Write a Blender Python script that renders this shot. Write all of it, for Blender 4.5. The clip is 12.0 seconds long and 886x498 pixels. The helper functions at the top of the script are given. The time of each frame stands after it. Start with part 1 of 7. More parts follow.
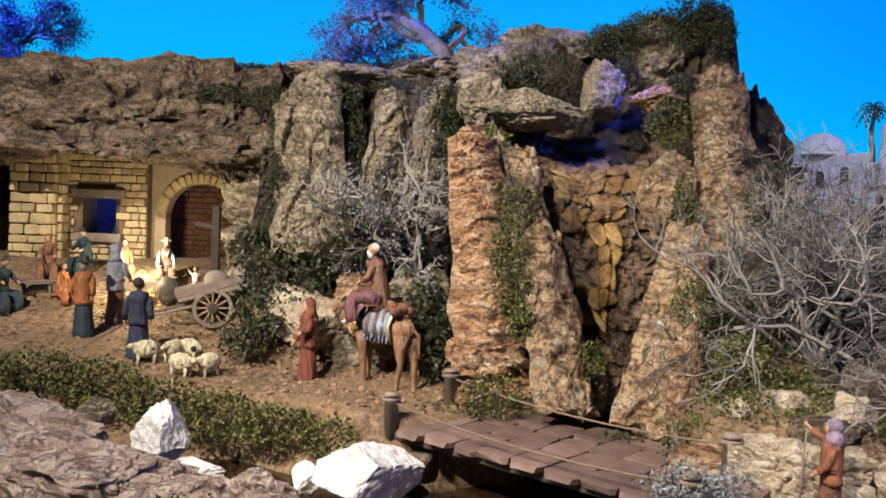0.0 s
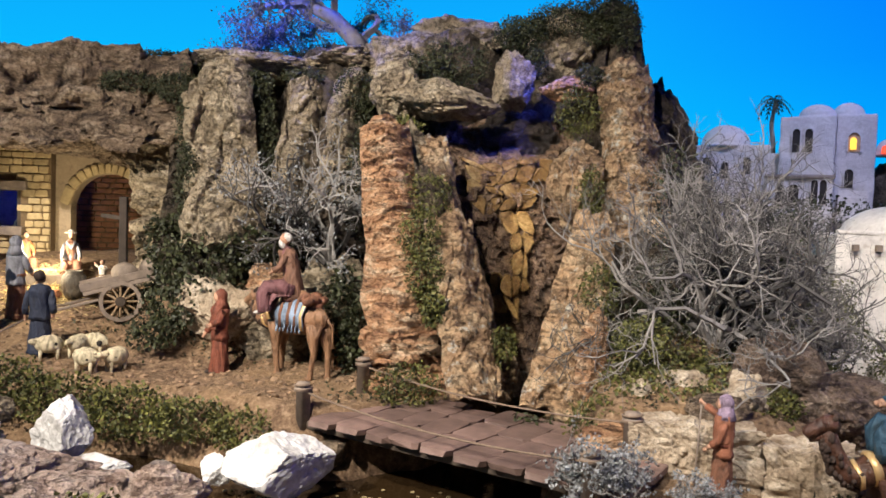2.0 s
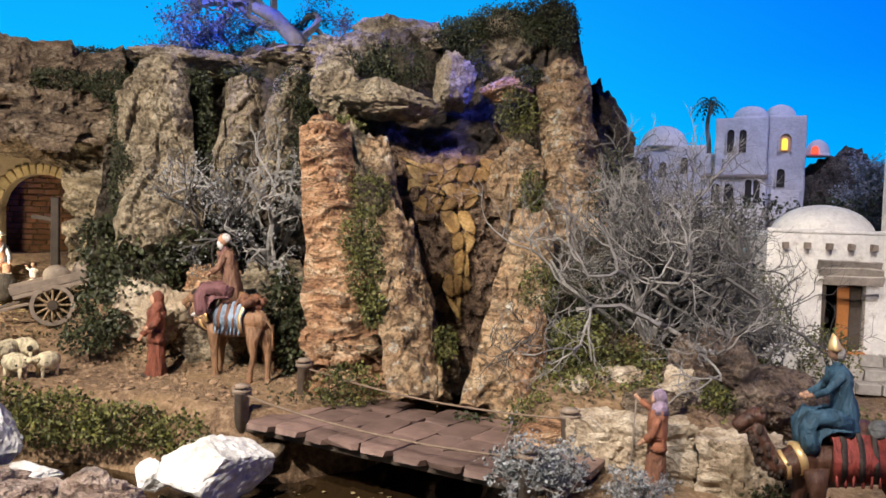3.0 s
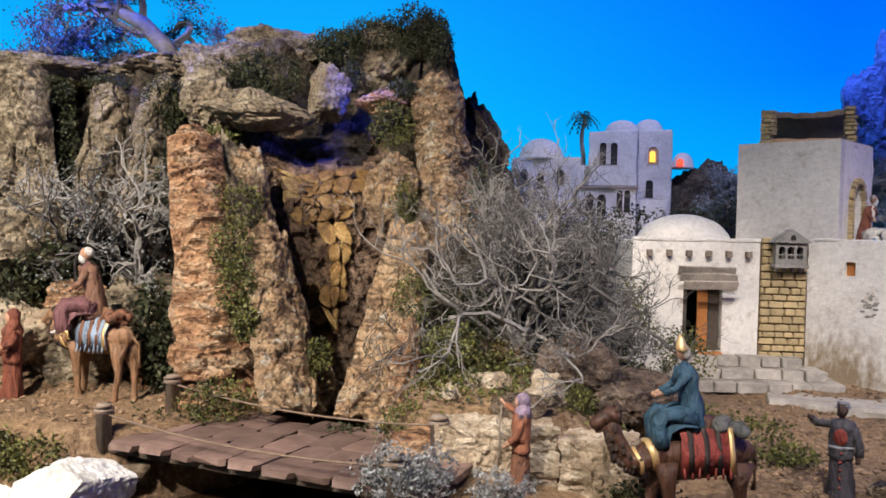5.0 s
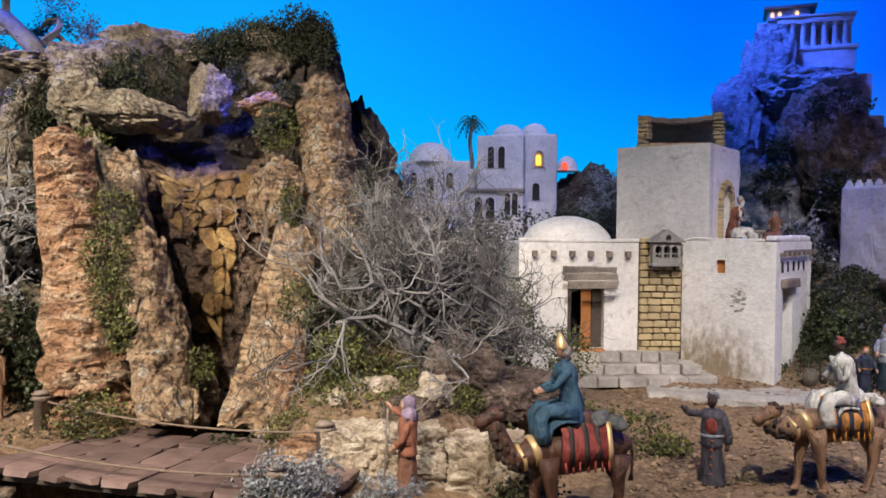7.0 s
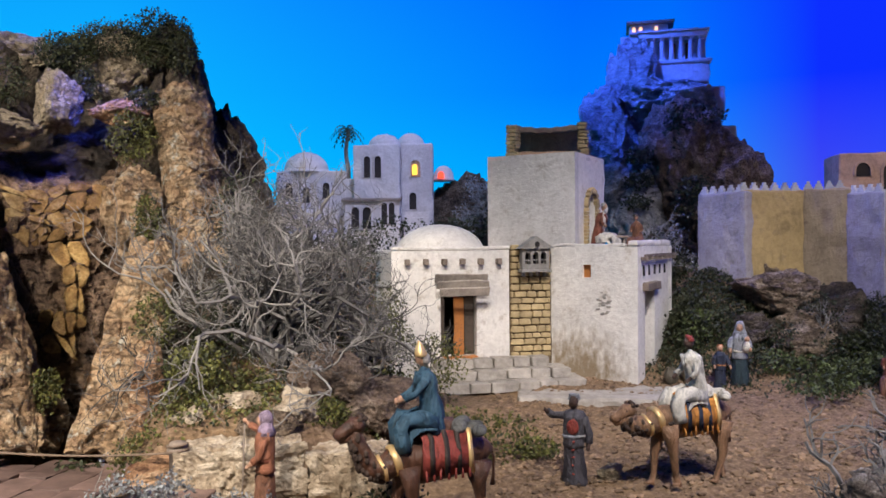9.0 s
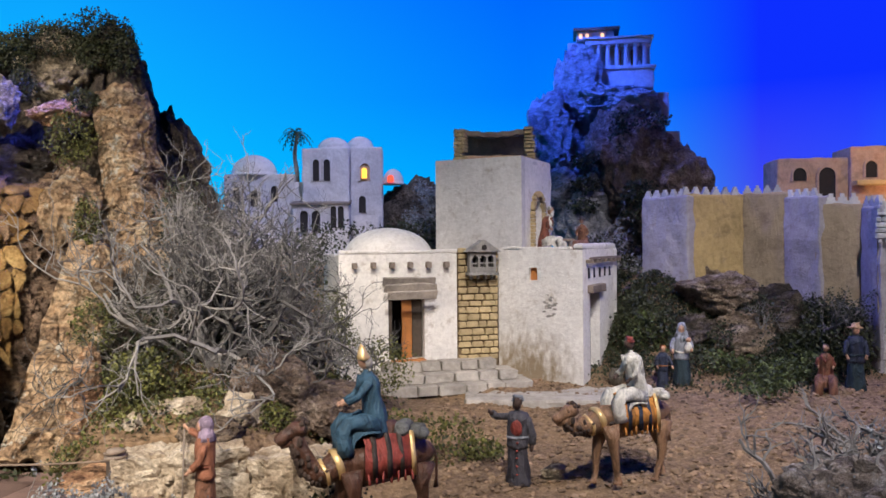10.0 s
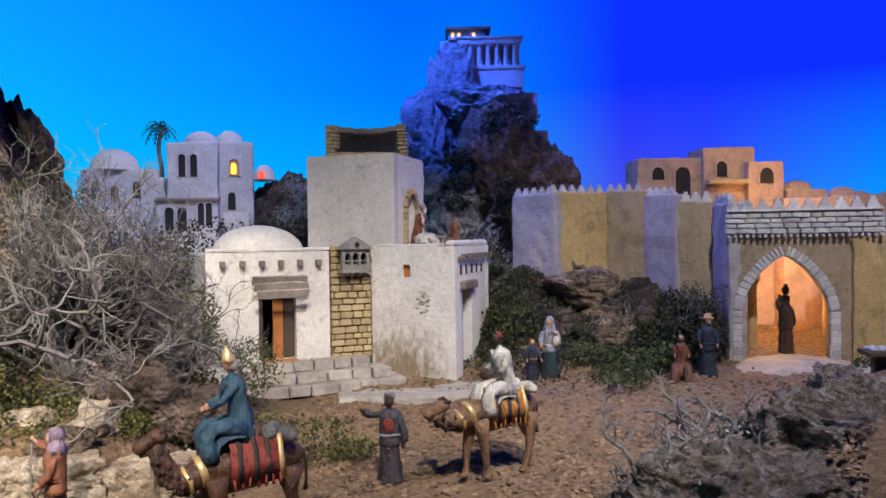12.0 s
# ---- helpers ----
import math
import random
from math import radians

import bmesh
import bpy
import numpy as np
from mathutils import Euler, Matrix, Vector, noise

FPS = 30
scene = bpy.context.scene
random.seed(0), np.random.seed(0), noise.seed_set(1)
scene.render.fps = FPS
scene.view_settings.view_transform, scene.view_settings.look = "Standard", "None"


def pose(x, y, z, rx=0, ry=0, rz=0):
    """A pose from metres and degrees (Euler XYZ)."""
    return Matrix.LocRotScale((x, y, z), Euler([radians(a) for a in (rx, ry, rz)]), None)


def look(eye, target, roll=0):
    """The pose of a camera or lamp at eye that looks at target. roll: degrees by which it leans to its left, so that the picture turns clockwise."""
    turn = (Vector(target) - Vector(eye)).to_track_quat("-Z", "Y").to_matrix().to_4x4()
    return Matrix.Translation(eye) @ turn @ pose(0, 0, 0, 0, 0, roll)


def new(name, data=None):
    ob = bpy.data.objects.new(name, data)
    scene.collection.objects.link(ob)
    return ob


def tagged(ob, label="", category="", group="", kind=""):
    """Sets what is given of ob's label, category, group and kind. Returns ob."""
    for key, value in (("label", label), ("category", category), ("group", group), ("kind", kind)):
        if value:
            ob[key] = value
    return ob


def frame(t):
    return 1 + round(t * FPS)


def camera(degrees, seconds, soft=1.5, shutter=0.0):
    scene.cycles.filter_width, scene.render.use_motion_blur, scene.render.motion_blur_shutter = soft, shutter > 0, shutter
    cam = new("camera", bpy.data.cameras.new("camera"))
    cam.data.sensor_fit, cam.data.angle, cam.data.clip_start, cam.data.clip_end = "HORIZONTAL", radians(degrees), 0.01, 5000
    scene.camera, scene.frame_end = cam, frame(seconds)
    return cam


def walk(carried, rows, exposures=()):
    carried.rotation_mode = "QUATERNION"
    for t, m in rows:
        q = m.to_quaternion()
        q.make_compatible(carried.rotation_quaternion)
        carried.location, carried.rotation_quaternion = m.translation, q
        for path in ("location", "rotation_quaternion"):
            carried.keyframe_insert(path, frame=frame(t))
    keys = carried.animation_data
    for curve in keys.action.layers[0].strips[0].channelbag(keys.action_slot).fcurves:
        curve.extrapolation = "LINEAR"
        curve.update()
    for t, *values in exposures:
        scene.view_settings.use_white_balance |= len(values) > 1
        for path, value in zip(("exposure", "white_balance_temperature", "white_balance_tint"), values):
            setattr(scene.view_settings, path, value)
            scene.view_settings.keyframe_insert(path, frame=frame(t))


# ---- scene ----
cam = camera(58.0, 12.0, 1.6)
PATH = [
    (0, (0.014, 0.072, 0.712), (0.013, 2.07, 0.624), 2.2),
    (0.5, (0.021, 0.064, 0.708), (0.038, 2.062, 0.612), 2.2),
    (1, (0.037, 0.05, 0.706), (0.098, 2.047, 0.605), 2.2),
    (1.5, (0.05, 0.046, 0.704), (0.169, 2.04, 0.603), 2.0),
    (2, (0.066, 0.053, 0.7), (0.249, 2.043, 0.6), 1.9),
    (2.5, (0.08, 0.061, 0.695), (0.328, 2.043, 0.598), 1.8),
    (3, (0.092, 0.046, 0.7), (0.404, 2.019, 0.604), 1.7),
    (5, (0.163, 0.006, 0.7), (0.731, 1.923, 0.639), 1.3),
    (5.5, (0.176, -0.001, 0.7), (0.822, 1.891, 0.646), 1.3),
    (6, (0.187, -0.008, 0.699), (0.898, 1.861, 0.649), 1.1),
    (6.5, (0.192, -0.007, 0.696), (0.955, 1.841, 0.647), 0.8),
    (7, (0.197, -0.004, 0.699), (1.008, 1.823, 0.652), 0.6),
    (9, (0.29, -0.032, 0.693), (1.341, 1.67, 0.673), -0.4),
    (9.5, (0.3, -0.05, 0.695), (1.394, 1.624, 0.68), -0.5),
    (10, (0.312, -0.06, 0.692), (1.458, 1.579, 0.68), -0.5),
    (10.5, (0.317, -0.067, 0.693), (1.517, 1.533, 0.678), -0.5),
    (11, (0.316, -0.067, 0.692), (1.583, 1.48, 0.676), -0.7),
    (11.5, (0.326, -0.065, 0.695), (1.648, 1.436, 0.675), -0.7),
    (12, (0.337, -0.066, 0.695), (1.719, 1.379, 0.671), -0.8),
]
walk(cam, [(t, look(eye, target, roll)) for t, eye, target, roll in PATH], [(0, 0.0), (12, 0.0)])

# ---- light ----
world = bpy.data.worlds.new("hall_dusk")
scene.world = world
world.use_nodes = True
world.node_tree.nodes["Background"].inputs[0].default_value = (0.12, 0.18, 0.46, 1)
world.node_tree.nodes["Background"].inputs[1].default_value = 0.095


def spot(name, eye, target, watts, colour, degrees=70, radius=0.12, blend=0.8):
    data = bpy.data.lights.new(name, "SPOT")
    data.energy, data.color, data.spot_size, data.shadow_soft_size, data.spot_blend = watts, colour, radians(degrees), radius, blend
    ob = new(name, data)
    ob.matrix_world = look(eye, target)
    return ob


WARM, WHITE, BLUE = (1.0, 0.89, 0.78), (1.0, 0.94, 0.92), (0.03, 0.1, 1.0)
spot("stage_spot_cave", (-2.7, 0.0, 3.0), (-1.0, 2.9, 0.25), 1220, WARM, 68, 0.04)
spot("stage_spot_cliff", (-1.45, -0.3, 3.4), (0.4, 3.0, 0.45), 990, WARM, 46, 0.04)
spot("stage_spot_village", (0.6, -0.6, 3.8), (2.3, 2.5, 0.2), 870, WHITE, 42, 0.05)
# Extra unseen spot, added to brighten the gate and the rocks near it.
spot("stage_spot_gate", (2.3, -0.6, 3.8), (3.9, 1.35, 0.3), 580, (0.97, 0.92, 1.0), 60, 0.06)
spot("blue_spot_tree", (-1.2, 3.5, 2.9), (-0.3, 4.15, 1.75), 850, BLUE, 50)
spot("blue_spot_cave_tree", (-2.9, 4.0, 2.8), (-2.45, 4.6, 1.6), 1000, BLUE, 50)
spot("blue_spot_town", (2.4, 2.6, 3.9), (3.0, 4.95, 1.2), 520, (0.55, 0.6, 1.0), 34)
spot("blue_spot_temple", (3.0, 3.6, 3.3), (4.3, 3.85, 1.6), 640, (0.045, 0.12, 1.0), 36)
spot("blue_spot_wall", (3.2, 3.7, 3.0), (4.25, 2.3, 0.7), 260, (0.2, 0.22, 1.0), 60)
spot("blue_spot_fall", (0.95, 3.1, 1.75), (0.74, 3.62, 1.08), 90, (0.06, 0.1, 1.0), 34)

# ---- materials ----
class Tree:
    """Short hand for the nodes of one material."""

    def __init__(self, name):
        self.m = bpy.data.materials.new(name)
        self.m.use_nodes = True
        self.t = self.m.node_tree
        self.b = self.t.nodes["Principled BSDF"]
        self.pos = self.n("ShaderNodeNewGeometry").outputs["Position"]

    def n(self, kind, operation="", blend_type=""):
        node = self.t.nodes.new(kind)
        if operation:
            node.operation = operation
        if blend_type:
            node.blend_type = blend_type
        return node

    def put(self, socket, value):
        if hasattr(value, "is_output"):
            self.t.links.new(value, socket)
        else:
            socket.default_value = value

    def noise(self, scale, detail=6, rough=0.6, vec=None, warp=0.0):
        k = self.n("ShaderNodeTexNoise")
        self.put(k.inputs["Vector"], vec or self.pos)
        k.inputs["Scale"].default_value, k.inputs["Detail"].default_value, k.inputs["Roughness"].default_value, k.inputs["Distortion"].default_value = scale, detail, rough, warp
        return k.outputs["Fac"]

    def stretch(self, x, y, z, vec=None):
        k = self.n("ShaderNodeVectorMath", operation="MULTIPLY")
        self.put(k.inputs[0], vec or self.pos)
        k.inputs[1].default_value = (x, y, z)
        return k.outputs[0]

    def ramp(self, fac, *stops):
        k = self.n("ShaderNodeValToRGB")
        self.put(k.inputs[0], fac)
        el = k.color_ramp.elements
        while len(el) < len(stops):
            el.new(0.5)
        for e, (p, c) in zip(el, stops):
            e.position, e.color = p, (*c, 1)
        return k.outputs[0]

    def mix(self, fac, a, b, how="MIX"):
        k = self.n("ShaderNodeMixRGB", blend_type=how)
        for s, v in zip(k.inputs, (fac, a, b)):
            self.put(s, (*v, 1) if isinstance(v, tuple) and len(v) == 3 else v)
        return k.outputs[0]

    def sum(self, a, b, op="ADD", c=None):
        k = self.n("ShaderNodeMath", operation=op)
        self.put(k.inputs[0], a)
        self.put(k.inputs[1], b)
        if c is not None:
            self.put(k.inputs[2], c)
        return k.outputs[0]

    def band(self, v, lo, hi, a=0.0, b=1.0):
        k = self.n("ShaderNodeMapRange")
        for s, x in zip(k.inputs, (v, lo, hi, a, b)):
            self.put(s, x)
        return k.outputs[0]

    def bump(self, height, strength=0.5, dist=0.01):
        k = self.n("ShaderNodeBump")
        self.put(k.inputs["Height"], height)
        k.inputs["Strength"].default_value, k.inputs["Distance"].default_value = strength, dist
        self.t.links.new(k.outputs[0], self.b.inputs["Normal"])

    def done(self, colour, rough=0.85, metal=0.0, vary=0.0, island=False):
        if vary:
            src = self.n("ShaderNodeNewGeometry").outputs["Random Per Island"] if island else self.n("ShaderNodeObjectInfo").outputs["Random"]
            hs = self.n("ShaderNodeHueSaturation")
            self.put(hs.inputs["Color"], colour if hasattr(colour, "is_output") else (*colour, 1))
            self.put(hs.inputs["Value"], self.band(src, 0, 1, 1 - vary, 1 + vary))
            colour = hs.outputs[0]
        self.put(self.b.inputs["Base Color"], colour if hasattr(colour, "is_output") else (*colour, 1))
        self.put(self.b.inputs["Roughness"], rough)
        self.put(self.b.inputs["Metallic"], metal)
        return self.m


def rock_mat(name, dark, mid, light, scale=9.0, layers=0.0, depth=0.02, lichen=None, rough=0.9, grain=0.66):
    """Weathered stone: broad patches, grain, and layers lying flat."""
    k = Tree(name)
    v = k.stretch(1, 1, 1 + layers)
    big, fine = k.noise(scale, 9, 0.68, v, 0.6), k.noise(scale * 9, 6, 0.7)
    col = k.ramp(big, (0.3, dark), (0.5, mid), (0.68, light))
    col = k.mix(grain, col, k.ramp(fine, (0.36, (0.16, 0.14, 0.12)), (0.57, (1, 1, 1))), "MULTIPLY")
    if lichen:
        col = k.mix(k.ramp(k.noise(scale * 2.3, 8, 0.75), (0.56, (0, 0, 0)), (0.64, (1, 1, 1))), col, lichen)
    height = k.sum(k.sum(big, 1.0, "MULTIPLY"), k.sum(fine, 0.35, "MULTIPLY"))
    if layers:
        cracks = k.noise(scale * 0.9, 8, 0.62, k.stretch(0.7, 0.7, 1.0 + layers * 0.8), 1.5)
        # Crack lines are darkened in the colour as well, as shade in crevices.
        edge = k.ramp(k.sum(cracks, k.sum(fine, 0.12, "MULTIPLY")), (0.52, (1, 1, 1)), (0.545, (0.2, 0.16, 0.13)), (0.57, (1, 1, 1)))
        col = k.mix(min(0.8, 0.35 + 0.15 * layers), col, edge, "MULTIPLY")
        height = k.sum(height, k.sum(edge, 0.5, "MULTIPLY"))
    k.bump(height, 1.0, depth * 1.5)
    return k.done(col, rough, vary=0.12)


def plain_mat(name, colour, rough=0.7, metal=0.0, var=0.35, scale=30.0, vary=0.0, dist=0.004, island=False):
    """Paint, cloth, wood and the like with soft wear at two scales."""
    k = Tree(name)
    a, b = k.noise(scale, 6, 0.65), k.noise(scale * 0.2, 4)
    lo = tuple(c * (1 - var) for c in colour)
    hi = tuple(min(1, c * (1 + var * 0.6)) for c in colour)
    col = k.mix(0.5, k.ramp(a, (0.3, lo), (0.7, hi)), k.ramp(b, (0.35, lo), (0.65, hi)))
    k.bump(a, 0.5, dist)
    return k.done(col, rough, metal, vary, island)


def leaf_mat(name, dark, light):
    k = Tree(name)
    r = k.n("ShaderNodeNewGeometry").outputs["Random Per Island"]
    col = k.mix(k.ramp(k.noise(6, 3), (0.35, (0, 0, 0)), (0.65, (1, 1, 1))), k.ramp(r, (0, dark), (1, light)), k.ramp(r, (0, dark), (0.8, tuple(c * 0.5 for c in light))))
    return k.done(col, 0.6)


CAVE = rock_mat("cave_rock", (0.07, 0.045, 0.032), (0.34, 0.245, 0.16), (0.62, 0.5, 0.37), 8, 1.1, 0.05)
# Dark brown stone; on the cliff its dark tone stands in for recess shade.
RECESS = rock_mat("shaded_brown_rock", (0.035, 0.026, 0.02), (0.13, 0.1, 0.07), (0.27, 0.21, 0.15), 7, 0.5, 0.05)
BROWNROCK = rock_mat("brown_crumbly_rock", (0.07, 0.045, 0.035), (0.26, 0.18, 0.13), (0.48, 0.38, 0.3), 10, 0.4, 0.04)
GREYROCK = rock_mat("pale_cliff_rock", (0.18, 0.14, 0.095), (0.44, 0.36, 0.245), (0.62, 0.54, 0.41), 7, 0.6, 0.04)
DARKROCK = rock_mat("dark_wet_rock", (0.015, 0.012, 0.012), (0.055, 0.042, 0.035), (0.13, 0.1, 0.075), 9, 0.5, 0.03, None, 0.45)
PINKROCK = rock_mat("pink_layered_rock", (0.2, 0.11, 0.075), (0.68, 0.52, 0.43), (0.9, 0.78, 0.7), 9, 1.2, 0.05, None, 0.9, 0.38)
WHITEROCK = rock_mat("white_quartz", (0.46, 0.45, 0.42), (0.76, 0.76, 0.75), (0.88, 0.88, 0.88), 5, 0, 0.008, None, 0.7, 0.4)
SLAB = rock_mat("cream_slab_stone", (0.22, 0.15, 0.09), (0.52, 0.42, 0.3), (0.78, 0.69, 0.55), 9, 0, 0.02, None, 0.9, 0.5)
CORK = rock_mat("orange_cork_bark", (0.22, 0.085, 0.04), (0.64, 0.37, 0.2), (0.9, 0.73, 0.52), 7, 2.6, 0.04, None, 0.9, 0.52)
GREYCORK = rock_mat("grey_lichen_cork_bark", (0.19, 0.11, 0.065), (0.54, 0.36, 0.205), (0.76, 0.6, 0.4), 7, 0.7, 0.035, (0.6, 0.58, 0.5))
WETROCK = rock_mat("brown_wet_rock", (0.05, 0.033, 0.026), (0.2, 0.135, 0.095), (0.38, 0.26, 0.16), 12, 0, 0.02, None, 0.25)
GOLDSTONE = rock_mat("wet_golden_stone", (0.045, 0.024, 0.01), (0.27, 0.165, 0.065), (0.52, 0.37, 0.16), 9, 0, 0.014, None, 0.18, 0.5)


def soil_mat():
    k = Tree("sandy_soil")
    big, fine, grit = k.noise(2.2, 6), k.noise(40, 8, 0.75), k.noise(150, 4, 0.7)
    col = k.ramp(fine, (0.34, (0.045, 0.026, 0.015)), (0.5, (0.2, 0.125, 0.073)), (0.68, (0.42, 0.3, 0.19)))
    col = k.mix(k.ramp(big, (0.4, (0, 0, 0)), (0.62, (0.6, 0.6, 0.6))), col, k.mix(0.6, col, (0.42, 0.27, 0.13)))
    k.bump(k.sum(fine, k.sum(grit, 0.5, "MULTIPLY")), 1.0, 0.012)
    return k.done(col, 0.95)


SOIL = soil_mat()
CLOD = plain_mat("soil_clod", (0.25, 0.165, 0.1), 0.95, 0, 0.5, 60, 0.5, 0.004, True)


def plaster_mat(name, colour, dirt=(0.32, 0.24, 0.15), wear=0.3):
    """Lime plaster with scuffs, patches of bare rubble and a stained foot."""
    k = Tree(name)
    a, b, c = k.noise(5, 8, 0.6), k.noise(45, 6, 0.7), k.noise(16, 7, 0.7)
    col = k.ramp(a, (0.3, tuple(x * 0.82 for x in colour)), (0.6, colour))
    col = k.mix(0.35, col, k.ramp(b, (0.35, (0.55, 0.52, 0.5)), (0.6, (1, 1, 1))), "MULTIPLY")
    col = k.mix(k.ramp(c, (0.56, (0, 0, 0)), (0.7, (0.6, 0.6, 0.6))), col, dirt)
    worn = k.ramp(k.noise(7, 9, 0.78, None, 0.8), (0.56 - 0.05 * wear, (0, 0, 0)), (0.63, (wear, wear, wear)))
    col = k.mix(worn, col, tuple(x * 0.55 for x in colour))
    k.bump(k.sum(k.sum(a, 1.5, "MULTIPLY"), k.sum(b, 0.5, "MULTIPLY")), 0.8, 0.012)
    return k.done(col, 0.9)


PLASTER = plaster_mat("lime_plaster", (0.84, 0.8, 0.74))
GREYPLASTER = plaster_mat("weathered_plaster", (0.66, 0.63, 0.6), (0.3, 0.25, 0.2))
OCHRE = plaster_mat("ochre_wall_plaster", (0.54, 0.39, 0.17), (0.2, 0.15, 0.11), 0.85)
TOWNPLASTER = plaster_mat("pale_town_plaster", (0.66, 0.62, 0.6), (0.4, 0.36, 0.3))
# Worn grey plaster, kept for the wall faces that take blue light.
WALLGREY = plaster_mat("worn_blue_lit_plaster", (0.42, 0.39, 0.4), (0.18, 0.14, 0.11), 0.7)
WALLTAN = plaster_mat("tan_wall_plaster", (0.4, 0.31, 0.2), (0.16, 0.11, 0.08), 0.9)
ROSE = plaster_mat("rose_city_plaster", (0.55, 0.37, 0.25), (0.3, 0.15, 0.08), 0.8)
BRICK = plain_mat("yellow_stone_block", (0.47, 0.36, 0.19), 0.9, 0, 0.4, 50, 0.22, 0.006)
MORTAR = plain_mat("brown_mortar", (0.16, 0.11, 0.06), 0.95, 0, 0.4, 60)
GREYBRICK = plain_mat("grey_white_block", (0.55, 0.54, 0.52), 0.9, 0, 0.35, 50, 0.18, 0.005)
STEP = plain_mat("worn_step_stone", (0.42, 0.38, 0.33), 0.9, 0, 0.45, 40, 0.15, 0.008)
WOOD = plain_mat("weathered_grey_wood", (0.24, 0.19, 0.15), 0.8, 0, 0.5, 40, 0.15, 0.005)
GREYWOOD = plain_mat("bleached_grey_wood", (0.36, 0.31, 0.26), 0.85, 0, 0.55, 35, 0.15, 0.006)
DARKWOOD = plain_mat("dark_old_wood", (0.075, 0.055, 0.04), 0.8, 0, 0.5, 40, 0.15, 0.005)
ORANGEWOOD = plain_mat("orange_varnished_wood", (0.45, 0.17, 0.04), 0.55, 0, 0.25, 40)
GREYSTONE = plain_mat("grey_carved_stone", (0.3, 0.28, 0.25), 0.9, 0, 0.5, 60, 0.1, 0.005)
PLANK = plain_mat("worn_bridge_tile", (0.19, 0.125, 0.105), 0.6, 0, 0.55, 25, 0.25, 0.006)
ROPE = plain_mat("hemp_rope", (0.2, 0.145, 0.105), 0.9, 0, 0.4, 200)
# Near-black that stands in for the shade inside doors, windows and holes.
DARK = plain_mat("interior_shade", (0.025, 0.02, 0.018), 0.9)
TWIG = plain_mat("pale_grey_twig", (0.3, 0.285, 0.27), 0.85, 0, 0.35, 40)
BUSHTWIG = plain_mat("weathered_grey_twig", (0.23, 0.215, 0.2), 0.85, 0, 0.45, 40)
# Dark copy of the twig colour, for the shaded inside of the bushes.
DIMTWIG = plain_mat("shaded_grey_twig", (0.075, 0.07, 0.066), 0.9, 0, 0.4, 40)
DARKTWIG = plain_mat("grey_bark", (0.2, 0.185, 0.17), 0.9, 0, 0.5, 40)
GREENLEAF = leaf_mat("ivy_leaf", (0.018, 0.024, 0.006), (0.2, 0.2, 0.045))
DEEPLEAF = leaf_mat("deep_green_leaf", (0.02, 0.03, 0.008), (0.11, 0.14, 0.035))
MOSSLEAF = leaf_mat("dark_moss_leaf", (0.014, 0.018, 0.008), (0.06, 0.07, 0.022))
# Leaf colours shifted to blue, adding to the blue spot's light.
TREELEAF = leaf_mat("blue_tinted_leaf", (0.05, 0.06, 0.1), (0.13, 0.16, 0.28))
SILVERLEAF = leaf_mat("silver_grey_leaf", (0.14, 0.15, 0.15), (0.4, 0.42, 0.44))


def water_mat():
    k = Tree("dark_stream_water")
    k.bump(k.noise(14, 4, 0.5), 0.25, 0.01)
    m = k.done((0.03, 0.018, 0.008), 0.06)
    k.b.inputs["Specular IOR Level"].default_value = 0.6
    return m


WATER = water_mat()


def sky_mat():
    """A lit cyclorama: azure, deep blue to one side, with a violet glow low down."""
    k = Tree("lit_sky_cloth")
    sep = k.n("ShaderNodeSeparateXYZ")
    k.put(sep.inputs[0], k.pos)
    az = k.sum(sep.outputs[0], sep.outputs[1], "ARCTAN2")
    z = sep.outputs[2]
    left = k.ramp(k.band(z, 0.8, 4.2), (0, (0.0, 0.62, 1.0)), (0.28, (0.003, 0.5, 1.0)), (0.7, (0.004, 0.31, 1.0)), (1, (0.004, 0.22, 0.88)))
    mid = k.ramp(k.band(z, 0.8, 4.2), (0, (0.0, 0.45, 1.0)), (0.35, (0.0, 0.2, 1.0)), (1, (0.0, 0.04, 0.95)))
    low = k.ramp(k.band(az, 0.93, 1.3), (0, (0.07, 0.06, 0.8)), (0.5, (0.04, 0.09, 0.95)), (1, (0.0, 0.3, 1.0)))
    right = k.mix(k.band(z, 1.0, 2.0), low, (0.004, 0.028, 1.0))
    col = k.mix(k.band(az, 0.2, 0.75), left, mid)
    col = k.mix(k.band(az, 0.86, 1.02), col, right)
    em = k.n("ShaderNodeEmission")
    k.put(em.inputs[0], col)
    em.inputs[1].default_value = 1.0
    k.t.links.new(em.outputs[0], k.t.nodes["Material Output"].inputs[0])
    return k.m


SKY = sky_mat()


def glow_mat(name, colour, strength):
    k = Tree(name)
    k.put(k.b.inputs["Emission Color"], (*colour, 1))
    k.b.inputs["Emission Strength"].default_value = strength
    return k.done(colour, 0.6)


YELLOWGLOW = glow_mat("lit_yellow_window", (1.0, 0.6, 0.06), 1.4)
WARMGLOW = glow_mat("lit_warm_window", (1.0, 0.55, 0.22), 1.6)
REDGLOW = glow_mat("lit_red_window", (1.0, 0.09, 0.03), 1.2)


def fall_mat():
    """A thin running film of water."""
    k = Tree("running_water_film")
    k.b.inputs["Transmission Weight"].default_value = 1.0
    k.b.inputs["IOR"].default_value = 1.2
    k.bump(k.noise(30, 5, 0.6, k.stretch(1, 1, 0.25)), 0.9, 0.02)
    return k.done((0.95, 0.9, 0.8), 0.12)


FILM = fall_mat()

# ---- mesh tools ----
rng = np.random.default_rng(7)


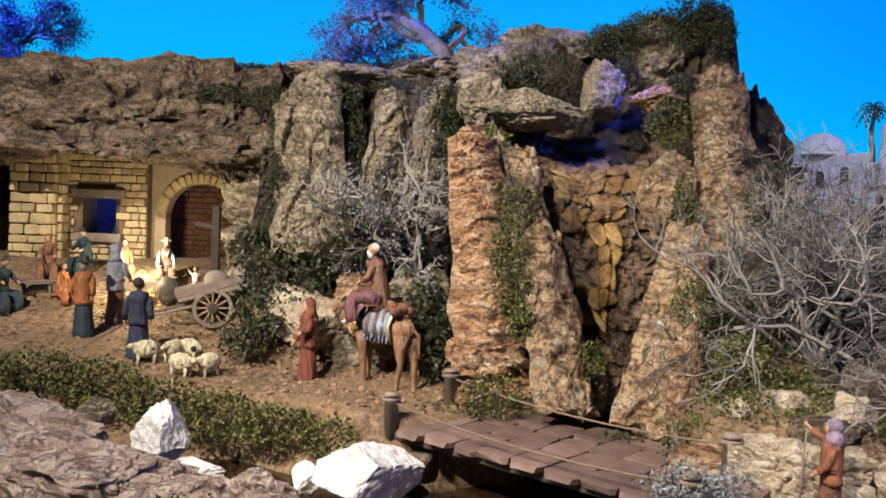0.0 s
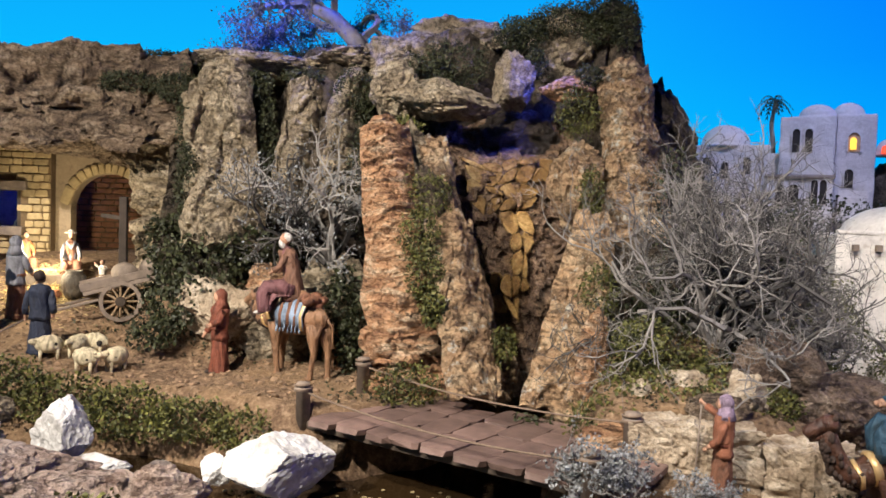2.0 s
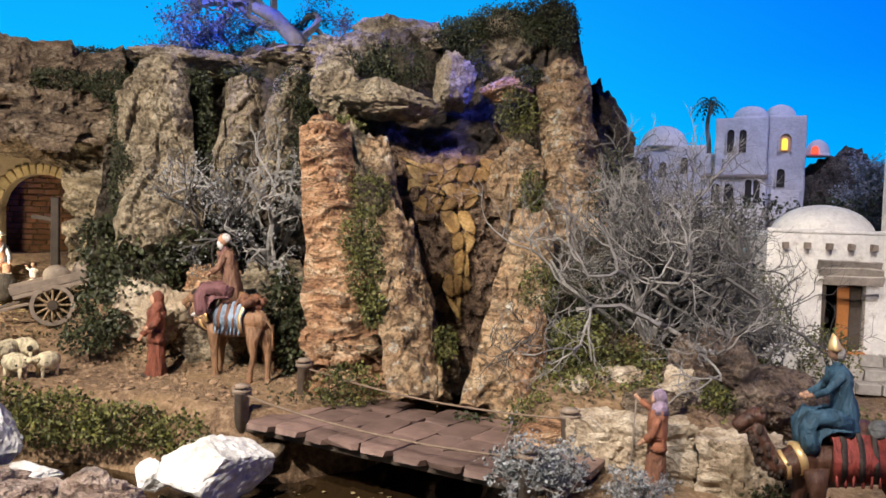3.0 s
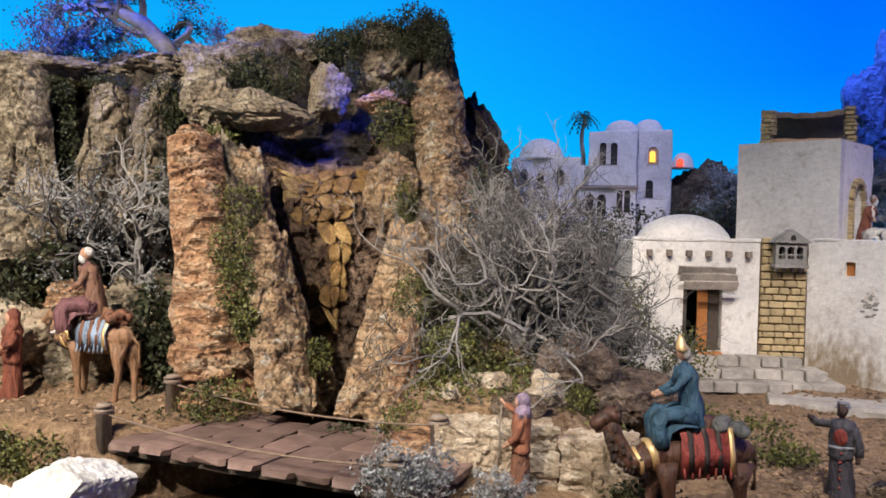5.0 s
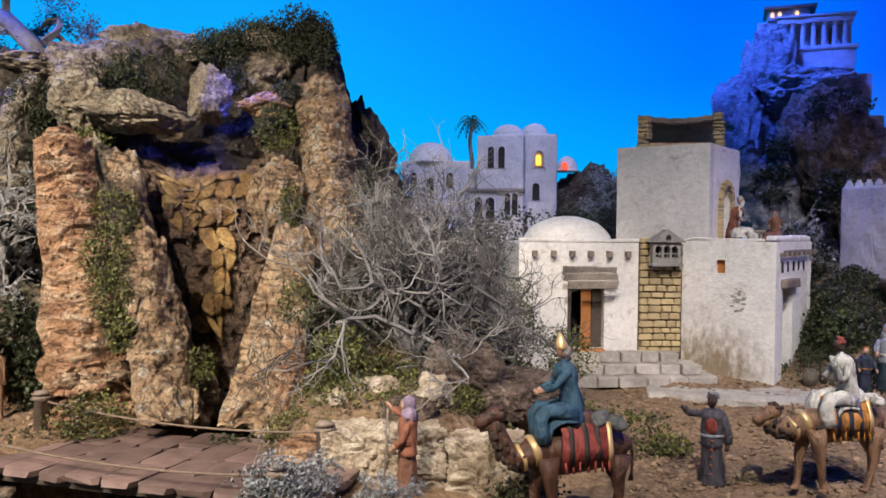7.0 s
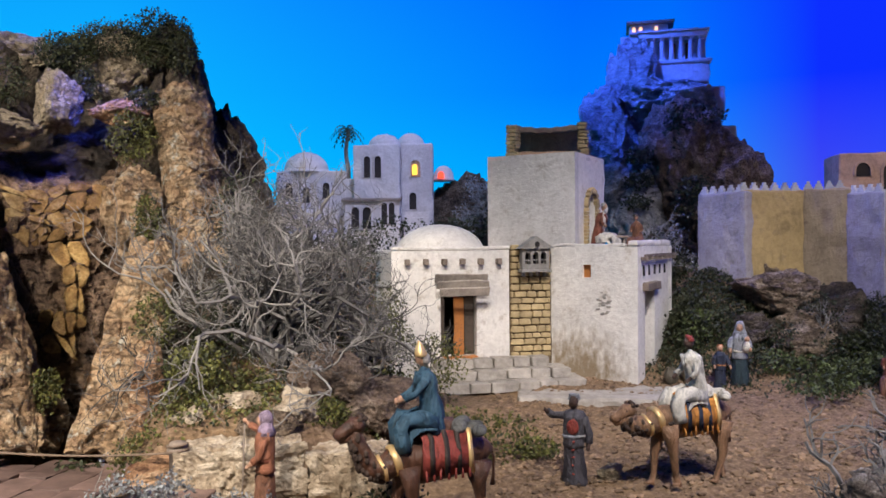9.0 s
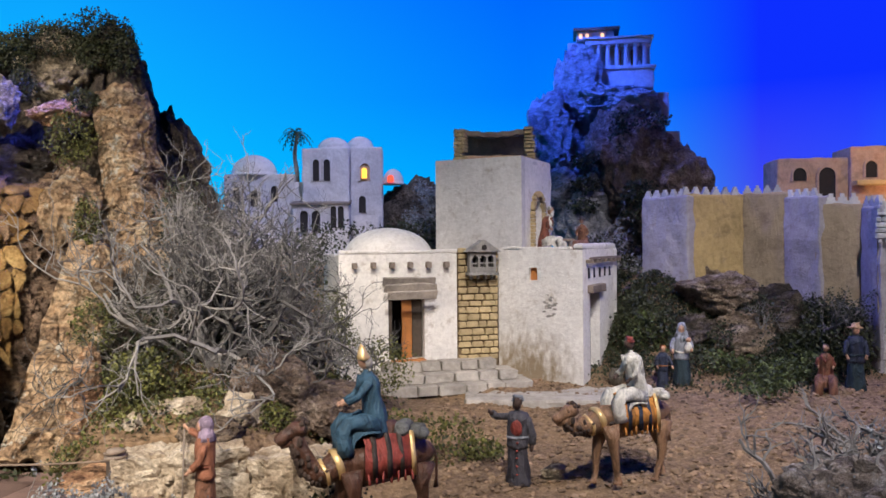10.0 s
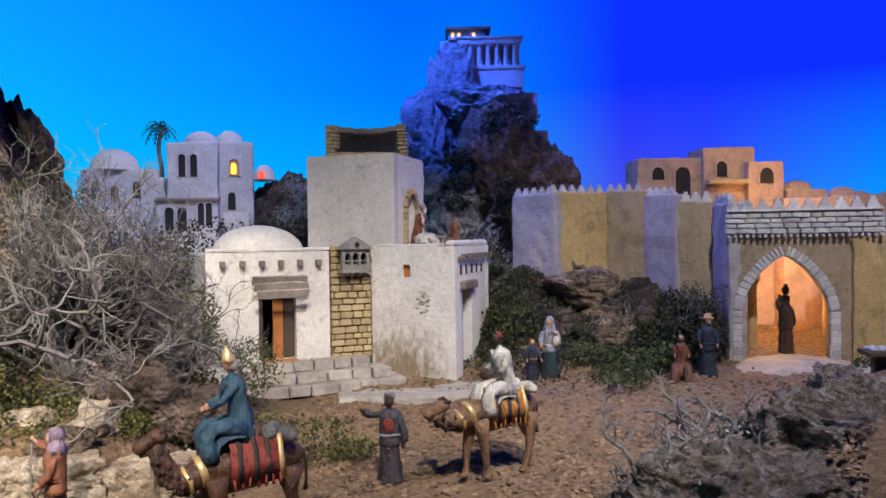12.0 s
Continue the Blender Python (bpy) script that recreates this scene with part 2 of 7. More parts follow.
def link(name, data, material, parent=None, label=""):
    mats = material if isinstance(material, (list, tuple)) else [material]
    if len(data.materials) == 0:
        for m in mats:
            data.materials.append(m)
    ob = new(name, data)
    if parent is not None:
        ob.parent = parent
    return tagged(ob, label)


def part(name, bm, material, parent=None, label="", smooth=False):
    data = bpy.data.meshes.new(name)
    for f in bm.faces:
        f.smooth = smooth
    bm.to_mesh(data)
    bm.free()
    return link(name, data, material, parent, label)


def raw(name, verts, faces, material, parent=None, label="", smooth=False):
    data = bpy.data.meshes.new(name)
    data.from_pydata([tuple(v) for v in verts], [], [tuple(f) for f in faces])
    if smooth:
        data.polygons.foreach_set("use_smooth", [True] * len(data.polygons))
    data.update()
    return link(name, data, material, parent, label)


def group_at(name, place=(0, 0, 0), turn=0.0):
    ob = new(name)
    ob.matrix_world = pose(*place, 0, 0, turn)
    return ob


def box(bm, size, m=None, bevel=0.0, slot=0):
    """A box with its foot at z = 0, centred in x and y."""
    got = bmesh.ops.create_cube(bm, size=1.0)
    vs = got["verts"]
    bmesh.ops.transform(bm, matrix=Matrix.Translation((0, 0, size[2] / 2)) @ Matrix.Diagonal((*size, 1)), verts=vs)
    if bevel:
        es = list({e for v in vs for e in v.link_edges})
        out = bmesh.ops.bevel(bm, geom=es, offset=bevel, segments=2, affect="EDGES", profile=0.6)
        vs = list({v for f in out["faces"] for v in f.verts} | {v for v in vs if v.is_valid})
    for f in {f for v in vs for f in v.link_faces}:
        f.material_index = slot
    if m is not None:
        bmesh.ops.transform(bm, matrix=m, verts=vs)
    return vs


def worn_box(size, bevel=0.004, cuts=3, rough=0.004, seed=0):
    """A box with soft, uneven edges."""
    bm = bmesh.new()
    box(bm, size, None, bevel)
    bmesh.ops.subdivide_edges(bm, edges=[e for e in bm.edges if e.calc_length() > max(size) / (cuts + 1)], cuts=cuts, use_grid_fill=True)
    for v in bm.verts:
        v.co += Vector(noise.noise_vector(v.co * 18 + Vector((seed, seed * 1.7, 0)))) * rough
    return bm


def lathe(bm, profile, m=None, seg=14, slot=0, fold=0.0, folds=6):
    """A turned body from (radius, height) rows; fold: depth of drapery folds."""
    rings = []
    if fold:
        fine = []
        for (r0, z0), (r1, z1) in zip(profile, profile[1:]):
            fine += [(r0 + (r1 - r0) * q, z0 + (z1 - z0) * q) for q in (0, 0.33, 0.67)]
        profile = fine + [profile[-1]]
    for r, z in profile:
        ring = []
        for i in range(seg):
            a = 2 * math.pi * i / seg
            q = r * (1 + fold * math.sin(folds * a + 7 * z) * (1 - z / profile[-1][1] * 0.6 if profile[-1][1] else 1))
            p = Vector((q * math.cos(a), q * math.sin(a), z))
            ring.append(bm.verts.new(m @ p if m is not None else p))
        rings.append(ring)
    for a, b in zip(rings, rings[1:]):
        for i in range(seg):
            bm.faces.new((a[i], a[(i + 1) % seg], b[(i + 1) % seg], b[i])).material_index = slot
    bm.faces.new(rings[0][::-1]).material_index = slot
    bm.faces.new(rings[-1]).material_index = slot


def tube(bm, pts, radii, seg=8, slot=0, flat=1.0):
    """A closed limb along pts with radii."""
    pts = [Vector(p) for p in pts]
    rings = []
    for i, (p, r) in enumerate(zip(pts, radii)):
        d = (pts[min(i + 1, len(pts) - 1)] - pts[max(i - 1, 0)]).normalized()
        u = d.cross(Vector((0.31, 0.87, 0.2))).normalized()
        w = d.cross(u)
        rings.append([bm.verts.new(p + (u * math.cos(2 * math.pi * k / seg) + w * flat * math.sin(2 * math.pi * k / seg)) * r) for k in range(seg)])
    for a, b in zip(rings, rings[1:]):
        for i in range(seg):
            bm.faces.new((a[i], a[(i + 1) % seg], b[(i + 1) % seg], b[i])).material_index = slot
    bm.faces.new(rings[0][::-1]).material_index = slot
    bm.faces.new(rings[-1]).material_index = slot


def ball(bm, place, size, slot=0, sub=2):
    got = bmesh.ops.create_icosphere(bm, subdivisions=sub, radius=1.0)
    bmesh.ops.transform(bm, matrix=Matrix.Translation(place) @ Matrix.Diagonal((*size, 1)), verts=got["verts"])
    for f in {f for v in got["verts"] for f in v.link_faces}:
        f.material_index = slot


def crag(p, f, seed):
    """Stepped, ridged roughness from -1 to 1."""
    q = Vector(p) * f + Vector((seed * 3.1, seed * 1.3, seed * 7.7))
    a = noise.fractal(q, 1.0, 2.1, 4)
    r = 1 - 2 * abs(noise.noise(q * 1.7 + Vector((9, 2, 4))))
    return 0.6 * a + 0.4 * r


def broken(p, f, seed):
    """Fractured blocks: each cell stands at its own depth, with a cleft round it; about -1 to 1."""
    q = Vector(p) * f + Vector((seed * 2.3, seed * 5.1, seed * 0.7))
    q += Vector(noise.noise_vector(q * 0.9)) * 0.35
    d, at = noise.voronoi(q)
    gap = min(1.0, (d[1] - d[0]) / 0.16)
    return noise.cell(at[0] * 7.3) * 0.8 - (1 - gap) ** 2 * 0.9


def boulder(name, place, size, material, seed, parent=None, turn=(0, 0, 0), rough=0.3, sub=4, label="", freq=1.4, facets=7, layer=0.0, chip=0.07):
    """A broken stone: a ball cut by planes, with ridges and layers."""
    r = random.Random(seed)
    bm = bmesh.new()
    bmesh.ops.create_icosphere(bm, subdivisions=sub, radius=1.0)
    cuts = []
    for _ in range(facets):
        n = Vector((r.uniform(-1, 1), r.uniform(-1, 1), r.uniform(-0.8, 1))).normalized()
        cuts.append((n, r.uniform(0.55, 0.85)))
    m = pose(*place, *turn)
    s = Vector(size)
    for v in bm.verts:
        c = v.co
        for n, d in cuts:
            over = c.dot(n) - d
            if over > 0:
                c -= n * over * 0.9
        c *= 1 + rough * crag(c, freq, seed)
        if sub > 4:
            c *= 1 + 0.07 * crag(c, freq * 3.5, seed + 3) + 0.03 * crag(c, freq * 10, seed + 6) + chip * broken(c, freq * 1.7, seed)
        if layer:
            c.xy *= 1 + layer * noise.noise(Vector((c.x * 0.6, c.y * 0.6 + seed, c.z * 7)))
        v.co = m @ Vector((c.x * s.x, c.y * s.y, c.z * s.z))
    return part(name, bm, material, parent, label, smooth=sub < 5)


def leaves(name, spots, size, material, n_each=1, spread=0.03, parent=None, label="", seed=1, up=0.4, kink=0.35):
    """Small folded leaves scattered about the given places (an array of points)."""
    g = np.random.default_rng(seed)
    pts = np.repeat(np.asarray(spots, float), n_each, axis=0)
    n = len(pts)
    pts = pts + g.normal(0, spread, (n, 3)) * np.array([1, 1, 0.8])
    d = g.normal(0, 1, (n, 3)) + np.array([0, -0.3, up])
    d /= np.linalg.norm(d, axis=1)[:, None]
    e = np.cross(d, g.normal(0, 1, (n, 3)))
    e /= np.linalg.norm(e, axis=1)[:, None] + 1e-9
    nn = np.cross(d, e)
    s = size * g.uniform(0.55, 1.35, (n, 1))
    v = np.empty((n, 4, 3))
    v[:, 0] = pts - d * s * 0.5
    v[:, 1] = pts + e * s * 0.38 + nn * s * kink * 0.4
    v[:, 2] = pts + d * s * 0.6
    v[:, 3] = pts - e * s * 0.38 + nn * s * kink * 0.4
    idx = np.arange(n)[:, None] * 4
    tri = np.concatenate([idx + np.array([0, 1, 2]), idx + np.array([0, 2, 3])])
    return raw(name, v.reshape(-1, 3).tolist(), tri.tolist(), material, parent, label)


def twigs(paths, sides=4):
    """Vertices and faces of many thin limbs; a path is (points, first radius, last radius)."""
    V, F = [], []
    for pts, r0, r1 in paths:
        base = len(V)
        k = len(pts)
        for i, p in enumerate(pts):
            d = (pts[min(i + 1, k - 1)] - pts[max(i - 1, 0)])
            d = d / (np.linalg.norm(d) + 1e-9)
            u = np.cross(d, (0.31, 0.87, 0.2))
            u = u / (np.linalg.norm(u) + 1e-9)
            w = np.cross(d, u)
            r = r0 + (r1 - r0) * i / (k - 1)
            for s in range(sides):
                a = 2 * math.pi * s / sides
                V.append(p + (u * math.cos(a) + w * math.sin(a)) * r)
        for i in range(k - 1):
            for s in range(sides):
                a, b = base + i * sides + s, base + i * sides + (s + 1) % sides
                F.append((a, b, b + sides, a + sides))
    return V, F


def branching(root, way, length, radius, depth, g, bend=0.35, kids=(2, 4), shrink=0.72, lift=0.05, steps=5, out=None, tips=None):
    """Grows crooked limbs; returns the paths, and the tips where twigs end."""
    out = [] if out is None else out
    pts, p, d = [np.array(root, float)], np.array(root, float), np.array(way, float)
    d = d / np.linalg.norm(d)
    for _ in range(steps):
        d = d + g.normal(0, bend, 3) * 0.5 + np.array([0, 0, lift])
        d = d / np.linalg.norm(d)
        p = p + d * length / steps
        pts.append(p)
    end = radius * (0.62 if depth else 0.35)
    out.append((pts, radius, end))
    if depth == 0:
        if tips is not None:
            tips.extend(pts[2:])
        return out
    for _ in range(g.integers(kids[0], kids[1] + 1)):
        i = g.integers(max(1, steps - 3), steps + 1)
        w = d + g.normal(0, 0.62, 3)
        branching(pts[i], w, length * shrink * g.uniform(0.75, 1.2), end, depth - 1, g, bend, kids, shrink, lift, steps, out, tips)
    return out


def smooth(a, b, v):
    t = min(1.0, max(0.0, (v - a) / (b - a)))
    return t * t * (3 - 2 * t)

# ---- ground, water, sky cloth, hall ----
def near_line(x, y, line):
    best = 9.0
    for (ax, ay), (bx, by) in zip(line, line[1:]):
        t = max(0, min(1, ((x - ax) * (bx - ax) + (y - ay) * (by - ay)) / ((bx - ax) ** 2 + (by - ay) ** 2)))
        best = min(best, math.hypot(x - ax - t * (bx - ax), y - ay - t * (by - ay)))
    return best


STREAM = [(0.66, 3.4), (0.6, 2.8), (0.3, 2.4), (-0.25, 2.36), (-0.75, 2.62), (-1.5, 2.75), (-3.2, 2.85)]


def height(x, y):
    """The lie of the land."""
    r = math.hypot(x - 0.3, y)
    plaza = -0.17 + 0.1 * max(0.0, r - 2.3)
    bank = 0.04 + 0.12 * smooth(-0.5, -1.4, x) * smooth(2.95, 3.5, y) + 0.26 * smooth(3.45, 4.1, y) * smooth(-0.7, -1.2, x)
    bank += 0.3 * smooth(3.25, 3.75, y) * smooth(-1.1, -0.7, x)
    bank -= 0.07 * smooth(2.5, 2.1, y) * smooth(0.5, 0.8, x)
    h = bank + (plaza - bank) * smooth(1.0, 1.75, x)
    mound = math.exp(-(((x - 1.45) / 0.5) ** 2 + ((y - 3.0) / 0.42) ** 2))
    h += 0.36 * mound + 0.42 * smooth(3.45, 4.4, y) * smooth(1.2, 1.7, x) * smooth(4.2, 3.5, x)
    h += 0.5 * math.exp(-(((x - 4.0) / 0.35) ** 2 + ((y - 3.0) / 0.5) ** 2)) + 0.25 * smooth(1.2, 0.75, y) * smooth(2.2, 2.9, x)
    ledge = smooth(2.28, 2.34, y + 0.12 * (x - 1.0)) * smooth(0.72, 0.84, x) * smooth(1.7, 1.4, x)
    h += 0.1 * ledge * (1 - mound)
    h -= 0.1 * smooth(2.6, 2.2, y) * smooth(0.4, -0.2, x)
    d = min(near_line(x, y, STREAM), near_line(x, y, [(0.3, 2.4), (0.15, 1.4)]) - 0.1)
    w = 0.2 + 0.05 * noise.noise(Vector((x * 2, y * 2, 3)))
    cut = smooth(w + 0.14, w - 0.02, d)
    h = h * (1 - cut) + -0.27 * cut
    p = Vector((x, y, 0))
    h += 0.03 * noise.noise(p * 2.3) + 0.012 * noise.noise(p * 9) + 0.006 * noise.noise(p * 31)
    return h


def on_ground(x, y, dz=0.0):
    return (x, y, height(x, y) + dz - 0.004)


def ground_sheet():
    xs = np.concatenate([np.linspace(-9, -2.8, 18)[:-1], np.arange(-2.8, 5.2, 0.026), np.linspace(5.2, 10, 14)])
    ys = np.concatenate([np.linspace(-4, 1.3, 14)[:-1], np.arange(1.3, 4.6, 0.026), np.linspace(4.6, 9.5, 20)])
    V = [(x, y, height(x, y)) for y in ys for x in xs]
    w = len(xs)
    F = [(j * w + i, j * w + i + 1, j * w + i + w + 1, j * w + i + w) for j in range(len(ys) - 1) for i in range(w - 1)]
    return tagged(raw("ground", V, F, SOIL, smooth=True), "brown sandy soil with clods, banks and a stream bed", "ground", kind="structure")


ground_sheet()


def stream():
    bm = bmesh.new()
    bmesh.ops.create_grid(bm, x_segments=2, y_segments=2, size=1)
    bmesh.ops.transform(bm, matrix=Matrix.Translation((-1.0, 2.5, -0.19)) @ Matrix.Diagonal((2.4, 0.95, 1, 1)), verts=bm.verts)
    tagged(part("water", bm, WATER), "dark still stream water with floating specks", "water", kind="structure")


stream()


def sky_cloth():
    V, F, n = [], [], 48
    for i in range(n + 1):
        a = radians(-75 + 200 * i / n)
        for z in (-0.6, 0.8, 2.4, 5.2):
            V.append((7.2 * math.sin(a), 7.2 * math.cos(a), z))
    for i in range(n):
        for j in range(3):
            k = i * 4 + j
            F.append((k, k + 1, k + 5, k + 4))
    tagged(raw("backdrop", V, F, SKY, smooth=True), "curved cloth lit azure and deep blue as an evening sky", "backdrop", kind="structure")


sky_cloth()


def hall():
    hallmat = plain_mat("dark_hall_paint", (0.05, 0.05, 0.055), 0.9)
    for name, size, at in (("wall_south", (18, 0.2, 7), (0.5, -4.2, -1)), ("wall_west", (0.2, 14, 7), (-8.6, 2.8, -1)), ("wall_east", (0.2, 14, 7), (9.6, 2.8, -1)), ("wall_north", (18, 0.2, 7), (0.5, 9.8, -1)), ("ceiling", (18.4, 14.4, 0.2), (0.5, 2.8, 6.0))):
        bm = bmesh.new()
        box(bm, size, pose(*at))
        tagged(part(name, bm, hallmat), "dark painted exhibition hall surface", "ceiling" if name == "ceiling" else "wall", kind="structure")


hall()


# ---- stone blocks ----
def unit_block(seed, bevel=0.13):
    """One dressed stone of size 1, with knocked corners."""
    r = random.Random(seed)
    bm = bmesh.new()
    bmesh.ops.create_cube(bm, size=1.0)
    bmesh.ops.bevel(bm, geom=list(bm.edges), offset=bevel, segments=1, affect="EDGES")
    for v in bm.verts:
        v.co += Vector((r.uniform(-1, 1), r.uniform(-1, 1), r.uniform(-1, 1))) * 0.045
    data = bpy.data.meshes.new("block")
    bm.to_mesh(data)
    bm.free()
    return data


def block_set(material, seed, bevel=0.13):
    got = [unit_block(seed + i, bevel) for i in range(5)]
    for d in got:
        d.materials.append(material)
    return got


def lay_blocks(name, blocks, parent, m, w, z0, z1, bw, bh, depth, seed, hole=None, joint=0.006):
    """Courses of stones over a face whose x runs 0 to w; hole(x, z) leaves stones out."""
    r = random.Random(seed)
    z, row = z0, 0
    while z < z1 - bh * 0.4:
        h = min(bh * r.uniform(0.85, 1.15), z1 - z)
        x = -bw * (0.5 if row % 2 else 0) * r.uniform(0.7, 1.1)
        while x < w:
            b = bw * r.uniform(0.7, 1.3)
            a, e = max(0, x), min(w, x + b)
            if e - a > bw * 0.25 and not (hole and hole((a + e) / 2, z + h / 2)):
                ob = new(name, r.choice(blocks))
                ob.parent = parent
                ob.matrix_basis = m @ pose((a + e) / 2, r.uniform(-0.004, 0.004), z + h / 2, r.uniform(-2, 2), r.uniform(-2, 2), r.uniform(-2, 2)) @ Matrix.Diagonal((e - a - joint, depth, h - joint, 1))
            x += b
        z += h
        row += 1


def arch_wall(name, m, w, z0, z1, thick, openings, material, parent, label="", steps=16, bow=2.2):
    """A wall from x 0 to w, faced at y 0; openings: (x0, x1, foot, spring, apex)."""
    xs = {0.0, w}
    for a, b, *_ in openings:
        xs |= {a + (b - a) * i / steps for i in range(steps + 1)}
    xs = sorted(xs)

    def crown(o, x):
        a, b, _, spring, apex = o
        q = min(1.0, abs((x - (a + b) / 2) / ((b - a) / 2)))
        return spring + (apex - spring) * (1 - q ** bow) ** 0.62

    V, F = [], []

    def prism(xa, xb, la, lb, ha, hb):
        if max(ha - la, hb - lb) < 1e-4:
            return
        n = len(V)
        for y in (0, thick):
            V.extend([m @ Vector((xa, y, la)), m @ Vector((xb, y, lb)), m @ Vector((xb, y, hb)), m @ Vector((xa, y, ha))])
        F.extend([(n, n + 1, n + 2, n + 3), (n + 7, n + 6, n + 5, n + 4), (n, n + 4, n + 5, n + 1), (n + 3, n + 2, n + 6, n + 7), (n, n + 3, n + 7, n + 4), (n + 1, n + 5, n + 6, n + 2)])

    for xa, xb in zip(xs, xs[1:]):
        mid = (xa + xb) / 2
        here = [o for o in openings if o[0] < mid < o[1]]
        if not here:
            prism(xa, xb, z0, z0, z1, z1)
        else:
            o = here[0]
            prism(xa, xb, crown(o, xa), crown(o, xb), z1, z1)
            if o[2] > z0 + 1e-4:
                prism(xa, xb, z0, z0, o[2], o[2])
    bm = bmesh.new()
    vs = [bm.verts.new(v) for v in V]
    for f in F:
        bm.faces.new([vs[i] for i in f])
    bmesh.ops.remove_doubles(bm, verts=bm.verts, dist=1e-5)
    return part(name, bm, material, parent, label)


def voussoirs(name, blocks, parent, m, x0, x1, foot, spring, apex, size, depth, n, jambs=True, bow=2.2):
    """Stones round an arch and down its sides."""
    pts = []
    c, hw = (x0 + x1) / 2, (x1 - x0) / 2
    for i in range(n + 1):
        q = -1 + 2 * i / n
        pts.append((c + q * hw, spring + (apex - spring) * (1 - abs(q) ** bow) ** 0.62))
    fine = [np.array(p) for p in pts]
    if jambs:
        k = max(1, int((spring - foot) / (size * 0.6)))
        left = [np.array((x0, foot + (spring - foot) * i / k)) for i in range(k)]
        right = [np.array((x1, spring - (spring - foot) * (i + 1) / k)) for i in range(k)]
        fine = left + fine + right
    r = random.Random(n)
    for a, b in zip(fine, fine[1:]):
        d = b - a
        ln = float(np.linalg.norm(d))
        out = np.array((-d[1], d[0])) / max(ln, 1e-6)
        p = (a + b) / 2 + out * size * 0.55
        ob = new(name, r.choice(blocks))
        ob.parent = parent
        ob.matrix_basis = m @ pose(p[0], 0, p[1], 0, -math.degrees(math.atan2(d[1], d[0])), 0) @ Matrix.Diagonal((ln * 1.12 - 0.004, depth, size, 1))


YELLOWSET, GREYSET, STEPSET, REDSET = block_set(BRICK, 1), block_set(GREYBRICK, 11), block_set(STEP, 21, 0.05), block_set(plain_mat("red_clay_brick", (0.3, 0.14, 0.07), 0.9, 0, 0.4, 50, 0.2), 31)


def stable():
    top = group_at("stone_stable", (-1.85, 4.2, 0.3))
    tagged(top, "yellow stone block stable with a small window and arched doorway", "stable")
    m = pose(0, 0, -0.3)
    arch_wall("window_wall", m @ pose(-0.16, 0, 0), 0.49, 0.3, 1.05, 0.08, [(0.155, 0.345, 0.53, 0.72, 0.722)], MORTAR, top)
    hole = lambda x, z: 0.13 < x < 0.36 and 0.5 < z < 0.79
    lay_blocks("stone_block", YELLOWSET, top, m @ pose(-0.16, 0, 0), 0.49, 0.3, 1.02, 0.062, 0.036, 0.03, 3, hole)
    bm = worn_box((0.24, 0.46, 0.72), 0.02, 3, 0.01)
    bmesh.ops.transform(bm, matrix=m @ pose(-0.21, 0.14, 0.3), verts=bm.verts)
    part("corner_pier", bm, MORTAR, top)
    lay_blocks("stone_block", YELLOWSET, top, m @ pose(-0.33, -0.095, 0), 0.24, 0.3, 1.0, 0.085, 0.05, 0.035, 4)
    lay_blocks("stone_block", YELLOWSET, top, m @ pose(-0.085, -0.09, 0, 0, 0, 90), 0.1, 0.3, 1.0, 0.085, 0.05, 0.03, 5)
    for z, w, name, label in ((0.725, 0.27, "lintel", "old brown wooden lintel"), (0.5, 0.24, "sill", "")):
        bm = worn_box((w, 0.06, 0.045), 0.008, 4, 0.006, 3)
        bmesh.ops.transform(bm, matrix=m @ pose(0.09, -0.02, z), verts=bm.verts)
        part(name, bm, WOOD, top, label)
    bm = bmesh.new()
    box(bm, (0.022, 0.03, 0.2), m @ pose(0.165, 0.05, 0.53))
    part("window_post", bm, DARKWOOD, top)
    arch_wall("doorway_wall", m @ pose(0.325, 0.06, 0, 0, 0, -3), 0.58, 0.3, 1.05, 0.07, [(0.08, 0.46, 0.3, 0.66, 0.82)], WALLTAN, top, "dull brown plaster wall round the arch")
    voussoirs("arch_stone", YELLOWSET, top, m @ pose(0.325, 0.055, 0, 0, 0, -3), 0.08, 0.46, 0.3, 0.66, 0.82, 0.05, 0.03, 13, False)
    arch_wall("back_wall", m @ pose(0.2, 0.5, 0), 0.7, 0.2, 1.1, 0.06, [], MORTAR, top)
    lay_blocks("back_brick", REDSET, top, m @ pose(0.2, 0.49, 0), 0.66, 0.3, 1.05, 0.07, 0.03, 0.02, 6)
    arch_wall("rear_wall", m @ pose(-0.5, 0.62, 0), 1.4, 0.1, 1.1, 0.05, [], GREYPLASTER, top)
    return top


stable()
lamp = bpy.data.lights.new("stable_blue_lamp", "POINT")
lamp.energy, lamp.color, lamp.shadow_soft_size = 0.9, BLUE, 0.04
new("stable_blue_lamp", lamp).matrix_world = pose(-1.8, 4.5, 0.85)

# ---- the rock wall with its waterfall ----
def cliff_height(x):
    h = 1.36 + 0.12 * smooth(-0.3, 0.4, x) + 0.16 * smooth(0.5, 1.05, x)
    return h - 1.5 * smooth(1.12, 1.62, x) * 0.95


def cliff_front(x):
    """Plan line of the rock face."""
    y = 3.72 - 0.16 * smooth(-0.35, 0.1, x) + 0.1 * math.sin(x * 9.0)
    gorge = math.exp(-(((x - 0.68) / 0.25) ** 2))
    return y + 0.14 * gorge - 0.16 * smooth(0.95, 1.15, x)


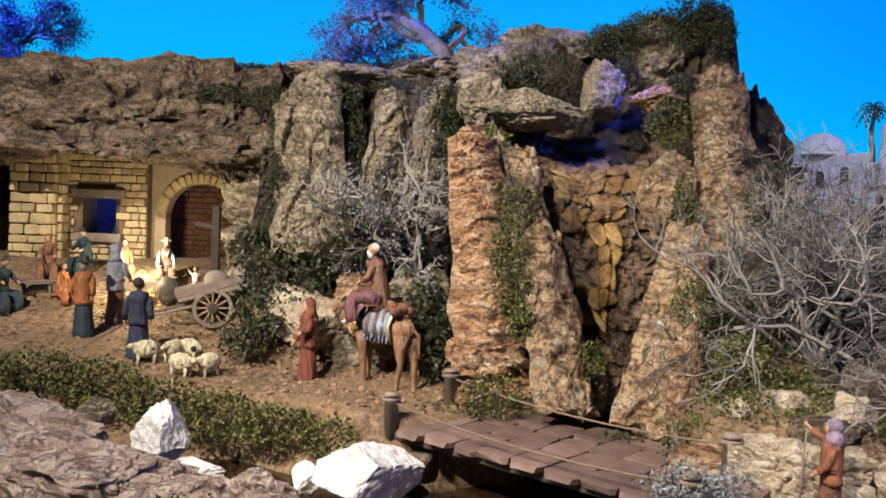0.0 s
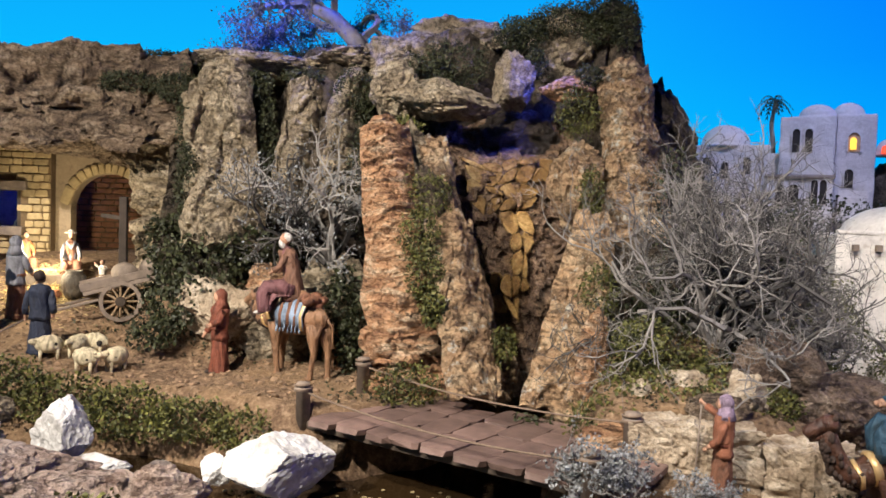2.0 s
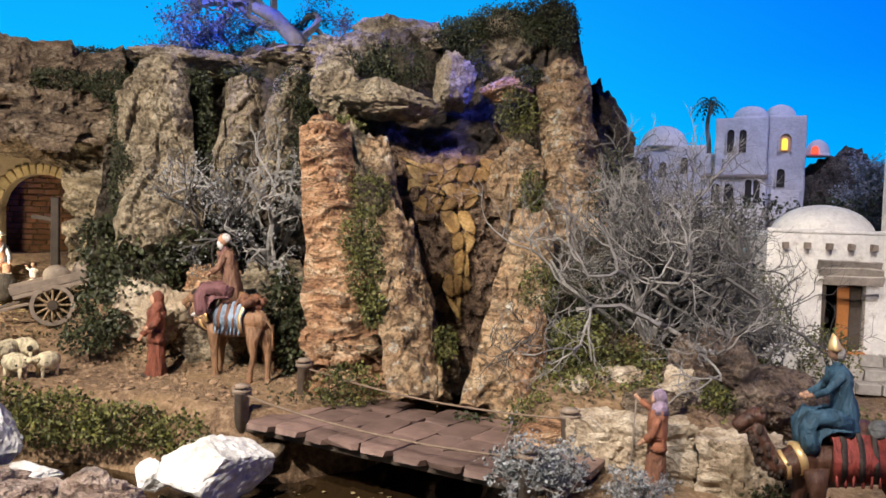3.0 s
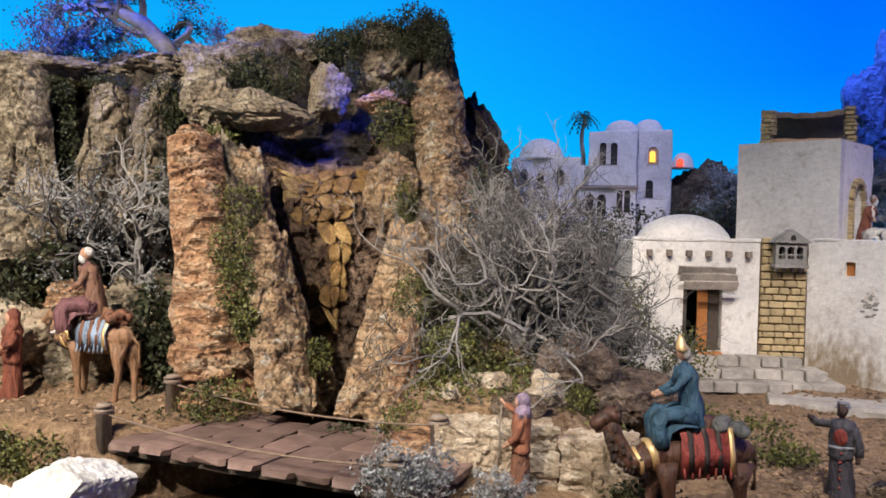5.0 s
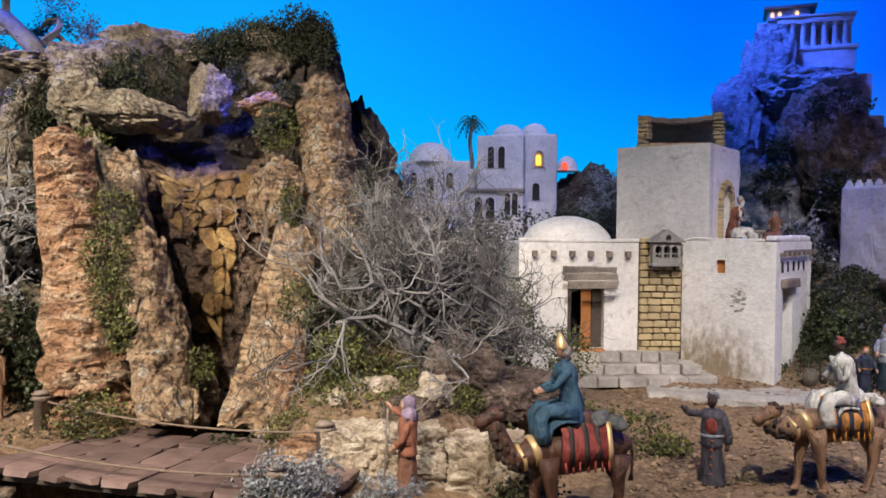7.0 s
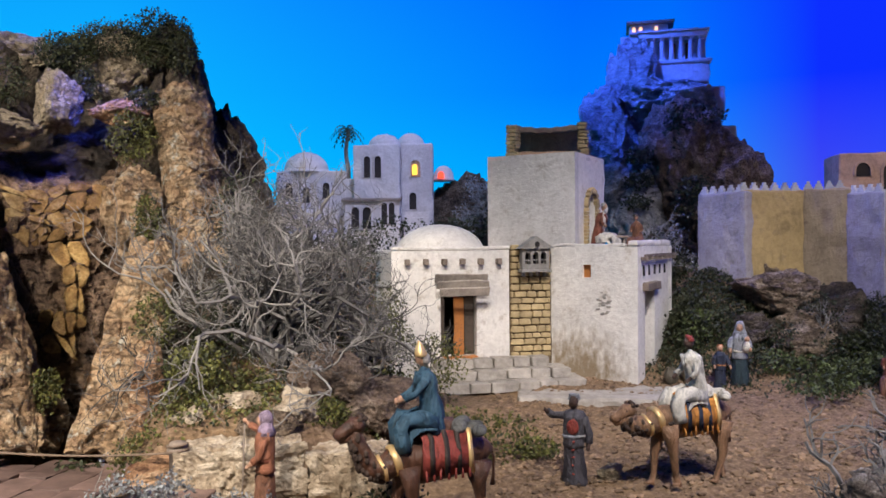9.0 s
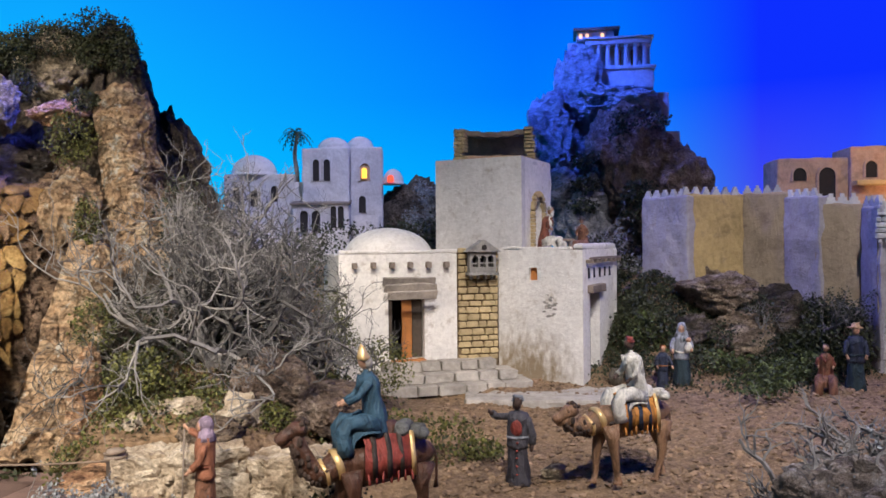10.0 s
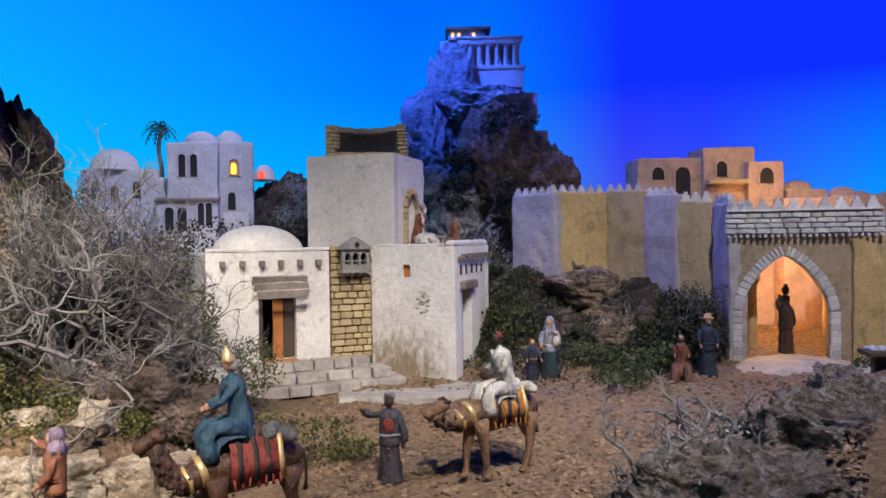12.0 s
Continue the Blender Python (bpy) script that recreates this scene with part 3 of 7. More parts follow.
def cliff():
    top = group_at("rock_cliff", (0.3, 4.0, 0.0))
    tagged(top, "tall pale rock cliff with bark slabs and a waterfall gorge", "cliff")
    V, F = [], []
    xs = np.linspace(-0.84, 1.75, 180)
    vs = np.linspace(0, 1, 150)
    for x in xs:
        H, fy = cliff_height(x), cliff_front(x)
        for v in vs:
            if v < 0.7:
                z, y = -0.1 + (H + 0.1) * (v / 0.7), fy + 0.24 * (v / 0.7) ** 1.6
            else:
                q = (v - 0.7) / 0.3
                z, y = H - 0.03 * q - 0.9 * max(0, q - 0.75) * 4 * H * 0.3, fy + 0.24 + 0.75 * q
            p = Vector((x, y, z))
            a = crag((x * 1.2, y, z * 0.55), 2.6, 3) * 0.16
            a += crag((x, y, z * 0.7), 8, 5) * 0.04 + crag(p, 26, 6) * 0.012 + broken((x, y, z * 0.6), 5, 2) * 0.035 + broken(p, 14, 3) * 0.012
            rim = smooth(0.5, 0.7, v)
            V.append((x - 0.3 + 0.3 * a * math.sin(z * 9), y - a * (1 - 0.6 * rim) - 4.0, z + a * 0.55 * rim))
    n = len(vs)
    for i in range(len(xs) - 1):
        for j in range(n - 1):
            F.append((i * n + j, (i + 1) * n + j, (i + 1) * n + j + 1, i * n + j + 1))
    # The sheet behind the pale slabs is coloured dark, for shade in the clefts.
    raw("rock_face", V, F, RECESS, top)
    return top


CLIFF = cliff()


def on_cliff(name, place, size, material, seed, **kw):
    ob = boulder(name, (place[0] - 0.3, place[1] - 4.0, place[2]), size, material, seed, CLIFF, **kw)
    return ob


def bark_slab(name, foot, head, width, material, seed, hollow=0.06, facing=-90, taper=0.75, thick=0.035, rings=0.012, warp=0.05, parent=None, label="", chip=0.018, stretch=1.0):
    """A slab of bark standing up: a curved, ridged shell with broken ends."""
    foot, head = Vector(foot), Vector(head)
    axis = head - foot
    L = axis.length
    out = Vector((math.cos(radians(facing)), math.sin(radians(facing)), 0))
    side = axis.normalized().cross(out).normalized()
    out = side.cross(axis.normalized())
    nu, nv = 44, max(24, int(L / 0.0085))
    V, F = [], []
    for face in (1, 0):
        for j in range(nv + 1):
            t = j / nv
            w = width * (1 + (taper - 1) * t) * (1 + 0.14 * noise.noise(Vector((seed, t * 5, 1))))
            for i in range(nu + 1):
                s = i / nu * 2 - 1
                rag = 0.05 * L * noise.noise(Vector((s * 2.2, seed * 2.0, 5))) * (1 if t > 0.5 else -1) * abs(2 * t - 1) ** 3
                p = foot + axis * t + axis.normalized() * rag
                edge = 1 + 0.12 * noise.noise(Vector((t * 9, seed, 8 * (s > 0))))
                bulge = hollow * (1 - s * s) + warp * noise.noise(Vector((t * 3.0, seed + 4, s * 0.7)))
                q = p + side * (s * w * 0.5 * edge)
                relief = rings * (noise.noise(Vector((s * 1.6 + seed, t * L * 36, 2))) + 0.7 * crag(q, 18, seed)) + 0.02 * crag(q, 6, seed + 2) + chip * broken((q.x, q.y, q.z * stretch), 9, seed) + 0.4 * chip * broken((q.x, q.y, q.z * stretch), 24, seed + 1)
                V.append(q + out * (bulge + (relief if face else -thick * (1 - 0.8 * abs(s) ** 4))))
    m = (nu + 1) * (nv + 1)
    for j in range(nv):
        for i in range(nu):
            a = j * (nu + 1) + i
            F.append((a, a + 1, a + nu + 2, a + nu + 1))
            F.append((m + a, m + a + nu + 1, m + a + nu + 2, m + a + 1))
    for j in range(nv):
        for i in (0, nu):
            a, b = j * (nu + 1) + i, (j + 1) * (nu + 1) + i
            F.append((a, b, m + b, m + a) if i == 0 else (a, m + a, m + b, b))
    for i in range(nu):
        for j in (0, nv):
            a = j * (nu + 1) + i
            F.append((a, m + a, m + a + 1, a + 1) if j == 0 else (a, a + 1, m + a + 1, m + a))
    o = Vector((0.3, 4.0, 0)) if parent is CLIFF else Vector((0, 0, 0))
    return raw(name, [v - o for v in V], F, material, parent, label)


bark_slab("bark_slab", (0.2, 2.97, 0.12), (0.11, 3.24, 1.02), 0.27, CORK, 1, 0.1, -95, 0.72, parent=CLIFF, label="orange ridged cork bark slab", chip=0.013, stretch=3.2, rings=0.016)
bark_slab("bark_slab", (0.22, 2.9, -0.02), (0.18, 3.02, 0.26), 0.32, CORK, 11, 0.06, -95, 0.9, parent=CLIFF, label="orange ridged cork bark slab", chip=0.013, stretch=3.2, rings=0.016)
bark_slab("bark_slab", (0.46, 2.74, 0.05), (0.36, 3.12, 0.66), 0.25, GREYCORK, 2, 0.05, -70, 0.75, parent=CLIFF, label="grey and cream bark slab", chip=0.014, stretch=0.45)
bark_slab("bark_slab", (0.5, 2.95, 0.2), (0.3, 3.3, 0.98), 0.16, GREYCORK, 12, 0.04, -70, 0.8, parent=CLIFF, label="grey and cream bark slab", chip=0.014, stretch=0.45)
bark_slab("bark_slab", (1.18, 3.26, 0.5), (1.13, 3.44, 1.33), 0.3, GREYCORK, 3, 0.1, -100, 0.7, parent=CLIFF, label="tall grey bark slab with orange edge", chip=0.014, stretch=1.6)
bark_slab("bark_slab", (0.7, 2.7, 0.0), (0.95, 3.12, 0.68), 0.24, GREYCORK, 4, 0.05, -100, 0.7, parent=CLIFF, label="leaning grey lichened bark slab", chip=0.014, stretch=0.5)
for foot, head, w, seed in (((-0.55, 3.5, 0.5), (-0.62, 3.74, 1.28), 0.34, 14), ((-0.28, 3.58, 0.62), (-0.24, 3.74, 1.24), 0.2, 15), ((-0.08, 3.58, 0.7), (-0.03, 3.72, 1.28), 0.2, 16)):
    bark_slab("buttress", foot, head, w, GREYROCK, seed, 0.1, -92, 0.85, 0.08, 0.02, 0.12, CLIFF, "pale upright rock slab", 0.024, 0.55)
on_cliff("capstone", (0.36, 3.42, 1.155), (0.23, 0.17, 0.08), GREYROCK, 23, rough=0.2, sub=5, label="pale capstone over a dark hollow")
for place, size, turn, stone, seed in (
    ((-0.5, 3.88, 1.33), (0.26, 0.2, 0.07), (0, 3, 6), GREYROCK, 43),
    ((-0.12, 3.85, 1.36), (0.24, 0.2, 0.07), (0, -3, -6), GREYROCK, 44),
    ((0.14, 3.74, 1.33), (0.14, 0.16, 0.13), (0, 10, 0), GREYROCK, 45),
    ((0.3, 3.78, 1.4), (0.13, 0.14, 0.1), (0, 0, 20), GREYROCK, 58),
    ((0.18, 3.55, 1.2), (0.12, 0.12, 0.12), (0, 30, 0), GREYROCK, 59),
    ((0.46, 3.98, 1.5), (0.28, 0.24, 0.12), (0, -6, 0), GREYROCK, 46),
    ((0.67, 3.52, 1.26), (0.085, 0.1, 0.14), (0, 8, 0), GREYROCK, 47),
    ((0.9, 3.46, 1.24), (0.11, 0.1, 0.055), (0, -4, 0), CORK, 48),
    ((0.95, 3.75, 1.46), (0.17, 0.18, 0.16), (0, 0, 0), GREYROCK, 49),
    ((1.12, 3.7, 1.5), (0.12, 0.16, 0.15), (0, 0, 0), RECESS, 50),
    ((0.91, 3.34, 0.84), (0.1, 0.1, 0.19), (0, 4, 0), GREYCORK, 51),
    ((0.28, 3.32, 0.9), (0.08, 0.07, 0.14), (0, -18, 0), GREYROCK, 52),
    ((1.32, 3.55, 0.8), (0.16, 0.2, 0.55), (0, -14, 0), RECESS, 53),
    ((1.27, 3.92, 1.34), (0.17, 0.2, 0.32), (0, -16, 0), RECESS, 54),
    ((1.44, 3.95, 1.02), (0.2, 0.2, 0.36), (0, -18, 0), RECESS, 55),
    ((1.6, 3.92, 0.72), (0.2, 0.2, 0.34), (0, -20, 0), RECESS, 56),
    ((-0.55, 3.4, 0.27), (0.15, 0.12, 0.13), (0, 20, 0), SLAB, 61),
    ((-0.33, 3.44, 0.36), (0.12, 0.1, 0.1), (0, 0, 0), CORK, 62),
    ((-0.1, 3.42, 0.3), (0.16, 0.1, 0.2), (0, 0, 0), GREYROCK, 63),
    ((-0.3, 3.38, 0.16), (0.2, 0.08, 0.14), (0, 0, 0), GREYROCK, 64),
    ((-0.06, 3.26, 0.12), (0.05, 0.05, 0.09), (0, 0, 0), CORK, 65),
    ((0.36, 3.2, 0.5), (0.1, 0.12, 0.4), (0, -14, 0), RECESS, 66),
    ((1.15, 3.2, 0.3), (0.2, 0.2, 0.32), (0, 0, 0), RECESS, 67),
    ((0.57, 3.0, 0.1), (0.06, 0.06, 0.12), (0, 0, 0), GREYCORK, 68),
    ((0.83, 2.73, 0.16), (0.055, 0.05, 0.19), (0, 6, 0), CORK, 69),
):
    on_cliff("rock", place, size, stone, seed, turn=turn, rough=0.26, sub=5, freq=1.8)


def waterfall():
    """Wet stones that the water runs over, from the upper lip to the pool."""
    bm = bmesh.new()
    nu, nv = 60, 100
    for v in range(nv + 1):
        for u in range(nu + 1):
            x, t = -0.34 + 0.68 * u / nu, v / nv
            z = 1.12 - 1.22 * t
            y = -0.28 - 0.232 * smooth(0.0, 0.22, t) - 0.06 * t + 0.02 * crag((x, 0, z), 9, 4) + 0.03 * broken((x, 0, z), 11, 4) + 0.01 * broken((x, 0, z), 30, 5)
            bm.verts.new((x + 0.36, y, z))
    bm.verts.ensure_lookup_table()
    w = nu + 1
    for v in range(nv):
        for u in range(nu):
            bm.faces.new([bm.verts[k] for k in (v * w + u, (v + 1) * w + u, (v + 1) * w + u + 1, v * w + u + 1)])
    part("wet_rock_bed", bm, WETROCK, CLIFF, "dark wet rock")
    r = random.Random(5)
    nx, nz = 5, 9
    knots = {}
    for i in range(nx + 1):
        for j in range(nz + 1):
            t = j / nz
            x0, x1 = 0.42 + 0.2 * t, 0.85 - 0.08 * t
            knots[i, j] = Vector((x0 + (x1 - x0) * (i + (0.5 if j % 2 else 0) * (0 < i < nx)) / nx + r.uniform(-0.026, 0.026), 0, 0.92 - 0.68 * t ** 1.3 + r.uniform(-0.026, 0.026)))
    for i in range(nx):
        for j in range(nz):
            t = j / nz
            if (i < 2 and 0.4 < t < 0.75) or (i == 4 and t > 0.2) or r.random() < 0.06:
                continue
            ring = [knots[i, j], knots[i, j + 1], knots[i + 1, j + 1], knots[i + 1, j]]
            c = sum(ring, Vector()) / 4
            out = []
            for a, b in zip(ring, ring[1:] + ring[:1]):
                for q in (0.22, 0.78):
                    p = a.lerp(b, q)
                    out.append(c + (p - c) * r.uniform(0.84, 1.02))
            y, tilt = -0.528 - 0.06 * t + r.uniform(-0.014, 0.012), (r.uniform(-0.14, 0.14), r.uniform(-0.14, 0.14))
            bm = bmesh.new()
            def at(p, dy):
                return bm.verts.new((p.x - 0.3, y + dy + tilt[0] * (p.x - c.x) + tilt[1] * (p.z - c.z), p.z))
            front = [at(c + (p - c) * r.uniform(0.82, 0.94), -0.008 + r.uniform(-0.003, 0.003)) for p in out]
            mid = [at(p, -0.006) for p in out]
            back = [at(p, 0.03) for p in out]
            bm.faces.new(front)
            for u, v in ((front, mid), (mid, back)):
                for k in range(8):
                    bm.faces.new((u[k], v[k], v[(k + 1) % 8], u[(k + 1) % 8]))
            part("fall_stone", bm, GOLDSTONE, CLIFF)
    V, F = [], []
    for j in range(41):
        t = j / 40
        for i in range(9):
            s = i / 8
            w0, w1 = 0.66 - 0.02 * t + 0.01 * math.sin(9 * t), 0.83 - 0.1 * t + 0.012 * math.sin(7 * t)
            x, z = w0 + (w1 - w0) * s, 0.95 - 0.78 * t
            V.append((x - 0.3, -0.57 - 0.06 * t + 0.008 * noise.noise(Vector((x * 40, t * 6, 1))), z))
    for j in range(40):
        for i in range(8):
            a = j * 9 + i
            F.append((a, a + 9, a + 10, a + 1))
    film = raw("water_film", V, F, FILM, CLIFF, "thin film of running water", smooth=True)
    film.visible_shadow = False
    on_cliff("rock", (0.7, 3.72, 1.02), (0.2, 0.16, 0.14), DARKROCK, 71, rough=0.3, sub=5)
    on_cliff("rock", (0.5, 3.43, 0.5), (0.055, 0.05, 0.1), DARKROCK, 72, rough=0.2)


waterfall()


# ---- the cave with the stone stable ----
def cave():
    top = group_at("cave_rock", (-1.6, 4.2, 0.0))
    tagged(top, "brown layered rock overhang above a stable", "rock")

    def mass(name, x0, x1, y0, y1, z0, z1, seed, n=90, rough=0.09, stone=CAVE):
        bm = bmesh.new()
        box(bm, (x1 - x0, y1 - y0, z1 - z0), pose((x0 + x1) / 2, (y0 + y1) / 2, z0))
        step = max(x1 - x0, z1 - z0) / n
        for axis in range(3):
            es = [e for e in bm.edges if abs((e.verts[0].co - e.verts[1].co)[axis]) > step * 1.5]
            ln = max((e.calc_length() for e in es), default=0)
            if es:
                bmesh.ops.subdivide_edges(bm, edges=es, cuts=max(1, int(ln / step)), use_grid_fill=True)
        c = Vector(((x0 + x1) / 2, (y0 + y1) / 2, (z0 + z1) / 2))
        for v in bm.verts:
            p = v.co
            d = (p - c)
            d = Vector((d.x / (x1 - x0), d.y / (y1 - y0), d.z / (z1 - z0)))
            d.normalize()
            lay = noise.noise(Vector((p.x * 1.2, p.y * 1.2, p.z * 14 + 1.2 * noise.noise(p * 2.5))))
            a = rough * (crag((p.x, p.y, p.z * 1.6), 2.4, seed) + 0.5 * lay) + 0.025 * crag((p.x, p.y, p.z * 1.8), 9, seed) + 0.008 * crag(p, 28, seed) + 0.03 * broken((p.x, p.y, p.z * 2.2), 4.5, seed) + 0.012 * broken((p.x, p.y, p.z * 1.8), 13, seed)
            v.co = p + d * a - Vector((-1.6, 4.2, 0))
        return part(name, bm, stone, top)

    mass("overhang", -2.9, -0.78, 3.76, 4.9, 0.95, 1.36, 4, 150)
    mass("rock_pillar", -1.03, -0.78, 3.9, 4.7, 0.2, 1.1, 8, 60, 0.05, GREYROCK)
    mass("rock_pillar", -2.9, -2.34, 3.95, 4.8, 0.1, 1.1, 9, 50, 0.06)
    return top


cave()

# ---- village house, town, temple hill, city wall ----
def along(a, b):
    """The turn of a face whose x runs from a to b."""
    return math.degrees(math.atan2(b[1] - a[1], b[0] - a[0]))


def wall_block(name, w, d, z0, z1, m, material, parent, seed=0, label="", rough=0.006, cuts=10):
    """A plastered block with soft, uneven edges; x from 0 to w, y from 0 back to d."""
    bm = worn_box((w, d, z1 - z0), 0.012, cuts, rough, seed)
    bmesh.ops.transform(bm, matrix=m @ pose(w / 2, d / 2, z0), verts=bm.verts)
    return part(name, bm, material, parent, label)


def dome(name, parent, m, r, h, material, label=""):
    bm = bmesh.new()
    lathe(bm, [(r * 1.03, -0.01), (r * 1.03, 0.006)] + [(r * math.cos(a), 0.006 + h * math.sin(a)) for a in [k * math.pi / 24 for k in range(12)]] + [(0.004, h + 0.006)], m, 32)
    return part(name, bm, material, parent, label, smooth=True)


def bar(name, parent, m, size, material, bevel=0.004, seed=0, label="", rough=0.003):
    bm = worn_box(size, min(bevel, min(size) * 0.3), 3, rough, seed)
    bmesh.ops.transform(bm, matrix=m, verts=bm.verts)
    return part(name, bm, material, parent, label)


def stained_plaster(name, colour, centre, radius):
    """Plaster with one damp, brown patch of its own ragged shape."""
    m = plaster_mat(name, colour)
    t = m.node_tree
    geo, dist, add, nz, ramp, mix = (t.nodes.new(k) for k in ("ShaderNodeNewGeometry", "ShaderNodeVectorMath", "ShaderNodeMath", "ShaderNodeTexNoise", "ShaderNodeValToRGB", "ShaderNodeMixRGB"))
    dist.operation, dist.inputs[1].default_value = "DISTANCE", centre
    nz.inputs["Scale"].default_value, nz.inputs["Detail"].default_value = 14, 8
    add.operation, add.inputs[1].default_value = "MULTIPLY_ADD", radius * 1.6
    t.links.new(geo.outputs["Position"], dist.inputs[0])
    t.links.new(nz.outputs["Fac"], add.inputs[0])
    t.links.new(dist.outputs["Value"], add.inputs[2])
    t.links.new(add.outputs[0], ramp.inputs[0])
    ramp.color_ramp.elements[0].position, ramp.color_ramp.elements[1].position = radius * 1.2, radius * 2.0
    ramp.color_ramp.elements[0].color, ramp.color_ramp.elements[1].color = (0.85, 0.85, 0.85, 1), (0, 0, 0, 1)
    b = t.nodes["Principled BSDF"]
    old = b.inputs["Base Color"].links[0].from_socket
    t.links.new(ramp.outputs[0], mix.inputs[0])
    t.links.new(old, mix.inputs[1])
    mix.inputs[2].default_value = (0.2, 0.13, 0.05, 1)
    t.links.new(mix.outputs[0], b.inputs["Base Color"])
    return m


STAINED = stained_plaster("stained_lime_plaster", (0.84, 0.8, 0.74), (2.97, 3.03, 0.0), 0.24)


def house():
    top = group_at("village_house", (2.9, 3.15, 0.0))
    tagged(top, "whitewashed plaster village house with dome, tower and roof terrace", "house")
    base = top.matrix_world.inverted()
    A, C, D, E = (2.13, 3.43), (2.906, 3.153), (3.117, 2.758), (3.69, 3.07)
    ma = base @ pose(A[0], A[1], 0, 0, 0, along(A, C))
    mc = base @ pose(C[0], C[1], 0, 0, 0, along(C, D))
    md = base @ pose(D[0], D[1], 0, 0, 0, along(D, E))
    la, lc, ls = math.dist(A, C), math.dist(C, D), math.dist(D, E)
    # domed wing
    arch_wall("front_wall", ma, 0.6, 0.0, 0.645, 0.06, [(0.245, 0.43, 0.12, 0.42, 0.421)], PLASTER, top)
    wall_block("side_wall", 0.06, 0.5, 0.0, 0.645, ma @ pose(0.0, 0.062, 0), PLASTER, top, 1)
    wall_block("back_wall", la, 0.06, 0.0, 0.645, ma @ pose(0.0, 0.565, 0), PLASTER, top, 2)
    wall_block("roof", la - 0.08, 0.5, 0.58, 0.625, ma @ pose(0.065, 0.063, 0), PLASTER, top, 3)
    wall_block("parapet", 0.62, 0.05, 0.646, 0.665, ma @ pose(0, 0.002, 0), PLASTER, top, 4)
    dome("dome", top, ma @ pose(0.3, 0.27, 0.625), 0.235, 0.15, PLASTER)
    for i in range(6):
        bar("beam_end", top, ma @ pose(0.075 + 0.093 * i, -0.012, 0.575), (0.024, 0.06, 0.03), WOOD, 0.004, i)
    for i in range(3):
        bar("canopy_board", top, ma @ pose(0.345, -0.025 - 0.035 * i, 0.49 - 0.032 * i, 28, 0, random.Random(i).uniform(-2, 2)), (0.27 - 0.01 * i, 0.012, 0.045), GREYWOOD, 0.003, i, "grey weathered board", 0.006)
    bar("door_post", top, ma @ pose(0.25, 0.02, 0.12), (0.03, 0.03, 0.3), DARKWOOD)
    door = bar("door", top, ma @ pose(0.345, 0.035, 0.12, 0, 0, 0), (0.05, 0.015, 0.29), ORANGEWOOD, 0.003, 2, "orange varnished wooden door leaf")
    bar("threshold", top, ma @ pose(0.34, -0.01, 0.105), (0.17, 0.07, 0.016), ORANGEWOOD, 0.003, 5)
    bar("door_leaf", top, ma @ pose(0.4, 0.045, 0.12), (0.05, 0.012, 0.29), DARKWOOD, 0.003, 3)
    # Dark sheet added behind the doorway in place of the room's shade.
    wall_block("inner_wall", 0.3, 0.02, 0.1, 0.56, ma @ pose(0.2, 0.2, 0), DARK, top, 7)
    # brick pilaster
    wall_block("pilaster", la - 0.605, 0.12, 0.0, 0.665, ma @ pose(0.603, 0.0, 0), MORTAR, top, 8, cuts=4)
    lay_blocks("stone_block", YELLOWSET, top, ma @ pose(0.604, -0.004, 0), la - 0.61, 0.1, 0.675, 0.058, 0.033, 0.022, 8)
    niche = arch_wall("dovecote", ma @ pose(0.65, -0.065, 0), 0.14, 0.545, 0.655, 0.05, [(0.014 + 0.041 * i, 0.044 + 0.041 * i, 0.575, 0.618, 0.634) for i in range(3)], GREYSTONE, top, "small grey carved dovecote")
    bar("dovecote_back", niche, ma @ pose(0.72, -0.012, 0.55), (0.13, 0.012, 0.1), DARK, 0.002, 2)
    bar("dovecote_sill", niche, ma @ pose(0.72, -0.05, 0.533), (0.16, 0.06, 0.014), GREYSTONE, 0.003, 3)
    for i in range(4):
        bar("dovecote_bracket", niche, ma @ pose(0.665 + 0.037 * i, -0.035, 0.513), (0.012, 0.035, 0.022), GREYSTONE, 0.003, i)
    for i in range(3):
        bar("dovecote_rail", niche, ma @ pose(0.679 + 0.041 * i, -0.062, 0.592), (0.03, 0.006, 0.006), GREYSTONE, 0.001, i)
    bm = bmesh.new()
    vs = [bm.verts.new((ma @ pose(0.72, -0.045, 0.652)) @ Vector(p)) for p in ((-0.092, -0.04, 0), (0.092, -0.04, 0), (0, -0.04, 0.062), (-0.092, 0.045, 0), (0.092, 0.045, 0), (0, 0.045, 0.062))]
    for f in ((0, 1, 2), (5, 4, 3), (0, 2, 5, 3), (1, 4, 5, 2), (0, 3, 4, 1)):
        bm.faces.new([vs[i] for i in f])
    part("dovecote_roof", bm, GREYSTONE, niche)
    # Dark pane drawn for the shade in a small hole.
    arched_pane("dovecote_hole", niche, ma @ pose(0.72, -0.0855, 0.664), 0.022, 0.024, DARK)
    # terrace wing
    arch_wall("front_wall", mc, lc, -0.1, 0.66, 0.06, [(0.168, 0.212, 0.505, 0.568, 0.57)], STAINED, top)
    r = random.Random(14)
    for k in range(22):
        px, pz = 0.28 + r.gauss(0, 0.022), 0.36 + r.gauss(0, 0.03)
        bar("bare_stone", top, mc @ pose(px, 0.004, pz, 0, r.uniform(-12, 12), 0), (r.uniform(0.014, 0.024), 0.016, r.uniform(0.008, 0.012)), GREYSTONE if k % 3 else STEP, 0.003, k, "", 0.002)
    bar("shutter", top, mc @ pose(0.19, 0.03, 0.5), (0.05, 0.012, 0.075), ORANGEWOOD, 0.002, 1, "orange wooden shutter")
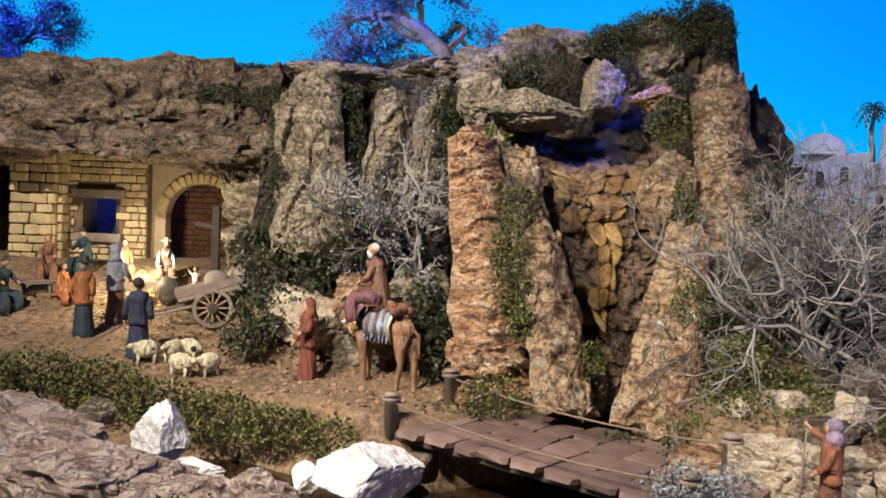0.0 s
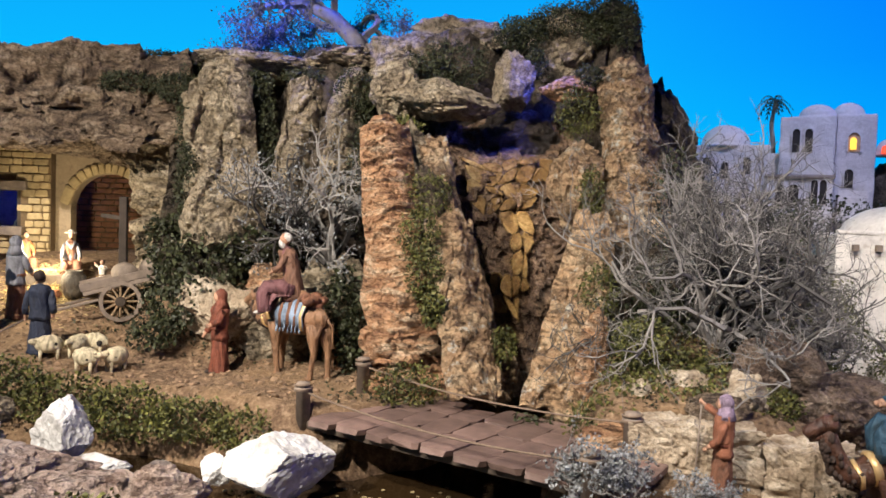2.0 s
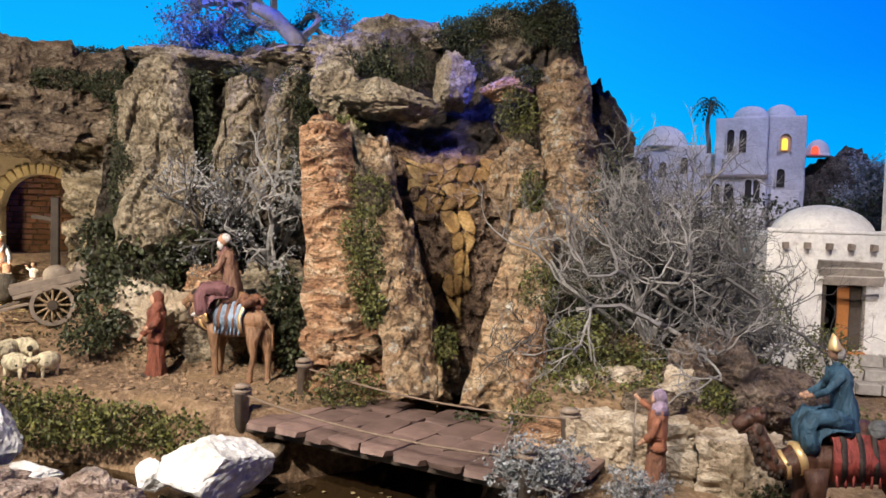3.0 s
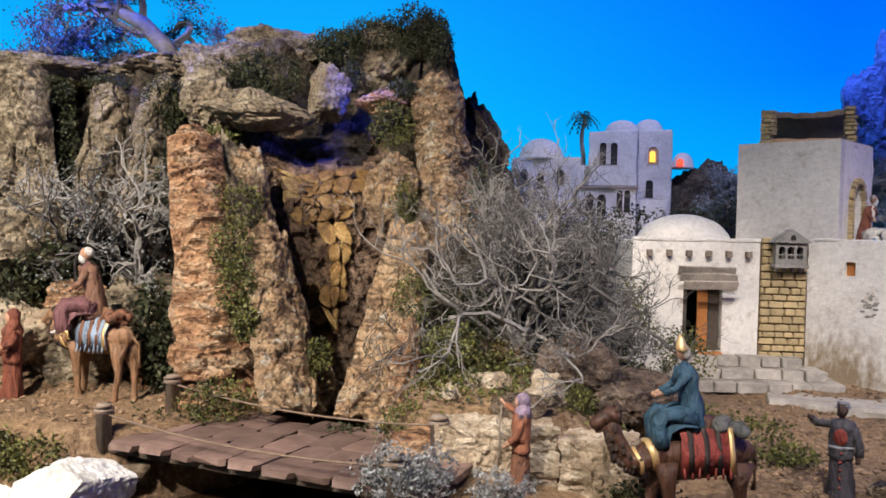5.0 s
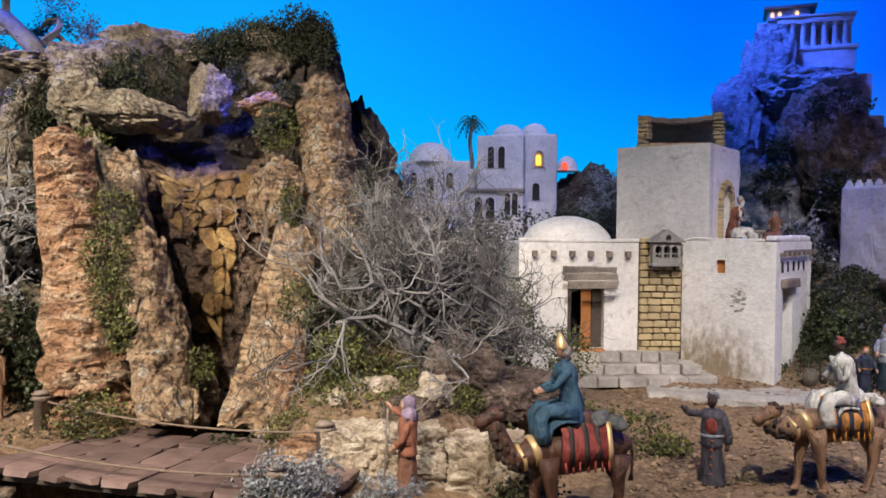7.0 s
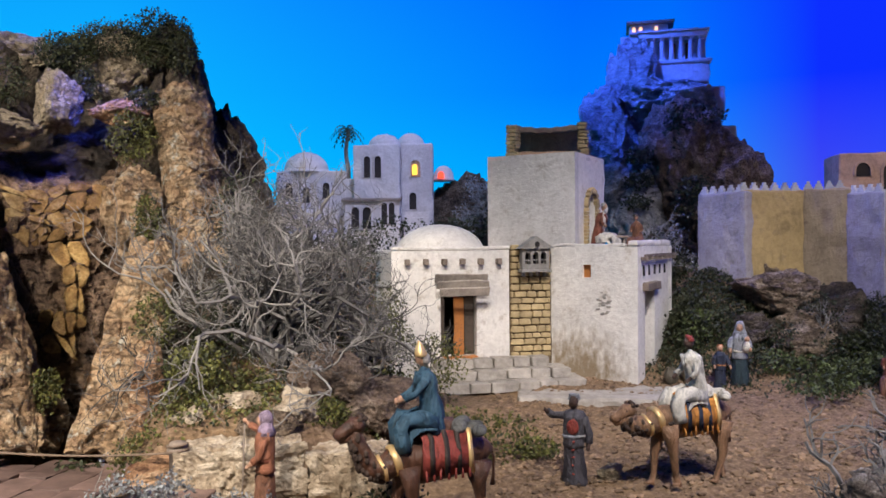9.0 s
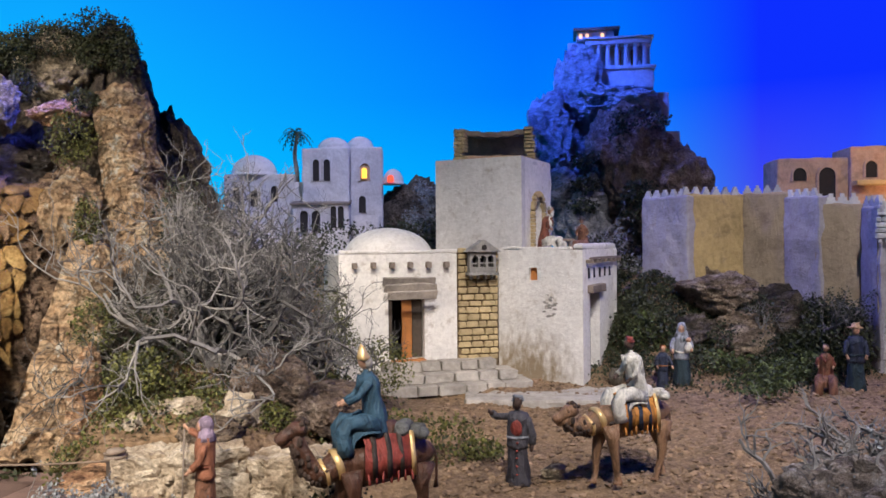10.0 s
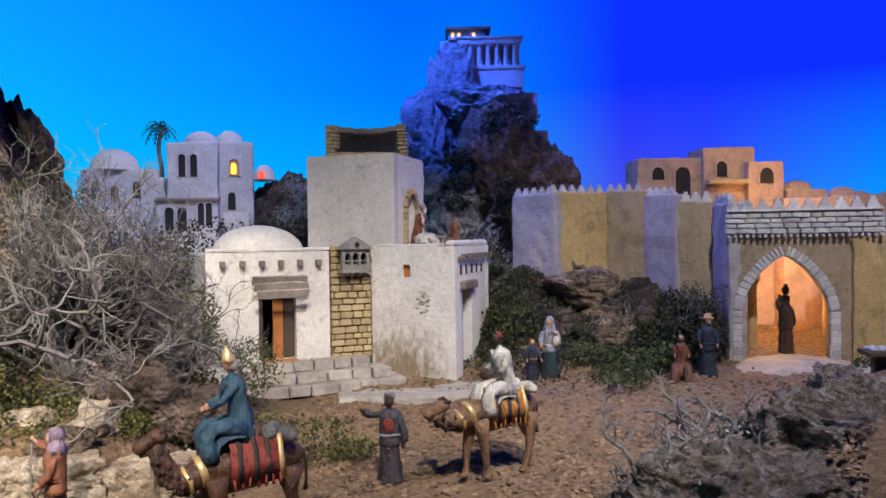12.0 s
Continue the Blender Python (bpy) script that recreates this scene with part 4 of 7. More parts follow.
    arch_wall("side_wall", md @ pose(0.003, 0, 0), ls, -0.1, 0.66, 0.06, [(0.12, 0.3, -0.02, 0.44, 0.442)], PLASTER, top)
    # Dark sheet added behind the side doorway, for the shade inside.
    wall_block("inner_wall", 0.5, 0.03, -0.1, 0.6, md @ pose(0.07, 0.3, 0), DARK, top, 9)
    wall_block("back_wall", lc + 0.35, 0.06, -0.1, 0.66, mc @ pose(-0.35, ls - 0.06, 0), PLASTER, top, 10)
    wall_block("roof", lc + 0.3, ls - 0.13, 0.6, 0.64, mc @ pose(-0.37, 0.064, 0), PLASTER, top, 11)
    wall_block("parapet", ls, 0.05, 0.661, 0.69, md @ pose(0.003, 0.003, 0), PLASTER, top, 12)
    wall_block("parapet", lc - 0.06, 0.04, 0.661, 0.675, mc @ pose(0, 0.003, 0), PLASTER, top, 13)
    bar("lintel", top, md @ pose(0.21, -0.01, 0.44), (0.25, 0.04, 0.04), WOOD, 0.006, 6, "rough wooden lintel")
    bar("door", top, md @ pose(0.17, 0.035, -0.03), (0.11, 0.015, 0.47), DARKWOOD, 0.003, 7)
    for i in range(7):
        bar("beam_end", top, md @ pose(0.06 + 0.09 * i, -0.012, 0.592), (0.018, 0.05, 0.018), WOOD, 0.004, i)
    bar("beam", top, md @ pose(0.33, -0.028, 0.611), (0.6, 0.012, 0.01), WOOD, 0.003, 3)
    # Near-black bars stand in for shaded slots in the wall.
    for i in range(5):
        bar("vent", top, md @ pose(0.1 + 0.1 * i, -0.001, 0.515), (0.022, 0.008, 0.05), DARK, 0.002, i)
    # tower
    mt = mc @ pose(-0.368, 0.015, 0)
    arch_wall("tower_front", mt, 0.493, 0.55, 1.14, 0.05, [], GREYPLASTER, top)
    arch_wall("tower_side", mt @ pose(0.49, 0.003, 0, 0, 0, 90), 0.42, 0.55, 1.14, 0.05, [(0.16, 0.3, 0.62, 0.86, 0.94)], PLASTER, top)
    voussoirs("arch_block", YELLOWSET, top, mt @ pose(0.497, 0.003, 0, 0, 0, 90), 0.16, 0.3, 0.62, 0.86, 0.94, 0.03, 0.03, 9)
    wall_block("tower_back", 0.49, 0.05, 0.55, 1.14, mt @ pose(0, 0.42, 0), PLASTER, top, 14)
    wall_block("tower_side", 0.05, 0.42, 0.55, 1.14, mt @ pose(-0.003, 0.052, 0), PLASTER, top, 15)
    wall_block("tower_roof", 0.44, 0.37, 1.1, 1.135, mt @ pose(0.048, 0.05, 0), GREYPLASTER, top, 16)
    lay_blocks("pillar_brick", YELLOWSET, top, mt @ pose(0.1, 0.04, 0), 0.065, 1.138, 1.31, 0.065, 0.02, 0.06, 17, None, 0.002)
    lay_blocks("pillar_brick", YELLOWSET, top, mt @ pose(0.435, 0.19, 0, 0, 0, 20), 0.06, 1.138, 1.315, 0.065, 0.02, 0.09, 18, None, 0.002)
    me = mt @ pose(0.1, 0.03, 0, 0, 0, 24)
    for k in range(5):
        bm = bmesh.new()
        rows = []
        for i in range(17):
            t = i / 16
            y0, sag = -0.012 + 0.042 * k, 0.022 * math.sin(math.pi * t) + 0.004 * math.sin(i * 2.3 + k)
            rows.append([bm.verts.new(me @ Vector((0.0 + 0.41 * t, y0 + dy, 1.283 + 0.004 * k + dz - sag))) for dy, dz in ((0, 0), (0.039, 0), (0.039, 0.024), (0, 0.026))])
        for a, b in zip(rows, rows[1:]):
            for j in range(4):
                bm.faces.new((a[j], a[(j + 1) % 4], b[(j + 1) % 4], b[j]))
        bm.faces.new(rows[0][::-1])
        bm.faces.new(rows[-1])
        part("awning_plank", bm, WOOD, top, "sagging grey awning plank")
    wall_block("awning_back", 0.38, 0.02, 1.136, 1.292, me @ pose(0.02, 0.17, 0), WALLTAN, top, 18)
    wall_block("awning_parapet", 0.33, 0.02, 1.136, 1.165, me @ pose(0.04, 0.0, 0), ROSE, top, 19)
    # steps and apron
    for k, (x0, x1, dep, z) in enumerate(((0.2, 0.8, 0.1, 0.105), (0.15, 0.86, 0.18, 0.06), (0.1, 0.93, 0.27, 0.015))):
        for j in range(k + 1):
            lay_blocks("step_stone", STEPSET, top, ma @ pose(x0, -dep + 0.05 + 0.09 * j, 0), x1 - x0, z - 0.04, z + 0.01, 0.12, 0.05, 0.1, 40 + k + 7 * j, None, 0.004)
    wall_block("apron", 0.8, 0.42, -0.08, -0.012, ma @ pose(0.5, -0.45, 0, 0, 0, -18), STEP, top, 19, "pale worn stone apron", 0.01)
    return top


def arched_pane(name, parent, m, w, h, material, rim_mat=None, thick=0.006):
    """An arched leaf standing just proud of a face, with a raised rim where asked."""
    def outline(w, h, y):
        pts = [(-w / 2, y, 0), (w / 2, y, 0)]
        sp = h - w / 2
        pts += [(w / 2 * math.cos(a), y, sp + w / 2 * math.sin(a)) for a in [math.pi * i / 8 for i in range(9)]]
        return pts
    bm = bmesh.new()
    a = [bm.verts.new(m @ Vector(p)) for p in outline(w, h, -thick)]
    b = [bm.verts.new(m @ Vector(p)) for p in outline(w, h, 0.004)]
    bm.faces.new(a)
    for i in range(len(a)):
        j = (i + 1) % len(a)
        bm.faces.new((a[i], b[i], b[j], a[j]))
    ob = part(name, bm, material, parent)
    if rim_mat:
        bm = bmesh.new()
        rim = w * 0.14
        i0, o0 = outline(w, h, -thick * 3), outline(w + 2 * rim, h + rim, -thick * 3)
        i1, o1 = outline(w, h, 0.003), outline(w + 2 * rim, h + rim, 0.003)
        R = [[bm.verts.new(m @ Vector(p)) for p in q] for q in (i0, o0, i1, o1)]
        n = len(i0)
        for i in range(1, n):
            j = (i + 1) % n
            bm.faces.new((R[0][i], R[0][j], R[1][j], R[1][i]))
            bm.faces.new((R[1][i], R[1][j], R[3][j], R[3][i]))
            bm.faces.new((R[0][j], R[0][i], R[2][i], R[2][j]))
        part("arch_rim", bm, rim_mat, ob)
    return ob


house()


def town():
    top = group_at("hill_town", (2.839, 4.975, 0.72), -31.7)
    tagged(top, "pale domed hill town with arched windows, two of them lit", "town")
    wall_block("main_house", 0.326, 0.3, 0.22, 0.65, pose(-0.163, 0, 0), TOWNPLASTER, top, 1)
    wall_block("arcade", 0.39, 0.3, -0.3, 0.262, pose(-0.222, -0.09, 0), TOWNPLASTER, top, 2)
    bar("arcade_roof", top, pose(-0.03, 0.02, 0.263, 8, 0, 0), (0.41, 0.26, 0.018), WOOD, 0.004, 2, "grey slate lean-to roof")
    wall_block("side_house", 0.23, 0.3, -0.1, 0.67, pose(0.165, 0.1, 0), TOWNPLASTER, top, 3)
    wall_block("west_house", 0.49, 0.3, -0.3, 0.475, pose(-0.713, 0.05, 0), TOWNPLASTER, top, 4)
    wall_block("link_house", 0.1, 0.2, -0.3, 0.42, pose(-0.24, 0.06, 0), TOWNPLASTER, top, 5)
    boulder("rock_mound", (0.62, 0.3, 0.1), (0.32, 0.2, 0.34), RECESS, 91, top, rough=0.25, sub=5)
    dome("dome", top, pose(0.05, 0.14, 0.65), 0.115, 0.085, TOWNPLASTER)
    dome("dome", top, pose(0.23, 0.28, 0.67), 0.1, 0.09, TOWNPLASTER)
    dome("dome", top, pose(-0.52, 0.18, 0.475), 0.16, 0.14, TOWNPLASTER)
    dome("dome", top, pose(0.47, 0.26, 0.42), 0.075, 0.1, TOWNPLASTER)
    # Dark panes on the wall faces stand in for shaded openings.
    for x, z, w, h in ((-0.065, 0.42, 0.045, 0.15), (0.01, 0.42, 0.045, 0.15)):
        arched_pane("window", top, pose(x, 0, z), w, h, DARK, TOWNPLASTER)
    for x, w in ((-0.14, 0.055), (-0.06, 0.06), (0.06, 0.04), (0.11, 0.04)):
        arched_pane("arcade_arch", top, pose(x, -0.09, 0.06 if w > 0.05 else 0.09), w, 0.15, DARK, TOWNPLASTER)
    arched_pane("window", top, pose(0.27, 0.1, 0.43), 0.07, 0.12, ROSE, TOWNPLASTER)
    arched_pane("lit_window", top, pose(0.265, 0.09, 0.445), 0.035, 0.075, YELLOWGLOW)
    arched_pane("lit_window", top, pose(0.45, 0.17, 0.425), 0.045, 0.05, REDGLOW)
    arched_pane("window", top, pose(0.25, 0.1, 0.2), 0.05, 0.12, DARK, TOWNPLASTER)
    for i, x in enumerate((-0.62, -0.5, -0.36)):
        arched_pane("window", top, pose(x, 0.05, 0.28 - 0.03 * (i % 2)), 0.05, 0.11, DARK, TOWNPLASTER)
    arched_pane("window", top, pose(0.165, 0.16, 0.42, 0, 0, -90), 0.06, 0.14, DARK, TOWNPLASTER)
    for i in range(5):
        bar("stair", top, pose(0.28, -0.1 + 0.035 * i, -0.02 + 0.04 * i), (0.17, 0.05, 0.04), TOWNPLASTER, 0.004, i)


town()


def palm(place, h, r, seed):
    top = group_at("palm_tree", place)
    tagged(top, "small dark palm tree with drooping fronds", "palm tree", "palms of the town")
    bm = bmesh.new()
    tube(bm, [(0.01 * math.sin(i), 0, h * i / 8) for i in range(9)], [0.016 - 0.0006 * i + 0.002 * (i % 2) for i in range(9)], 8)
    part("trunk", bm, DARKTWIG, top)
    g = np.random.default_rng(seed)
    for i in range(13):
        a, up = 2 * math.pi * i / 13 + g.uniform(-0.2, 0.2), g.uniform(-0.1, 0.9)
        bm = bmesh.new()
        spine = [Vector((math.cos(a) * r * t, math.sin(a) * r * t, h + r * (up * t - 1.0 * t * t))) for t in np.linspace(0, 1, 8)]
        side = Vector((-math.sin(a), math.cos(a), 0))
        for k in range(1, 8):
            for s in (-1, 1):
                p = spine[k - 1].lerp(spine[k], 0.5)
                q = p + side * s * r * 0.24 * math.sin(math.pi * k / 8) + (spine[k] - spine[k - 1]) * 0.8 + Vector((0, 0, -0.06 * r))
                bm.faces.new([bm.verts.new(v) for v in (spine[k - 1], spine[k], q)])
        part("frond", bm, MOSSLEAF, top)


palm((2.72, 5.2, 1.1), 0.4, 0.12, 3)
palm((3.75, 4.3, 1.05), 0.36, 0.09, 4)


def temple():
    top = group_at("hilltop_temple", (4.425, 3.775, 1.78), -43.7)
    tagged(top, "pale colonnaded temple on a rock, lit windows at its roof", "temple")
    wall_block("podium", 0.47, 0.42, -0.03, 0.125, pose(-0.19, 0.0, 0), TOWNPLASTER, top, 1)
    wall_block("plinth", 0.5, 0.44, 0.1, 0.128, pose(-0.205, -0.012, 0), TOWNPLASTER, top, 5)
    wall_block("cella", 0.34, 0.28, 0.125, 0.3, pose(-0.12, 0.1, 0), TOWNPLASTER, top, 2)
    wall_block("entablature", 0.45, 0.4, 0.278, 0.318, pose(-0.18, 0.005, 0), TOWNPLASTER, top, 3)
    wall_block("cornice", 0.47, 0.42, 0.318, 0.33, pose(-0.19, -0.006, 0), TOWNPLASTER, top, 9)
    wall_block("attic", 0.26, 0.28, 0.331, 0.4, pose(-0.24, 0.1, 0), TOWNPLASTER, top, 4)
    bar("attic_roof", top, pose(-0.1, 0.22, 0.4), (0.32, 0.32, 0.016), WOOD, 0.003, 1)
    spots = [(-0.15 + 0.062 * i, 0.035) for i in range(7)] + [(0.245, 0.07), (0.25, 0.14), (0.25, 0.21)]
    for x, y in spots:
        bm = bmesh.new()
        lathe(bm, [(0.022, 0.126), (0.022, 0.135), (0.0165, 0.139), (0.014, 0.26), (0.022, 0.268), (0.022, 0.28)], pose(x, y, 0), 12)
        part("column", bm, TOWNPLASTER, top, smooth=False)
    # Orange wood colour stands in for light in the doorways.
    for x in (0.05, 0.15):
        arched_pane("lit_door", top, pose(x, 0.1, 0.128), 0.035, 0.13, ORANGEWOOD)
    for x in (-0.21, -0.165, -0.06):
        arched_pane("lit_window", top, pose(x, 0.1, 0.35), 0.02, 0.032, WARMGLOW)
    wall_block("annex", 0.12, 0.3, -0.3, 0.33, pose(-0.3, 0.12, 0), TOWNPLASTER, top, 8)
    arched_pane("lit_window", top, pose(-0.215, 0.118, 0.19), 0.02, 0.03, REDGLOW)
    wall_block("terrace", 0.1, 0.25, -0.24, -0.05, pose(0.29, 0.08, 0), TOWNPLASTER, top, 6)
    wall_block("terrace", 0.15, 0.2, -0.5, -0.33, pose(0.3, 0.0, 0), TOWNPLASTER, top, 7)


temple()
GREYHILL = rock_mat("blue_grey_crag", (0.2, 0.2, 0.22), (0.45, 0.44, 0.45), (0.66, 0.64, 0.63), 9, 0.8, 0.03, None, 0.9, 0.3)
for at, size, stone, seed, label in (
    ((4.46, 3.8, 1.6), (0.33, 0.32, 0.2), GREYHILL, 81, "pale blue-grey crag under a temple"),
    ((4.28, 3.96, 1.58), (0.14, 0.2, 0.48), GREYHILL, 82, "tall pale blue-lit crag beside a temple"),
    ((4.06, 3.98, 1.35), (0.2, 0.2, 0.42), GREYHILL, 86, "pale blue-lit crag beside a temple"),
    ((4.3, 3.52, 1.12), (0.33, 0.26, 0.42), BROWNROCK, 83, "brown faceted rocky hill"),
    ((4.47, 3.36, 0.9), (0.3, 0.28, 0.4), BROWNROCK, 84, "brown faceted rocky hill"),
    ((3.98, 3.42, 0.4), (0.3, 0.22, 0.34), RECESS, 87, "dark brown rock between house and wall"),
    ((4.0, 3.62, 0.85), (0.2, 0.2, 0.3), GREYHILL, 85, "pale terraced rock below a temple"),
    ((3.9, 3.75, 1.05), (0.16, 0.16, 0.16), GREYHILL, 88, "pale terraced rock below a temple"),
):
    tagged(boulder("hill_rock", at, size, stone, seed, rough=0.32, sub=5, freq=1.8), label, "rock", "rocks of the temple hill")


def merlon(parent, m, s):
    bm = bmesh.new()
    for w, z, h in ((1.0, 0, 0.34), (0.68, 0.34, 0.33), (0.34, 0.67, 0.33)):
        box(bm, (s * w, s * 0.55 * (0.6 + 0.4 * w), s * h), m @ pose(0, 0, s * z))
    return part("merlon", bm, GREYBRICK, parent)


def city_wall():
    top = group_at("city_wall", (4.2, 2.4, 0.0))
    tagged(top, "plastered city wall, bays tinted ochre and grey for the light, stepped white merlons", "city wall")
    pts = [(3.881, 3.051), (3.896, 2.769), (4.217, 2.622), (4.33, 2.45), (4.309, 2.255), (4.43, 2.08), (4.325, 1.945)]
    # Bay colours follow the light: grey where blue-lit, ochre towards the warm spot.
    bays = [(WALLGREY, 0.945), (OCHRE, 0.955), (WALLTAN, 0.96), (WALLGREY, 0.93), (WALLTAN, 0.885), (WALLGREY, 0.865)]
    for i, (a, b, (mt, z)) in enumerate(zip(pts, pts[1:], bays)):
        m = pose(-4.2, -2.4, 0) @ pose(a[0], a[1], 0, 0, 0, along(a, b))
        w = math.dist(a, b)
        wall_block("wall_bay", w + 0.03, 0.1, -0.05, z, m, mt, top, i, cuts=12, rough=0.01)
        n = max(2, round(w / 0.055))
        for j in range(n):
            merlon(top, m @ pose((j + 0.5) * w / n, 0.03, z - 0.004), 0.046 if i < 4 else 0.058)


city_wall()


def gate():
    a, b = (4.32, 1.94), (4.69, 1.31)
    top = group_at("city_gate", (*a, 0.0), along(a, b))
    tagged(top, "city gate with pointed arch of grey blocks and brick parapet", "gate")
    W, x0, x1, sp, ap = 0.74, 0.075, 0.49, 0.3, 0.585
    arch_wall("gate_wall", pose(0, 0, 0), W, -0.1, 0.82, 0.1, [(x0, x1, -0.1, sp, ap)], WALLTAN, top, steps=24, bow=1.35)
    voussoirs("arch_block", GREYSET, top, pose(0, -0.004, 0), x0, x1, -0.03, sp, ap, 0.05, 0.03, 26, bow=1.35)
    lay_blocks("parapet_block", GREYSET, top, pose(-0.01, -0.014, 0), W, 0.7, 0.815, 0.075, 0.029, 0.035, 9, None, 0.004)
    lay_blocks("parapet_block", GREYSET, top, pose(W - 0.012, -0.01, 0, 0, 0, 70), 0.12, 0.7, 0.815, 0.075, 0.029, 0.035, 10, None, 0.004)
    for i in range(25):
        bar("corbel", top, pose(0.01 + 0.03 * i, -0.02, 0.682), (0.015, 0.04, 0.016), GREYBRICK, 0.003, i)
    bar("cornice", top, pose(W / 2, 0.0, 0.816), (W, 0.07, 0.012), GREYBRICK, 0.003, 1)
    for i in range(10):
        merlon(top, pose(0.03 + 0.074 * i, 0.0, 0.827), 0.058)
    wall_block("buttress", 0.16, 0.2, -0.1, 0.68, pose(0.6, -0.03, 0, 0, 0, 12), OCHRE, top, 12, rough=0.012)
    # lit street behind
    for x, y, w, d, h in ((-0.14, 0.25, 0.24, 0.5, 0.8), (0.64, 0.2, 0.3, 0.6, 0.75), (0.2, 1.0, 0.5, 0.1, 0.8), (-0.05, 0.75, 0.2, 0.3, 0.55)):
        wall_block("street_wall", w, d, -0.1, h, pose(x, y, 0), ROSE, top, 3)
    for x, y in ((0.15, 0.32), (0.17, 0.62), (0.58, 0.55), (0.56, 0.85)):
        bm = bmesh.new()
        lathe(bm, [(0.045, -0.05), (0.045, 0.03), (0.03, 0.04), (0.027, 0.42), (0.045, 0.44), (0.045, 0.5)], pose(x, y, 0), 14)
        part("street_column", bm, OCHRE, top, smooth=False)
    bm = bmesh.new()
    box(bm, (0.62, 0.95, 0.03), pose(0.32, 0.56, -0.045))
    part("street_floor", bm, plain_mat("terracotta_floor", (0.42, 0.17, 0.08), 0.7, 0, 0.35, 30), top, "worn terracotta street floor")
    for i in range(4):
        bar("street_step", top, pose(0.38, 0.6 + 0.09 * i, 0.0 + 0.03 * i), (0.34, 0.1, 0.035), ROSE, 0.004, i)
    for x, z in ((0.27, 0.1), (0.4, 0.1)):
        arched_pane("street_door", top, pose(x, 0.995, z), 0.09, 0.3, ORANGEWOOD, OCHRE)


gate()
lamp = bpy.data.lights.new("street_lantern", "POINT")
lamp.energy, lamp.color, lamp.shadow_soft_size = 11, (1.0, 0.56, 0.25), 0.04
new("street_lantern", lamp).matrix_world = pose(4.83, 1.98, 0.5)


def gate_sand():
    """Pale sand trodden out before the gate."""
    V, F, n = [], [], 44
    for j in range(n + 1):
        for i in range(n + 1):
            u, v = i / n * 2 - 1, j / n * 2 - 1
            x, y = 4.42 + 0.26 * u + 0.34 * v * 0.5, 1.55 + 0.18 * u * 0.6 - 0.36 * v
            edge = 1 - math.hypot(u, v) + 0.35 * noise.noise(Vector((x * 7, y * 7, 2))) + 0.12 * noise.noise(Vector((x * 30, y * 30, 2)))
            V.append((x, y, height(x, y) - 0.01 + 0.022 * smooth(0.0, 0.3, edge) + 0.003 * noise.noise(Vector((x * 60, y * 60, 1)))))
    for j in range(n):
        for i in range(n):
            a = j * (n + 1) + i
            F.append((a, a + 1, a + n + 2, a + n + 1))
    tagged(raw("sand_path", V, F, plain_mat("pale_trodden_sand", (0.5, 0.42, 0.31), 0.95, 0, 0.35, 70), smooth=True), "pale sand strewn before the gate", "path", kind="structure")


gate_sand()


def goods_stand():
    top = group_at("goods_stand", on_ground(4.25, 1.17), 40)
    tagged(top, "dark wooden stand with pale goods on its top", "stand")
    bar("trunk", top, pose(0.03, 0, -0.01), (0.05, 0.06, 0.14), DARKWOOD, 0.006, 2)
    bar("tabletop", top, pose(0, 0, 0.13), (0.15, 0.16, 0.022), DARKWOOD, 0.005, 3)
    bm = bmesh.new()
    g = np.random.default_rng(6)
    for _ in range(30):
        ball(bm, (g.uniform(-0.05, 0.06), g.uniform(-0.06, 0.06), 0.158), (0.016, 0.013, 0.009), 0, 1)
    part("goods", bm, GREYBRICK, top, "small pale heaped goods")


goods_stand()


def city_houses():
    top = group_at("city_houses", (4.95, 2.55, 0.82), -43.7)
    top.scale = (0.86, 0.86, 0.98)
    tagged(top, "rose and ochre plaster city houses with arched windows", "houses")
    wall_block("house_block", 0.5, 0.4, -0.8, 0.38, pose(-0.33, 0.0, 0), ROSE, top, 1)
    wall_block("house_block", 0.38, 0.4, -0.8, 0.44, pose(0.14, -0.05, 0), ROSE, top, 2)
    wall_block("house_block", 0.26, 0.4, -0.8, 0.34, pose(0.44, -0.12, 0), ROSE, top, 3)
    bar("balcony", top, pose(0.3, -0.09, 0.2), (0.3, 0.1, 0.03), OCHRE, 0.006, 1)
    # Dark panes here too are painted shade, not real openings.
    for x, y, z, w, h in ((-0.18, 0.0, 0.24, 0.09, 0.08), (0.0, 0.0, 0.1, 0.11, 0.22), (0.27, -0.05, 0.25, 0.075, 0.1), (0.57, -0.12, 0.2, 0.1, 0.1)):
        arched_pane("window", top, pose(x, y, z), w, h, DARK, ROSE)
    for x, y, w, h in ((0.72, -0.1, 0.3, 0.16), (1.0, -0.2, 0.35, 0.12), (0.62, -0.3, 0.5, 0.1), (1.3, -0.2, 0.4, 0.08)):
        wall_block("low_house", w, 0.3, -0.8, h, pose(x, y, 0), ROSE, top, 4)
    for x, y, z, r in ((0.86, 0.05, 0.16, 0.11), (1.15, -0.05, 0.12, 0.09), (1.3, 0.0, 0.1, 0.08), (1.5, -0.05, 0.08, 0.1)):
        dome("dome", top, pose(x, y, z), r, r * 0.55, ROSE)


city_houses()
# Unseen warm lamp, added above the roofs to brighten the city houses.
lamp = bpy.data.lights.new("roof_fill_lamp", "POINT")
lamp.energy, lamp.color, lamp.shadow_soft_size = 5, (1.0, 0.62, 0.34), 0.05
new("roof_fill_lamp", lamp).matrix_world = pose(5.05, 1.75, 1.12)


